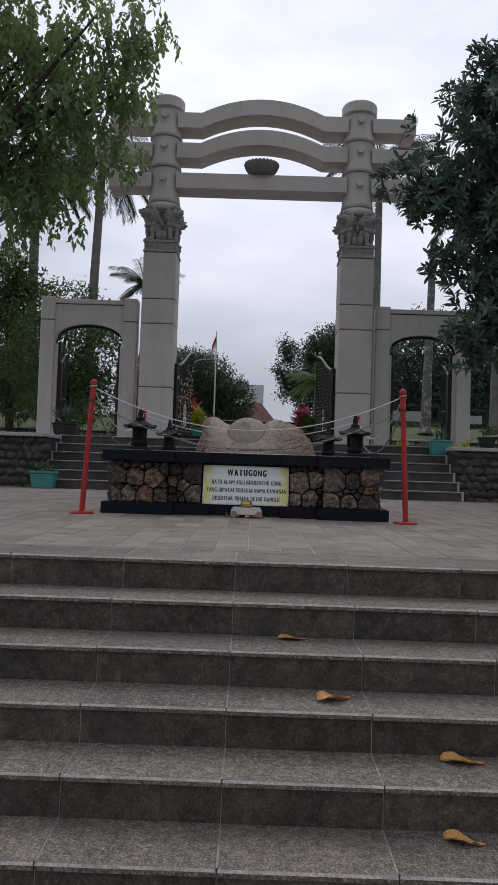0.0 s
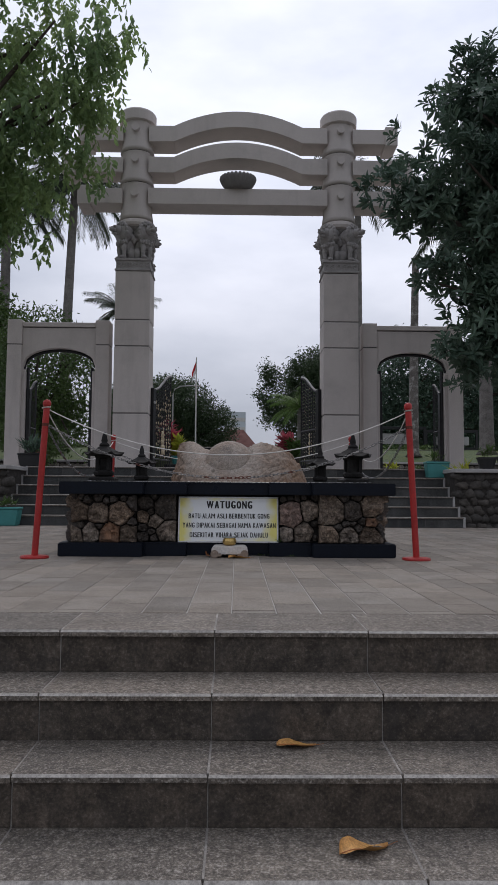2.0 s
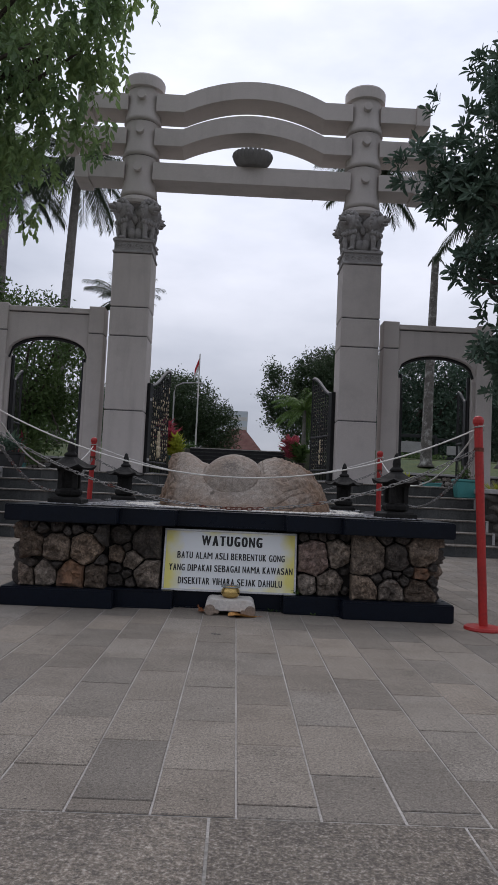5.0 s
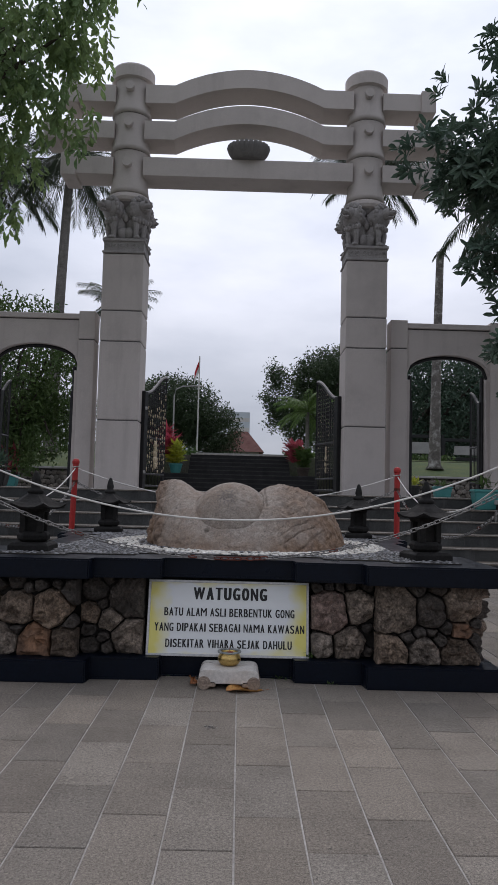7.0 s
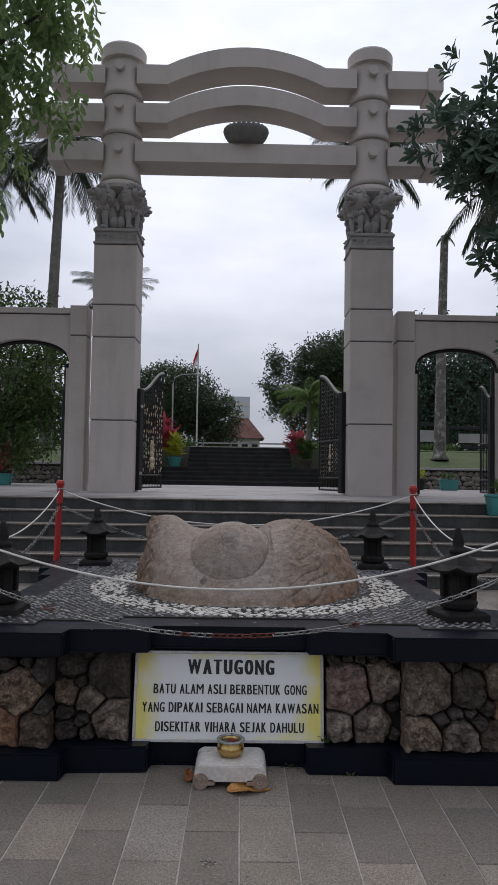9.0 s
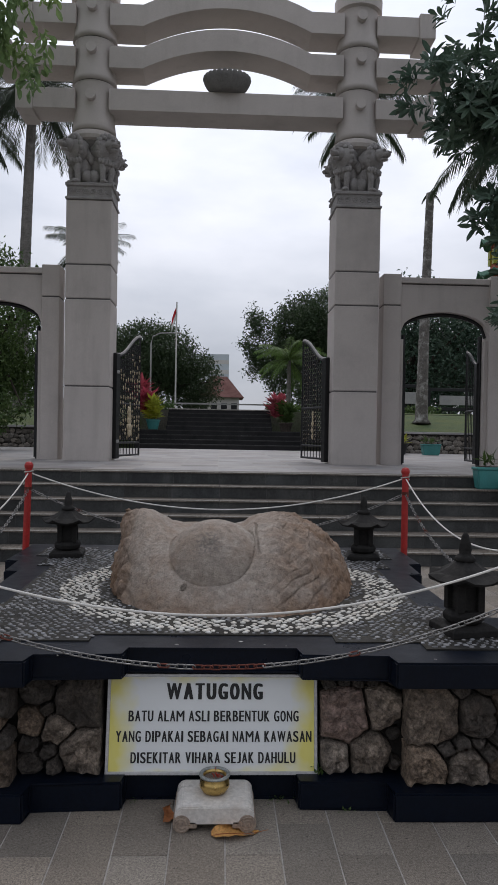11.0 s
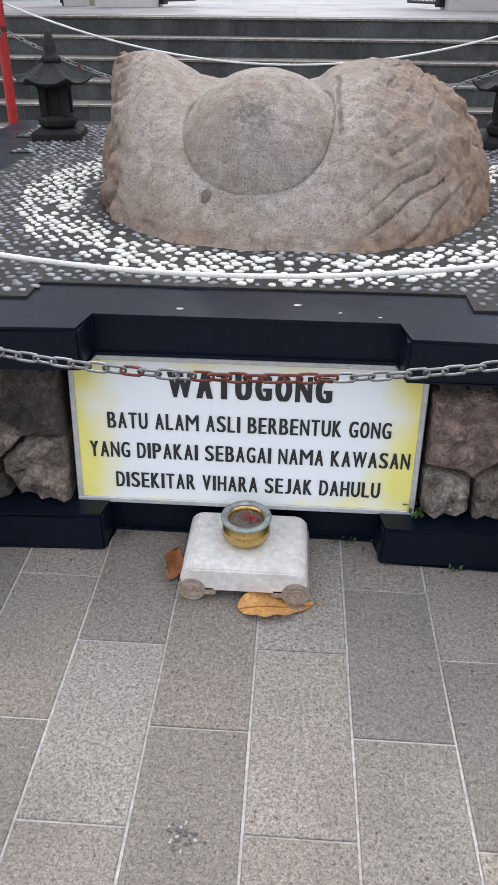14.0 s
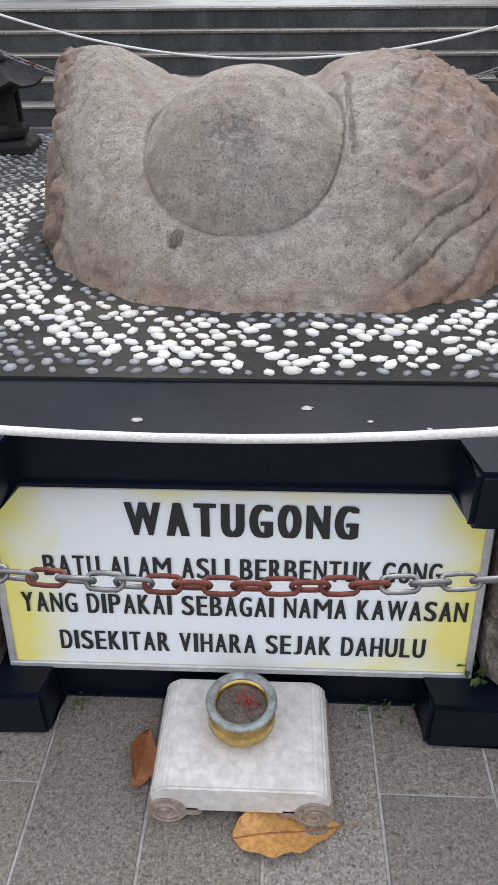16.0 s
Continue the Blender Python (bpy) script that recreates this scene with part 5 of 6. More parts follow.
def fallen_leaf(at, length, turn, curl=0.02, m=None, label="dry orange-brown fallen leaf on the stone", tip=0.0):
    """A dry leaf: a pointed, curled blade with a midrib and a stalk."""
    thing = empty("fallen_leaf", at, label, "leaf", "fallen leaves")
    thing.rotation_euler = (tip, 0, turn)
    bm = bmesh.new()
    n, rows = 14, []
    for i in range(n + 1):
        u = i / n
        w = length * 0.25 * (math.sin(math.pi * u ** 0.8) ** 0.85 + 0.02) * (1 + 0.09 * math.sin(u * 23))
        row = []
        for j in range(-3, 4):
            v = j / 3
            row.append(bm.verts.new(((u - 0.5) * length, v * w, 0.004 + curl * abs(v) ** 1.6 * (0.6 + 0.5 * math.sin(5 * u + v)) + 0.25 * curl * math.sin(6 * u))))
        rows.append(row)
    for a_, b_ in zip(rows, rows[1:]):
        for j in range(6):
            bm.faces.new((a_[j], b_[j], b_[j + 1], a_[j + 1]))
    part("blade", bm, m or DRY_LEAF, thing, smooth=True)
    bm = bmesh.new()
    tube(bm, [((u - 0.5) * length, 0, 0.0055 + 0.25 * curl * math.sin(6 * u)) for u in [k / 10 for k in range(13)]], 0.0017, 6, 0.001)
    part("midrib", bm, DRY_LEAF_RED, thing)
    return thing


fallen_leaf((0.098, 7.345, 0.0), 0.185, 0.15, 0.018)
fallen_leaf((-0.178, 7.47, 0.012), 0.12, 1.45, 0.02, DRY_LEAF_RED, "reddish brown dry leaf leaning on the offering table", 0.7)
ft = [(y, z) for y, z in front_edges]
fallen_leaf((0.295, ft[2][0] + 0.245, ft[2][1]), 0.14, 0.05, 0.012, None, "dry yellow fallen leaf on a step")
fallen_leaf((0.465, ft[3][0] + 0.153, ft[3][1]), 0.165, 0.35, 0.025, None, "large curled dry fallen leaf on a step")
fallen_leaf((0.98, ft[4][0] + 0.235, ft[4][1]), 0.18, -0.1, 0.02, None, "dry fallen leaf on a step")
fallen_leaf((0.9, ft[5][0] + 0.225, ft[5][1]), 0.15, -0.25, 0.02, None, "dry fallen leaf on a step")


# ---- iron gate leaves ----
def iron_leaf(name, hinge, turn, width, height, rise, scrolls, label, group):
    g = empty(name, hinge, label, "gate leaf", group)
    g.rotation_euler = (0, 0, turn)

    def top(u):
        return height + rise * (0.5 - 0.5 * math.cos(math.pi * u)) ** 1.3
    bm = bmesh.new()
    tube(bm, [(0, 0, 0.06), (0, 0, height + 0.05)], 0.03, 8)
    tube(bm, [(width, 0, 0.06), (width, 0, top(1.0))], 0.02, 8)
    tube(bm, [(width * k / 16, 0, top(k / 16)) for k in range(17)], 0.032, 8)
    for z in (0.08, 0.32, height * 0.55):
        tube(bm, [(0, 0, z), (width, 0, z)], 0.02, 8)
    box(bm, -0.05, 0.09, -0.07, 0.07, 0.03, height + 0.04, 0.006)
    part("frame", bm, IRON, g)
    if scrolls:
        bm = bmesh.new()
        tube(bm, [(width * k / 16, -0.012, top(k / 16) + 0.03) for k in range(17)], 0.026, 8)
        part("top_rail", bm, LEDGE, g, "pale grey curved top rail")
    for k in range(1, 8):
        u = k / 8
        bm = bmesh.new()
        tube(bm, [(width * u, 0, 0.08), (width * u, 0, top(u))], 0.008, 6)
        part("bar", bm, IRON, g)
    if scrolls:
        n = 0
        z = 0.4
        bm, bg = bmesh.new(), bmesh.new()
        while z < height + rise - 0.15:
            for k in range(11):
                u = (k + 0.5) / 11
                if z > top(u) - 0.06:
                    continue
                r_ = 0.05
                pts = [(width * u + r_ * (1 - t / 9) * math.cos(t * (1 if (k + n) % 2 else -1)), 0.0, z + r_ * (1 - t / 9) * math.sin(t)) for t in [0.55 * q for q in range(13)]]
                tube(bm, pts, 0.012, 5)
                if rnd.random() < (0.62 if z < 1.7 else 0.3):
                    blob(bg, (rnd.uniform(0.012, 0.02), 0.012, rnd.uniform(0.025, 0.048)), (width * u + rnd.uniform(-0.02, 0.02), -0.014, z + rnd.uniform(-0.02, 0.02)), 1, 0.3, 3, k + n)
            z += 0.085
            n += 1
        tagged(part("scrollwork", bm, IRON, g), kind="stuff")
        tagged(part("gilded_scrollwork", bg, GOLD, g, "gilded scrolls"), kind="stuff")
        bm = bmesh.new()
        for k, (w_, z_) in enumerate(((0.07, 0.5), (0.1, 0.62), (0.085, 0.74), (0.05, 0.84), (0.06, 0.93))):
            blob(bm, (w_, 0.035, 0.08), (width * 0.55, -0.02, z_), 2, 0.3, 3, k)
        part("ornament", bm, GOLD, g, "gilded cast ornament")
        for z in (0.35, height - 0.3):
            bm = bmesh.new()
            lathe(bm, [(0.035, -0.03), (0.045, 0.0), (0.035, 0.03)], (0.0, -0.06, z), 10)
            part("hinge", bm, LEDGE, g, "pale round hinge cap")
    return g


iron_leaf("gate_leaf", (-1.93, 17.85, LAND_Z), radians(72), 1.1, 1.92, 0.46, True, "open black wrought iron gate leaf with gilded scrolls", "main gate leaves")
iron_leaf("gate_leaf", (2.0, 17.85, LAND_Z), radians(108), 1.1, 1.92, 0.46, True, "open black wrought iron gate leaf with gilded scrolls", "main gate leaves")
for (w, xa, xb) in WINGS:
    iron_leaf("side_gate_leaf", (xa + 0.09, 18.0, LAND_Z), radians(87), 0.6, 1.9, 0.3, False, "open plain black iron side gate leaf", "side gate leaves")
    iron_leaf("side_gate_leaf", (xb - 0.09, 18.0, LAND_Z), radians(93), 0.6, 1.9, 0.3, False, "open plain black iron side gate leaf", "side gate leaves")

# ---- chips of pale paint on the slab and weeds at its foot ----
for i, (x, y, s) in enumerate(((-0.155, 7.655, 0.011), (0.12, 7.7, 0.012), (0.22, 7.66, 0.006), (0.31, 7.64, 0.006), (-0.62, 7.5, 0.006), (0.9, 7.47, 0.008))):
    bm = bmesh.new()
    blob(bm, (s * 0.8, s * 0.6, 0.001), (0, 0, 0), 2, 0.6, 2.5, i * 3.0)
    chip = part("paint_chip", bm, LEDGE)
    chip.location = (x, y, SLAB_Z + 0.001)
    tagged(chip, "small white dropping on the black slab", "dropping", "droppings on the slab")

# ---- plants ----
def leaves_mesh(name, pos, way, up, length, width, m, parent, fold=0.25, label="", blunt=False):
    """Many folded leaves in one mesh: places, directions, upward sides, lengths and widths as arrays."""
    way = way / np.linalg.norm(way, axis=1, keepdims=True)
    side = np.cross(way, up)
    side /= np.linalg.norm(side, axis=1, keepdims=True) + 1e-9
    nor = np.cross(side, way)
    l, w = length[:, None], width[:, None]
    mid = pos + way * l * 0.45 - nor * l * 0.03
    tip = pos + way * l - nor * l * 0.14
    a = mid + side * w * 0.5 + nor * w * fold
    b = mid - side * w * 0.5 + nor * w * fold
    if blunt:
        far = pos + way * l * 0.8 - nor * l * 0.08
        a2, b2 = far + side * w * 0.4 + nor * w * fold * 0.7, far - side * w * 0.4 + nor * w * fold * 0.7
        v = np.stack([pos, a, a2, tip, b2, b, mid, far], axis=1).reshape(-1, 3)
        n = np.arange(len(pos))[:, None] * 8
        f = np.concatenate([n + np.array([t]) for t in ((0, 1, 6), (1, 7, 6), (1, 2, 7), (2, 3, 7), (3, 4, 7), (4, 5, 7), (5, 6, 7), (5, 0, 6))])
        return raw(name, v.tolist(), f.tolist(), m, parent, label)
    v = np.stack([pos, a, tip, b, mid], axis=1).reshape(-1, 3)
    n = np.arange(len(pos))[:, None] * 5
    f = np.concatenate([n + np.array([[0, 1, 4]]), n + np.array([[1, 2, 4]]), n + np.array([[2, 3, 4]]), n + np.array([[3, 0, 4]])])
    return raw(name, v.tolist(), [], m, parent, label) if len(pos) == 0 else raw(name, v.tolist(), f.tolist(), m, parent, label)


def ball(rg, n):
    p = rg.normal(size=(n, 3))
    return p / np.linalg.norm(p, axis=1, keepdims=True) * rg.random((n, 1)) ** (1 / 2.2)


def crown_points(rg, blobs, n, gap=0.0, freq=0.6):
    """Places inside a set of (centre, radii), thinned to leave gaps."""
    total = sum(r[0] * r[1] * r[2] for c, r in blobs)
    out = []
    for c, r in blobs:
        k = int(n * r[0] * r[1] * r[2] / total)
        p = ball(rg, k) * np.array(r) + np.array(c)
        keep = [q for q in p if noise.noise(Vector(q) * freq) > gap]
        out += keep
    return np.array(out)


def limbs(bm, base, height, radius, tips, seed, lean=(0, 0)):
    r = random.Random(seed)
    top = Vector((base[0] + lean[0], base[1] + lean[1], base[2] + height))
    pts = [Vector(base).lerp(top, k / 6) + Vector((r.uniform(-0.06, 0.06), r.uniform(-0.06, 0.06), 0)) for k in range(7)]
    tube(bm, pts, radius, 10, radius * 0.55)
    for t in tips:
        a = pts[r.randrange(3, 7)]
        b = Vector(t)
        mid = a.lerp(b, 0.5) + Vector((r.uniform(-0.3, 0.3), r.uniform(-0.3, 0.3), r.uniform(0.1, 0.5)))
        tube(bm, [a, a.lerp(mid, 0.6), mid, mid.lerp(b, 0.6), b], radius * 0.4, 6, radius * 0.07)


def drooping_tree(base, blobs, boughs, seed):
    """A tree whose boughs end in bunches of long leaves that hang down."""
    rg = np.random.default_rng(seed)
    tree = empty("tree", base, "large leafy tree with drooping green foliage in bunches", "tree")
    c = crown_points(rg, blobs, boughs, 0.2, 1.7)
    pos, way, up, ln = [], [], [], []
    for p in c:
        for _ in range(rg.integers(3, 6)):
            q = p + rg.normal(size=3) * np.array([0.22, 0.22, 0.12])
            a = rg.uniform(0, 2 * math.pi)
            d = np.array([0.5 * math.cos(a), 0.5 * math.sin(a), -0.35])
            for k in range(rg.integers(7, 13)):
                q = q + d * 0.07
                d = d * 0.8 + np.array([0, 0, -0.17])
                turn = k * 2.4 + a
                out = np.array([math.cos(turn), math.sin(turn), 0.0])
                pos.append(q)
                way.append(out * rg.uniform(0.2, 1.0) + np.array([0, 0, -0.8]) + rg.normal(size=3) * 0.3)
                up.append(rg.normal(size=3) + out)
                ln.append(rg.uniform(0.11, 0.2))
    pos, way, up, ln = map(np.array, (pos, way, up, ln))
    off = np.array(base)
    bm = bmesh.new()
    limbs(bm, (0, 0, 0), 6.0, 0.26, [Vector(q) - Vector(base) for q in c[:: max(1, len(c) // 26)]], seed)
    part("trunk", bm, BARK_DARK, tree)
    leaves_mesh("crown", pos - off, way, up, ln, ln * 0.42, LEAF_A, tree, blunt=True)
    return tree


def rosette_tree(base, blobs, count, seed):
    """A tree whose long glossy leaves stand in rosettes at the twig ends, the rosettes in lumps with gaps between."""
    rg = np.random.default_rng(seed)
    tree = empty("tree", base, "broad tree with glossy dark green leaves in rosettes", "tree")
    lumps = crown_points(rg, blobs, count // 6, -0.12, 1.0)
    pos, way, up, ln = [], [], [], []
    for lump in lumps:
        size = rg.uniform(0.22, 0.4)
        for _ in range(6):
            o = rg.normal(size=3)
            o /= np.linalg.norm(o)
            o[2] = abs(o[2]) * 0.9 - 0.15
            p = lump + o * size
            axis = o + np.array([0, 0, 0.3]) + rg.normal(size=3) * 0.15
            axis /= np.linalg.norm(axis)
            e = np.cross(axis, [0.3, 0.9, 0.2])
            e /= np.linalg.norm(e)
            g = np.cross(axis, e)
            for k in range(12):
                a = k * 2.4
                t = 0.4 + 0.7 * rg.random()
                pos.append(p + axis * 0.016 * k)
                way.append(axis * (1.15 - t) + (e * math.cos(a) + g * math.sin(a)) * t)
                up.append(axis + rg.normal(size=3) * 0.2)
                ln.append(rg.uniform(0.15, 0.26))
    pos, way, up, ln = map(np.array, (pos, way, up, ln))
    off = np.array(base)
    bm = bmesh.new()
    limbs(bm, (0, 0, 0), 3.6, 0.22, [Vector(q) - Vector(base) for q in lumps[:: max(1, len(lumps) // 60)]], seed)
    part("trunk", bm, BARK_DARK, tree)
    leaves_mesh("crown", pos - off, way, up, ln, ln * 0.3, LEAF_B, tree, blunt=True)
    return tree


def garden_tree(base, blobs, count, size, seed, m, label, trunk=0.16, gap=-0.12):
    rg = np.random.default_rng(seed)
    tree = empty("tree", base, label, "tree")
    c = crown_points(rg, blobs, count, gap, 0.9)
    k = 7
    pos = np.repeat(c, k, axis=0) + rg.normal(size=(len(c) * k, 3)) * size * 0.9
    way = rg.normal(size=pos.shape) + np.array([0, 0, -0.35])
    ln = rg.uniform(size * 0.7, size * 1.4, len(pos))
    off = np.array(base)
    bm = bmesh.new()
    top = max(b[0][2] for b in blobs) - base[2]
    limbs(bm, (0, 0, 0), top * 0.75, trunk, [Vector(q) - Vector(base) for q in c[:: max(1, len(c) // 30)]], seed)
    part("trunk", bm, BARK_DARK, tree)
    leaves_mesh("crown", pos - off, way, rg.normal(size=pos.shape), ln, ln * 0.42, m, tree)
    return tree


def palm(base, height, radius, spread, fronds, seed, label="tall palm with a grey ringed trunk and drooping fronds", lean=0.0, droop=0.11, bark=BARK, leaf=FROND):
    rg = random.Random(seed)
    p = empty("palm_tree", base, label, "palm tree")
    bm = bmesh.new()
    prof = []
    for k in range(60):
        z = height * k / 59
        prof.append((radius * (1.25 - 0.55 * (k / 59) ** 0.5 + (0.5 if k == 0 else 0)) * (1 + 0.03 * (k % 2)), z))
    lathe(bm, prof, seg=14)
    for v in bm.verts:
        v.co.x += lean * (v.co.z / height) ** 1.5
    part("trunk", bm, bark, p, smooth=True)
    for i in range(fronds):
        a = i * 2.39996 + rg.uniform(-0.2, 0.2)
        el = rg.uniform(-0.45, 1.15)
        length = spread * rg.uniform(0.8, 1.15)
        d = Vector((math.cos(a) * math.cos(el), math.sin(a) * math.cos(el), math.sin(el)))
        q = Vector((lean, 0, height))
        rib = [q.copy()]
        for k in range(14):
            q = q + d * length / 14
            d = (d + Vector((0, 0, -droop))).normalized()
            rib.append(q.copy())
        bm = bmesh.new()
        tube(bm, rib, 0.035, 5, 0.006)
        fr = part("frond_rib", bm, leaf, p)
        pos, way, ln = [], [], []
        for k in range(1, 14):
            t = (rib[k + 1] - rib[k]).normalized()
            s = t.cross(Vector((0, 0, 1)))
            if s.length < 0.01:
                continue
            s.normalize()
            for j in range(6):
                o = rib[k].lerp(rib[k + 1], j / 6)
                for sd in (-1, 1):
                    pos.append(o)
                    w = s * sd * 0.75 + t * 0.6 + Vector((0, 0, -0.55 + rg.uniform(-0.3, 0.35)))
                    way.append(w)
                    ln.append(spread * 0.27 * (1 - abs(k / 14 - 0.45)) * rg.uniform(0.8, 1.15))
        ln = np.array(ln)
        leaves_mesh("frond", np.array(pos), np.array(way), np.tile([0.1, 0.1, 1.0], (len(pos), 1)), ln, np.full(len(ln), spread * 0.0095), leaf, fr)
    return p


drooping_tree((-7.0, 14.3, 0.99), [((-5.0, 14.0, 9.2), (3.1, 2.0, 2.6)), ((-4.9, 14.0, 7.3), (1.9, 1.6, 1.7)), ((-3.1, 13.9, 8.3), (1.25, 1.0, 0.95)), ((-6.2, 14.2, 6.6), (1.7, 1.6, 1.5)), ((-3.35, 13.9, 7.2), (0.95, 0.9, 0.9)), ((-4.5, 14.0, 6.1), (1.3, 1.2, 1.1)), ((-3.1, 13.9, 6.6), (0.65, 0.8, 0.8)), ((-2.45, 13.9, 7.6), (0.6, 0.6, 0.6)), ((-3.45, 13.9, 5.75), (0.65, 0.7, 0.55)), ((-4.3, 14.2, 5.9), (1.0, 0.9, 0.8)), ((-4.7, 14.2, 5.5), (0.8, 0.8, 0.9))], 2100, 5)
rosette_tree((6.9, 14.5, 0.99), [((5.5, 14.3, 6.7), (2.45, 1.7, 1.5)), ((4.5, 14.2, 6.1), (1.7, 1.2, 0.9)), ((5.9, 14.3, 8.1), (1.9, 1.5, 1.1)), ((6.1, 14.3, 4.4), (1.7, 1.4, 1.5)), ((4.9, 14.2, 3.4), (0.8, 0.8, 0.7)), ((5.0, 14.2, 4.9), (0.8, 0.8, 0.7)), ((3.3, 14.2, 5.9), (0.85, 0.7, 0.42)), ((4.3, 14.2, 4.25), (0.95, 0.9, 0.65)), ((4.6, 14.2, 3.0), (0.95, 0.8, 0.7)), ((5.6, 14.3, 3.4), (1.0, 1.0, 1.2))], 4000, 9)

palm((-6.98, 30.0, 2.3), 11.0, 0.22, 2.7, 30, 3, lean=0.3)
palm((-9.6, 30.5, 2.3), 10.6, 0.24, 3.1, 26, 4)
palm((-4.9, 31.0, 2.3), 5.9, 0.13, 1.7, 20, 5, "young palm with a slender trunk and feathery fronds", droop=0.075)
palm((6.0, 36.0, 2.3), 13.8, 0.22, 3.4, 30, 6, droop=0.09)
palm((6.95, 29.0, 2.0), 7.9, 0.19, 0.5, 4, 7, "tall palm trunk with pale lichen and a bare top", 0.15, bark=BARK_LICHEN)
palm((8.6, 25.5, 1.9), 8.7, 0.22, 3.0, 30, 8)

G1 = "leafy green garden tree behind the gate"
garden_tree((-6.3, 23.5, 1.0), [((-6.2, 23.5, 3.9), (1.9, 1.5, 2.5)), ((-5.3, 23.2, 2.6), (1.2, 1.0, 1.4))], 3400, 0.125, 11, LEAF_C, "dense green mango-like tree behind the side opening")
garden_tree((-8.8, 26.0, 1.0), [((-8.9, 26, 6.9), (0.9, 0.9, 1.6)), ((-8.3, 26, 5.9), (1.3, 1.2, 1.1)), ((-8.6, 26, 3.4), (1.1, 1.1, 1.5))], 1700, 0.18, 12, LEAF_C, G1)
garden_tree((-11.5, 24.0, 1.0), [((-11.5, 24, 3.2), (2.2, 1.5, 2.3))], 800, 0.18, 13, LEAF_C, G1)
garden_tree((-5.2, 52.0, 2.4), [((-4.6, 52, 6.2), (3.3, 2.5, 2.7)), ((-1.9, 52, 5.0), (2.0, 1.6, 2.3)), ((-7.5, 52, 5.8), (2.4, 2, 2.8))], 9000, 0.18, 14, LEAF_FAR, "round dark green tree beyond the steps", 0.3, -0.3)
garden_tree((5.2, 48.0, 2.4), [((5.0, 48, 8.0), (1.7, 1.6, 2.2)), ((3.6, 48, 6.6), (1.5, 1.5, 2.6)), ((2.15, 48, 8.4), (0.7, 0.7, 1.1)), ((2.0, 48, 6.4), (0.85, 0.8, 1.6)), ((7.2, 49, 7.6), (2.8, 2.2, 3.2))], 9500, 0.18, 15, LEAF_FAR, "tall uneven green tree beyond the steps", 0.25, -0.15)
garden_tree((9.5, 40.0, 2.4), [((10.0, 40, 6.0), (3.8, 2.0, 3.6)), ((15.0, 41, 6.0), (3.8, 2.0, 3.8)), ((7.0, 40, 4.4), (2.2, 1.5, 2.2))], 6000, 0.22, 16, LEAF_B, "dark shady tree behind the lawn", 0.3, -0.4)
garden_tree((-14.5, 38.0, 2.4), [((-14.0, 38, 5.0), (5.0, 2.0, 2.8))], 1500, 0.26, 17, LEAF_FAR, "dark green tree behind the lawn", 0.3, -0.4)
garden_tree((13.0, 22.0, 1.0), [((12.2, 22, 4.5), (3.0, 2.0, 3.2))], 1300, 0.2, 18, LEAF_B, "dark green shade tree beside the gate", 0.2, -0.3)
palm((3.6, 42.0, 2.4), 3.0, 0.13, 2.0, 22, 21, "low garden palm with bright arching fronds", droop=0.1, leaf=FROND_GREEN)


def shrub(bm_m, parent, n, h, spread, size, seed, width=0.2):
    rg = np.random.default_rng(seed)
    a = rg.uniform(0, 2 * math.pi, n)
    el = rg.uniform(0.2, 1.4, n)
    z = rg.uniform(0.0, h, n)
    pos = np.stack([rg.normal(0, spread * 0.3, n), rg.normal(0, spread * 0.3, n), z], axis=1)
    way = np.stack([np.cos(a) * np.cos(el), np.sin(a) * np.cos(el), np.sin(el)], axis=1)
    ln = rg.uniform(size * 0.6, size * 1.2, n)
    return leaves_mesh("foliage", pos, way, np.tile([0.05, 0.1, 1.0], (n, 1)), ln, ln * width, bm_m, parent)


def potted(at, pot_w, pot_h, m_pot, m_leaf, n, h, size, label, square=True, seed=1, width=0.22, second=None):
    """A potted plant: pot, rim, soil, foliage."""
    p = empty("potted_plant", at, label, "potted plant", "potted plants")
    bm = bmesh.new()
    if square:
        lathe(bm, [(pot_w * 0.4, 0), (pot_w * 0.48, pot_h * 0.88)], seg=4, turn=math.pi / 4, square=True)
    else:
        lathe(bm, [(pot_w * 0.33, 0), (pot_w * 0.47, pot_h * 0.88)], seg=20)
    if square:
        for v in bm.verts:
            v.co.y *= 0.55
        bmesh.ops.bevel(bm, geom=bm.edges[:], offset=0.015, segments=2, affect="EDGES")
    pot = part("pot", bm, m_pot, p)
    bm = bmesh.new()
    if square:
        box(bm, -pot_w / 2, pot_w / 2, -pot_w * 0.275, pot_w * 0.275, pot_h * 0.86, pot_h, 0.012)
    else:
        lathe(bm, [(pot_w * 0.46, pot_h * 0.86), (pot_w * 0.5, pot_h * 0.88), (pot_w * 0.5, pot_h), (pot_w * 0.46, pot_h)], seg=20)
    part("rim", bm, m_pot, pot)
    bm = bmesh.new()
    box(bm, -pot_w * 0.4, pot_w * 0.4, -pot_w * 0.2, pot_w * 0.2, pot_h * 0.9, pot_h + 0.008)
    part("soil", bm, SOIL, p)
    f = shrub(m_leaf, p, n, h, pot_w * 0.5, size, seed, width)
    f.location = (0, 0, pot_h)
    if second:
        g = shrub(second, p, n, h * 1.2, pot_w * 0.6, size, seed + 50, width)
        g.location = (-0.3, 0.25, pot_h + h * 0.35)
    return p


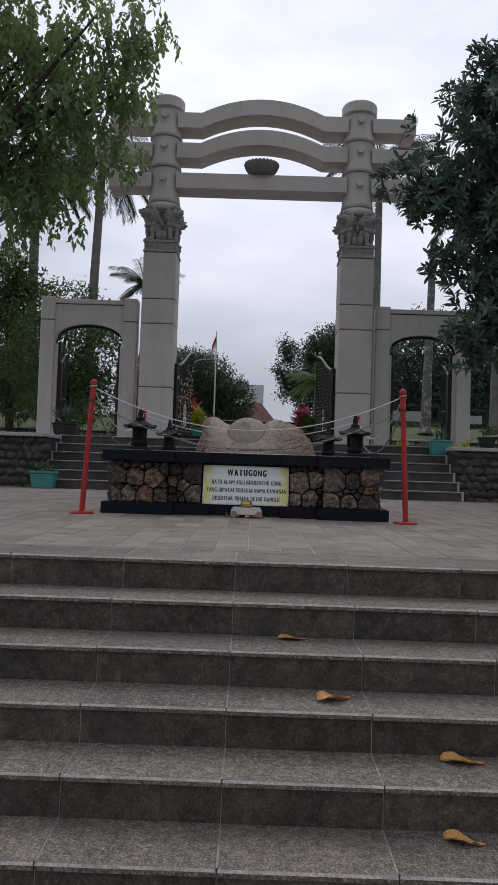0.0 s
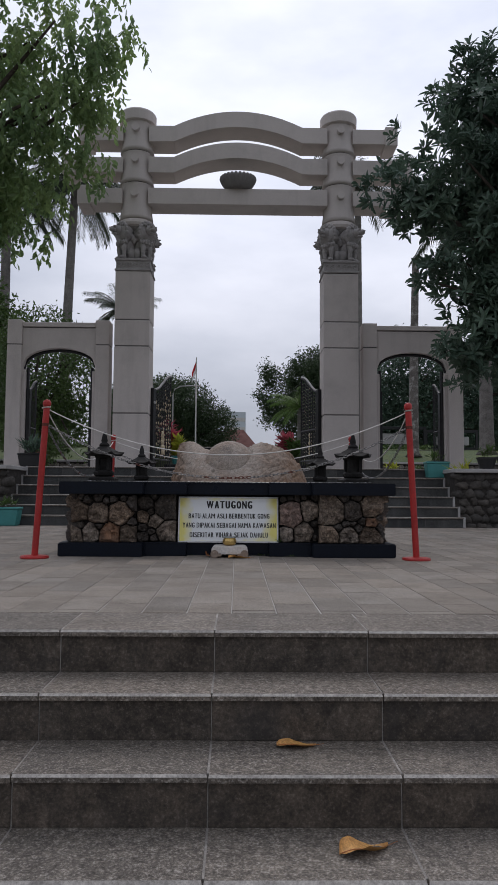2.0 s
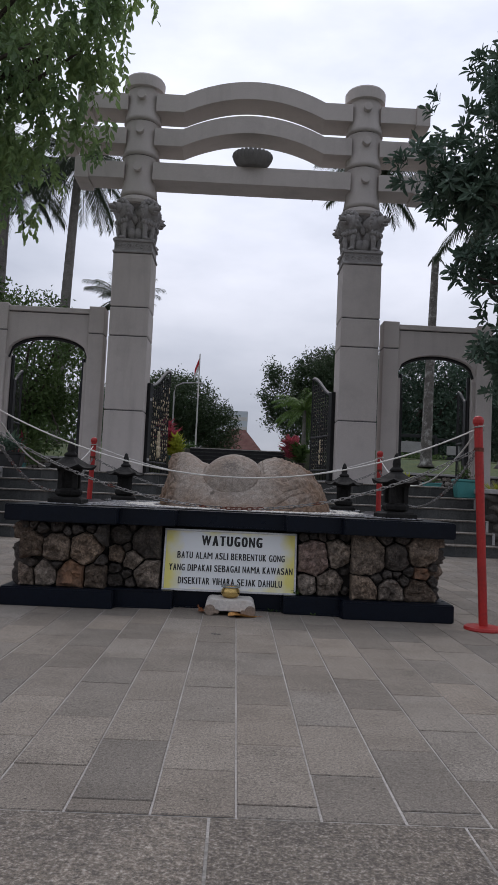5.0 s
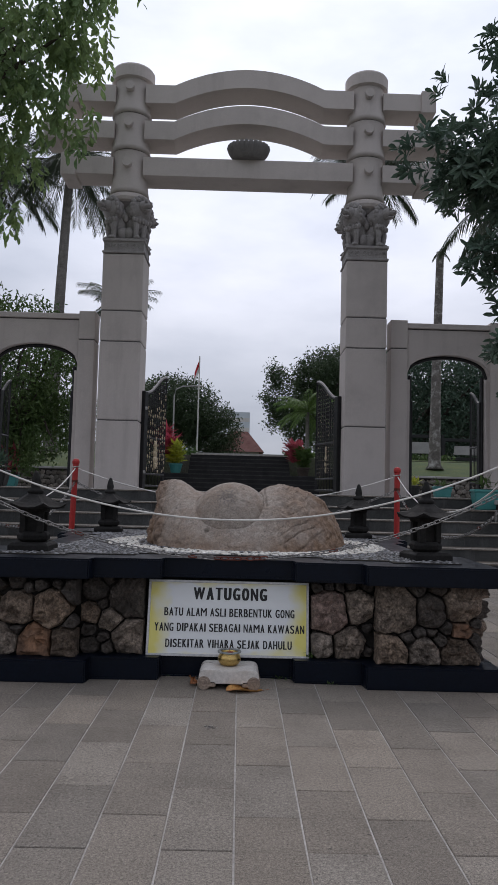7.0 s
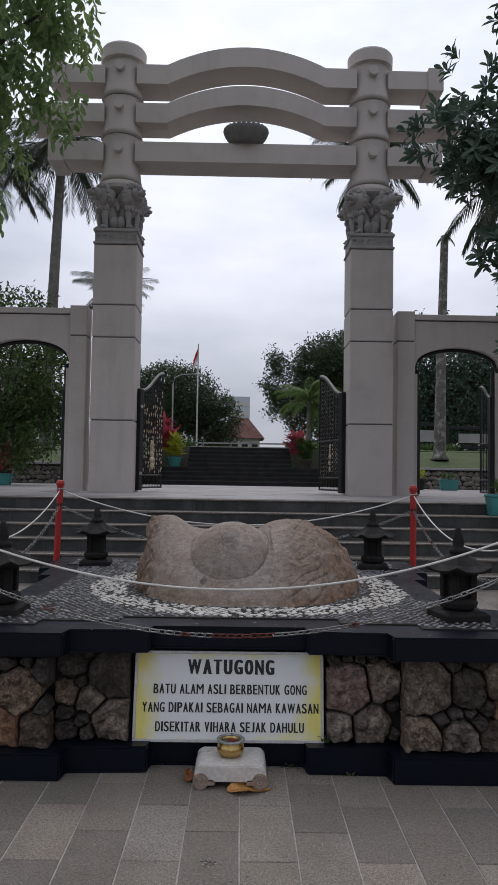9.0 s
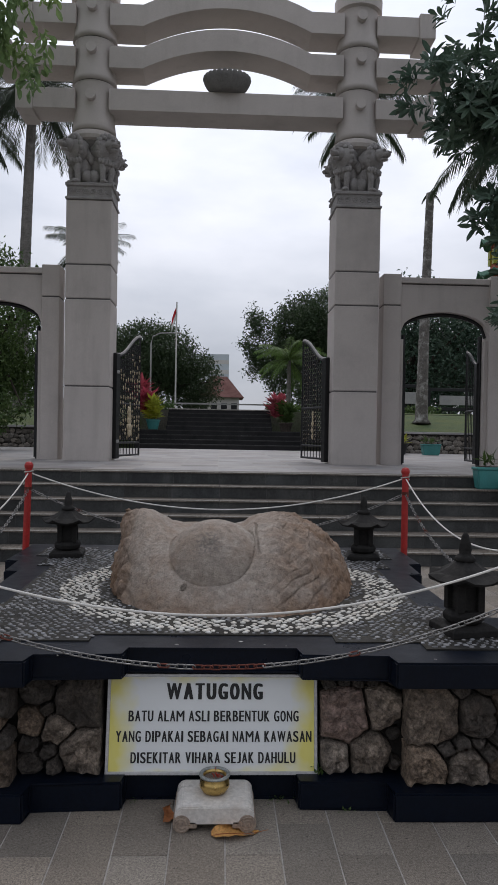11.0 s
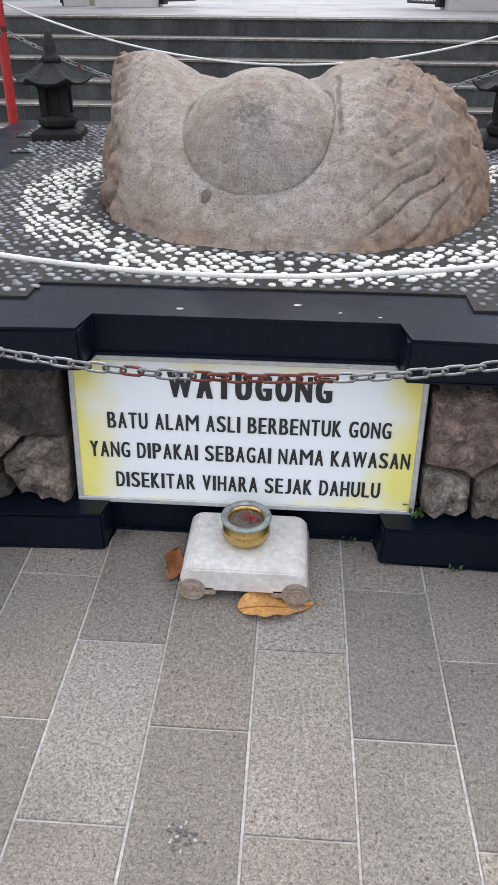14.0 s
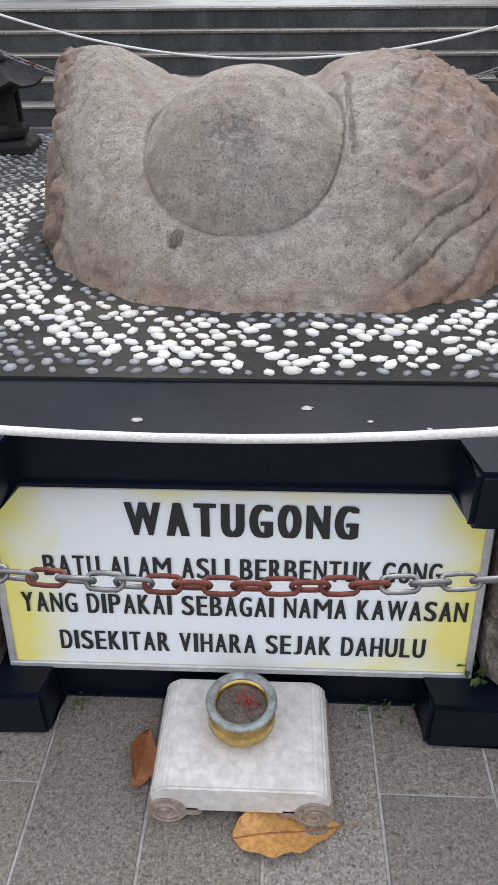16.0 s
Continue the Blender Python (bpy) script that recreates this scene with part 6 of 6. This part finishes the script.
potted((-3.62, 12.85, 0.0), 0.46, 0.3, TEAL, LEAF_C, 40, 0.06, 0.16, "turquoise plastic planter with small green plants on the plaza", seed=31)
potted((3.72, LAND_Y - 0.14, LAND_Z - BACK_RISE), 0.44, 0.3, TEAL, LEAF_C, 26, 0.1, 0.2, "turquoise plastic planter with a sparse plant on a step", seed=32)
potted((4.1, LAND_Y - 0.42, LAND_Z - 2 * BACK_RISE), 0.34, 0.2, BLACK_POT, LEAF_YELLOW, 46, 0.05, 0.34, "dark pot with arching yellow-green leaves on a step", False, 33, 0.12)
potted((-3.72, LAND_Y + 0.15, LAND_Z), 0.5, 0.24, BLACK_POT, LEAF_B, 60, 0.15, 0.3, "black planter with broad dark leaves on the landing", seed=34)
potted((4.55, 14.0, 0.99), 0.36, 0.22, BLACK_POT, LEAF_C, 40, 0.12, 0.2, "black pot with a small plant on the ledge", False, 35)
potted((4.95, 14.05, 0.99), 0.42, 0.24, BLACK_POT, LEAF_C, 50, 0.18, 0.24, "black pot with a leafy plant on the ledge", False, 36)
potted((5.6, 14.05, 0.99), 0.42, 0.26, BLACK_POT, LEAF_B, 50, 0.15, 0.24, "black pot with a dark plant on the ledge", False, 37)
potted((6.1, 25.0, LAND_Z), 0.55, 0.32, TEAL, LEAF_C, 20, 0.1, 0.3, "turquoise planter near the garden wall", seed=38)
potted((5.3, 25.4, LAND_Z), 0.5, 0.32, BLACK_POT, LEAF_YELLOW, 50, 0.1, 0.3, "black pot with yellowish leaves near the garden wall", False, 39)
potted((-6.2, 23.0, LAND_Z), 0.55, 0.3, TEAL, LEAF_RED, 60, 0.7, 0.4, "turquoise planter with a reddish shrub", seed=40)
potted((-2.28, 29.35, LAND_Z + 0.62), 0.5, 0.34, TEAL, LEAF_YELLOW, 240, 0.55, 0.42, "turquoise pot with yellow and red leaves beside the far steps", False, 41, 0.42, LEAF_RED)
potted((2.3, 29.35, LAND_Z + 0.62), 0.5, 0.3, BARK_DARK, LEAF_C, 240, 0.5, 0.4, "pot with a bright red leafy shrub beside the far steps", False, 42, 0.4, LEAF_RED)
potted((-2.9, 31.0, TOP_Z - 0.05), 0.6, 0.3, TEAL, LEAF_RED, 120, 0.6, 0.5, "pot with a red leafy shrub above the far steps", False, 43, 0.25)

# hedge at the head of the far steps
hedge = tagged(new("hedge"), "low clipped green hedge above the far steps", "hedge", kind="stuff")
rg = np.random.default_rng(77)
n = 5000
x = rg.uniform(-9, 9, n)
x = x[(abs(x) > 1.9)]
pos = np.stack([x, rg.uniform(33.5, 34.5, len(x)), rg.uniform(2.35, 2.75, len(x))], axis=1)
leaves_mesh("hedge_leaves", pos, rg.normal(size=pos.shape), rg.normal(size=pos.shape), np.full(len(x), 0.16), np.full(len(x), 0.1), LEAF_C, hedge)


# ---- far things ----
def house(at, w, d, wall_h, roof_h, label):
    h = empty("house", at, label, "house")
    bm = bmesh.new()
    box(bm, -w / 2, w / 2, 0, d, 0, wall_h)
    part("wall", bm, WALL_WHITE, h)
    bm = bmesh.new()
    o = 0.5
    e = [bm.verts.new(p) for p in ((-w / 2 - o, -o, wall_h), (w / 2 + o, -o, wall_h), (w / 2 + o, d + o, wall_h), (-w / 2 - o, d + o, wall_h), (-w / 5, d / 2, wall_h + roof_h), (w / 5, d / 2, wall_h + roof_h))]
    for f in ((0, 1, 5, 4), (1, 2, 5), (2, 3, 4, 5), (3, 0, 4), (3, 2, 1, 0)):
        bm.faces.new([e[i] for i in f])
    part("roof", bm, ROOF_TILE, h, "red tiled hip roof")
    for i in range(4):
        bm = bmesh.new()
        x0 = -w / 2 + w * (i + 0.2) / 4
        box(bm, x0, x0 + w * 0.15, -0.04, 0.05, wall_h * 0.35, wall_h * 0.8)
        part("window", bm, DARK_BOARD, h)
    return h


house((-0.1, 80.0, 2.36), 4.2, 5.0, 2.95, 2.4, "small white house with a red tiled hip roof far off")
house((-2.5, 83.0, 2.36), 2.6, 4.0, 3.2, 0.7, "low white house with a shallow red roof far off")
house((-17.5, 44.0, 2.36), 9.0, 6.0, 3.2, 1.8, "low house with a red tiled roof behind the garden")
tower = empty("office_tower", (-0.8, 210, 2.36), "pale grey distant tower block", "building")
bm = bmesh.new()
box(bm, -3.2, 3.2, 0, 6, 0, 21.8)
part("wall", bm, TOWER, tower)
for k in range(7):
    bm = bmesh.new()
    box(bm, -3.1, 3.1, -0.08, 0.02, 2.2 + 2.8 * k, 3.3 + 2.8 * k)
    part("window_band", bm, WALL_WHITE, tower)

pole = empty("flag_pole", (-2.5, 45.0, 2.36), "white flag pole with a hanging red and white flag", "flag pole")
bm = bmesh.new()
tube(bm, [(0, 0, 0), (0, 0, 6.5)], 0.05, 8, 0.035)
part("pole", bm, WALL_WHITE, pole)
for k, m in ((0, FLAG_RED), (1, FLAG_WHITE)):
    bm = bmesh.new()
    g = [[bm.verts.new((-0.02 - 0.26 * u, 0.05 * math.sin(9 * u), 6.3 - 0.36 * (k + v) - 0.75 * u)) for v in (0, 0.5, 1)] for u in [i / 8 for i in range(9)]]
    for a_, b_ in zip(g, g[1:]):
        for i in range(2):
            bm.faces.new((a_[i], b_[i], b_[i + 1], a_[i + 1]))
    part("flag_half", bm, m, pole)

lamp = empty("street_lamp", (-4.1, 47.0, 2.36), "slender grey street lamp with a curved arm", "street lamp")
bm = bmesh.new()
tube(bm, [(0, 0, 0), (0, 0, 4.4), (0.1, 0, 4.8), (0.5, 0, 5.0), (1.4, 0, 5.05)], 0.05, 8, 0.03)
part("post", bm, LEDGE, lamp)
bm = bmesh.new()
box(bm, 1.3, 1.8, -0.1, 0.1, 4.98, 5.08, 0.03)
part("head", bm, LEDGE, lamp)


def board(at, w, h, label):
    b = empty("notice_board", at, label, "notice board")
    bm = bmesh.new()
    for x in (-w / 2, w / 2):
        box(bm, x - 0.06, x + 0.06, -0.06, 0.06, 0, h)
    box(bm, -w / 2, w / 2, -0.04, 0.04, h - 0.15, h, 0.01)
    box(bm, -w / 2, w / 2, -0.04, 0.04, 0.35, 0.5, 0.01)
    part("frame", bm, DARK_BOARD, b)
    bm = bmesh.new()
    box(bm, -w / 2 + 0.5, w / 2 - 0.4, -0.03, 0.03, 0.62, h - 0.35)
    part("panel", bm, LEDGE, b, "pale panel")
    return b


board((7.2, 37.0, 2.42), 4.6, 1.5, "long dark-framed notice board on the lawn")
board((11.0, 37.5, 2.42), 2.6, 1.4, "dark-framed notice board on the lawn")
bm = bmesh.new()
for x in range(-12, 13):
    if abs(x) > 1:
        box(bm, x * 1.5 - 0.04, x * 1.5 + 0.04, 44.0, 44.08, 2.4, 3.2)
box(bm, -18, 18, 44.0, 44.06, 3.1, 3.18)
tagged(part("fence", bm, LEDGE), "pale low fence at the back of the garden", "fence", kind="structure")

pagoda = empty("pagoda", (33.5, 88, 2.36), "tall many-tiered red pagoda with upturned eaves", "pagoda")
for k in range(7):
    z, w = 3.8 * k, 4.4 - 0.3 * k
    bm = bmesh.new()
    lathe(bm, [(w * 0.62, z), (w * 0.6, z + 3.0)], seg=8, turn=math.pi / 8)
    tier = part("tier", bm, PAGODA_RED, pagoda)
    bm = bmesh.new()
    rings = []
    for r_, zz, up in ((w * 1.05, z + 2.75, 0.7), (w * 1.06, z + 2.9, 0.75), (w * 0.8, z + 3.2, 0.15), (w * 0.55, z + 3.8, 0)):
        rings.append([bm.verts.new((r_ * math.cos(2 * math.pi * q / 32), r_ * math.sin(2 * math.pi * q / 32), zz + up * abs(math.cos(4 * 2 * math.pi * q / 32)) ** 6)) for q in range(32)])
    for a_, b_ in zip(rings, rings[1:]):
        for q in range(32):
            bm.faces.new((a_[q], a_[(q + 1) % 32], b_[(q + 1) % 32], b_[q]))
    bm.faces.new(list(reversed(rings[0])))
    part("roof", bm, TRIM_GREEN, tier, "green roof with pale upturned eaves")
    bm = bmesh.new()
    for q in range(8):
        a = math.pi / 4 * q + math.pi / 8
        box(bm, w * 0.58 * math.cos(a) - 0.3, w * 0.58 * math.cos(a) + 0.3, w * 0.58 * math.sin(a) - 0.3, w * 0.58 * math.sin(a) + 0.3, z + 0.6, z + 2.3)
    tagged(part("window", bm, LEAF_YELLOW, tier), kind="stuff")

# far green belt that closes the garden
for sx in (-1, 1):
    for k in range(5):
        bx = sx * (20 + 9 * k)
        garden_tree((bx, 66 + 5 * (k % 2), 2.4), [((bx, 66 + 5 * (k % 2), 6.5), (6, 3, 4.5))], 420, 0.55, 90 + k + 10 * sx, LEAF_FAR, "distant dark green tree at the edge of the grounds", 0.3, -0.5)
for k, bx in enumerate((-9, 9.5, 14)):
    garden_tree((bx, 70, 2.4), [((bx, 70, 5.5), (4.5, 3, 3.4))], 420, 0.5, 120 + k, LEAF_FAR, "distant dark green tree at the edge of the grounds", 0.3, -0.5)
for i, (x, y, h, n, sz) in enumerate(((0.462, 7.6, 0.118, 22, 0.03), (0.275, 7.6, 0.0, 16, 0.022), (0.36, 7.61, 0.0, 14, 0.022), (0.55, 7.515, 0.0, 12, 0.018), (-0.3, 7.6, 0.0, 10, 0.014))):
    w = empty("weed", (x, y, h), "tiny green weed growing beside the black plinth", "weed", "weeds round the plinth")
    shrub(LEAF_YELLOW if i == 9 else LEAF_C, w, n, 0.03 if i == 0 else 0.006, 0.06, sz, 200 + i, 0.5)

# ---- paving: tiles and step slabs, the nearest as pieces ----
TW, TL = 0.2075, 0.425


def slab_mesh(w, l, h, name, m, bev=0.003, edge=None):
    bm = bmesh.new()
    bx = min(bev, 0.0025)
    x, y = w / 2, l / 2
    lo = [bm.verts.new(p) for p in ((-x, -y, -h), (x, -y, -h), (x, y, -h), (-x, y, -h))]
    mid = [bm.verts.new(p) for p in ((-x, -y, -bev), (x, -y, -bev), (x, y, -bev), (-x, y, -bev))]
    hi = [bm.verts.new(p) for p in ((-x + bx, -y + bev, 0), (x - bx, -y + bev, 0), (x - bx, y - bx, 0), (-x + bx, y - bx, 0))]
    for a, b in ((lo, mid), (mid, hi)):
        for i in range(4):
            f = bm.faces.new((a[i], a[(i + 1) % 4], b[(i + 1) % 4], b[i]))
            f.material_index = 1 if edge and i == 0 and a is mid else 0
    bm.faces.new(hi)
    me = bpy.data.meshes.new(name)
    bm.to_mesh(me)
    bm.free()
    me.materials.append(m)
    if edge:
        me.materials.append(edge)
    return me


tile_mesh = slab_mesh(TW - 0.0055, TL - 0.004, 0.03, "tile", TILE, 0.002)
rv, rf = [], []
r = random.Random(3)
BAND = 4.59
for c in range(-48, 49):
    x = 0.058 + TW * (c - 0.5)
    off = 7.0 if c % 2 == 0 else 7.215
    for k in range(-8, 16):
        y0, y1 = off + TL * k, off + TL * (k + 1)
        if y1 < BAND + 0.03 or y0 > 13.05:
            continue
        lift = r.uniform(-0.0012, 0.0012)
        y0c, y1c = max(y0, BAND), min(y1, 13.1)
        if abs(c) <= 10 and y0 >= BAND and y1 < 10.3 and not (abs(x) < 1.1 and y0 > 8.0):
            piece("tile", tile_mesh, plaza, Matrix.Translation((x, (y0 + y1) / 2, lift)) @ Matrix.Rotation(r.uniform(-0.004, 0.004), 4, "Z"))
        else:
            n = len(rv)
            e = 0.003
            rv += [(x + sx * (TW / 2 - e - i), yy + sy * i, lift - d) for i, d in ((0.0, 0.003), (0.003, 0.0)) for sx, yy, sy in ((-1, y0c + e, 1), (1, y0c + e, 1), (1, y1c - e, -1), (-1, y1c - e, -1))]
            rf += [(n + 4, n + 5, n + 6, n + 7)] + [(n + i, n + (i + 1) % 4, n + 4 + (i + 1) % 4, n + 4 + i) for i in range(4)]
tagged(raw("tiles_beyond", rv, rf, TILE_FAR, plaza), kind="stuff")

# border slabs at the head of the steps and the step slabs
SWID = 0.62
border_mesh = slab_mesh(SWID - 0.004, BAND - EDGE_Y - 0.006 + 0.02, 0.024, "edge_slab", TREAD, 0.008, NOSING)
tread_mesh = slab_mesh(SWID - 0.004, TREAD_D + 0.03, 0.024, "tread_slab", TREAD, 0.008, NOSING)
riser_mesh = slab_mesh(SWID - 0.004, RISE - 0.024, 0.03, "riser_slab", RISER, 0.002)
for k, (y, z) in enumerate(front_edges):
    for c in range(-9, 9):
        x = -0.007 + SWID * (c + 0.5)
        d = r.uniform(-0.0015, 0.0015)
        if k == 0:
            piece("edge_slab", border_mesh, flight_front, Matrix.Translation((x, (y - 0.02 + BAND) / 2, d)))
        else:
            piece("tread_slab", tread_mesh, flight_front, Matrix.Translation((x, y + TREAD_D / 2 + 0.0, z + d)))
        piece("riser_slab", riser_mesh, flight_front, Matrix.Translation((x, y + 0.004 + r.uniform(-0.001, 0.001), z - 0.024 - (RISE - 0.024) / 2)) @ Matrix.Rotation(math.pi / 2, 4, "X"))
BW = 0.63
bt_mesh = slab_mesh(BW - 0.005, BACK_TREAD + 0.03, 0.024, "tread_slab", TREAD, 0.006, NOSING)
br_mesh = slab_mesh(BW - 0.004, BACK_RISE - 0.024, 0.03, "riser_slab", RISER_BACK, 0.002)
for k, (y, z) in enumerate(back_edges):
    for c in range(-6, 6):
        x = 0.025 + BW * (c + 0.5)
        piece("tread_slab", bt_mesh, flight_back, Matrix.Translation((x, y + BACK_TREAD / 2, z)))
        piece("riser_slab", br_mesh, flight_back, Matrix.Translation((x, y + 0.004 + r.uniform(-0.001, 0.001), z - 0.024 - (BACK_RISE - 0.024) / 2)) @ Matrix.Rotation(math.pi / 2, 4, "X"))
rv, rf = [], []
for i in range(-16, 16):
    for j in range(0, 22):
        x0, y0 = i * 0.6 + 0.003, LAND_Y + 0.27 + j * 0.6 + 0.003
        n = len(rv)
        rv += [(x0, y0, LAND_Z), (x0 + 0.594, y0, LAND_Z), (x0 + 0.594, y0 + 0.594, LAND_Z), (x0, y0 + 0.594, LAND_Z)]
        rf.append((n, n + 1, n + 2, n + 3))
tagged(raw("landing_tiles", rv, rf, LANDING, landing), kind="stuff")

# pebbles: a white ring round the boulder, grey ones elsewhere
peb = []
for i in range(6):
    bm = bmesh.new()
    blob(bm, (0.0152 + 0.0018 * (i % 3), 0.0112 + 0.0016 * (i % 2), 0.0062), (0, 0, 0), 1, 0.3, 1.3, i * 4.0)
    me = bpy.data.meshes.new("pebble")
    bm.to_mesh(me)
    bm.free()
    peb.append(me)
for me in peb:
    me.materials.append(PEBBLE_WHITE)
geo = [(np.array([v.co[:] for v in me.vertices]), [tuple(p.vertices) for p in me.polygons]) for me in peb]
store = {"white": ([], []), "grey": ([], [])}


def add_pebble(which, x, y, a, k, s):
    vs, fs = store[which]
    g, f = geo[k]
    n = len(vs)
    ca, sa = math.cos(a) * s, math.sin(a) * s
    vs.extend([(x + px * ca - py * sa, y + px * sa + py * ca, SLAB_Z + 0.006 + pz * s) for px, py, pz in g])
    fs.extend([tuple(n + q for q in p) for p in f])


def in_bed(x, y):
    dx, dy = abs(x - PC[0]), abs(y - PC[1])
    lim = lambda t: 1.28 if t > 0.9 else 1.18 if t > 0.53 else 1.08
    return dx < lim(dy) - 0.015 and dy < lim(dx) - 0.015


count = 0
r = random.Random(12)
step = 0.0395
for i in range(-35, 36):
    for j in range(-50, 51):
        x = PC[0] + (i + 0.5 * (j % 2)) * step + r.uniform(-0.006, 0.006)
        y = PC[1] + j * step * 0.72 + r.uniform(-0.006, 0.006)
        if not in_bed(x, y) or rock_height(x, y) > 0.004:
            continue
        d = math.hypot(x - 0.1, y - 8.79) + 0.015 * noise.noise(Vector((x * 5, y * 5, 0)))
        a = math.atan2(y - 8.79, x - 0.1) + math.pi / 2 + r.gauss(0, 0.7)
        k = r.randrange(6)
        if 0.77 < d < 0.98:
            if r.random() < 0.14:
                continue
            s = r.uniform(0.75, 1.3)
            if y < 8.12 and count < 290:
                piece("pebble", peb[k], bed_part, Matrix.Translation((x, y, SLAB_Z + 0.007)) @ Matrix.Rotation(a, 4, "Z") @ Matrix.Scale(s, 4))
                count += 1
            else:
                add_pebble("white", x, y, a, k, s)
        else:
            if r.random() < (0.3 if d < 0.77 else 0.08):
                continue
            add_pebble("grey", x, y, a, k, r.uniform(0.6, 1.1))
tagged(raw("white_pebble_rest", *store["white"], PEBBLE_WHITE_R, bed_part, smooth=True), kind="stuff")
tagged(raw("grey_pebble", *store["grey"], PEBBLE_GREY, bed_part, smooth=True), kind="stuff")

# a spalled patch on one of the tiles
r = random.Random(31)
for i in range(26):
    bm = bmesh.new()
    blob(bm, (r.uniform(0.003, 0.007), r.uniform(0.002, 0.004), 0.0013), (0, 0, 0), 1, 0.5, 2.0, i * 3.0)
    a, d = r.uniform(0, 6.28), 0.028 * r.random() ** 0.6
    ob = part("chip", bm, NOSING if i % 3 == 0 else GROOVE, plaza)
    ob.matrix_basis = Matrix.Translation((-0.05 + d * math.cos(a), 6.78 + d * math.sin(a), 0.0012)) @ Matrix.Rotation(a, 4, "Z")
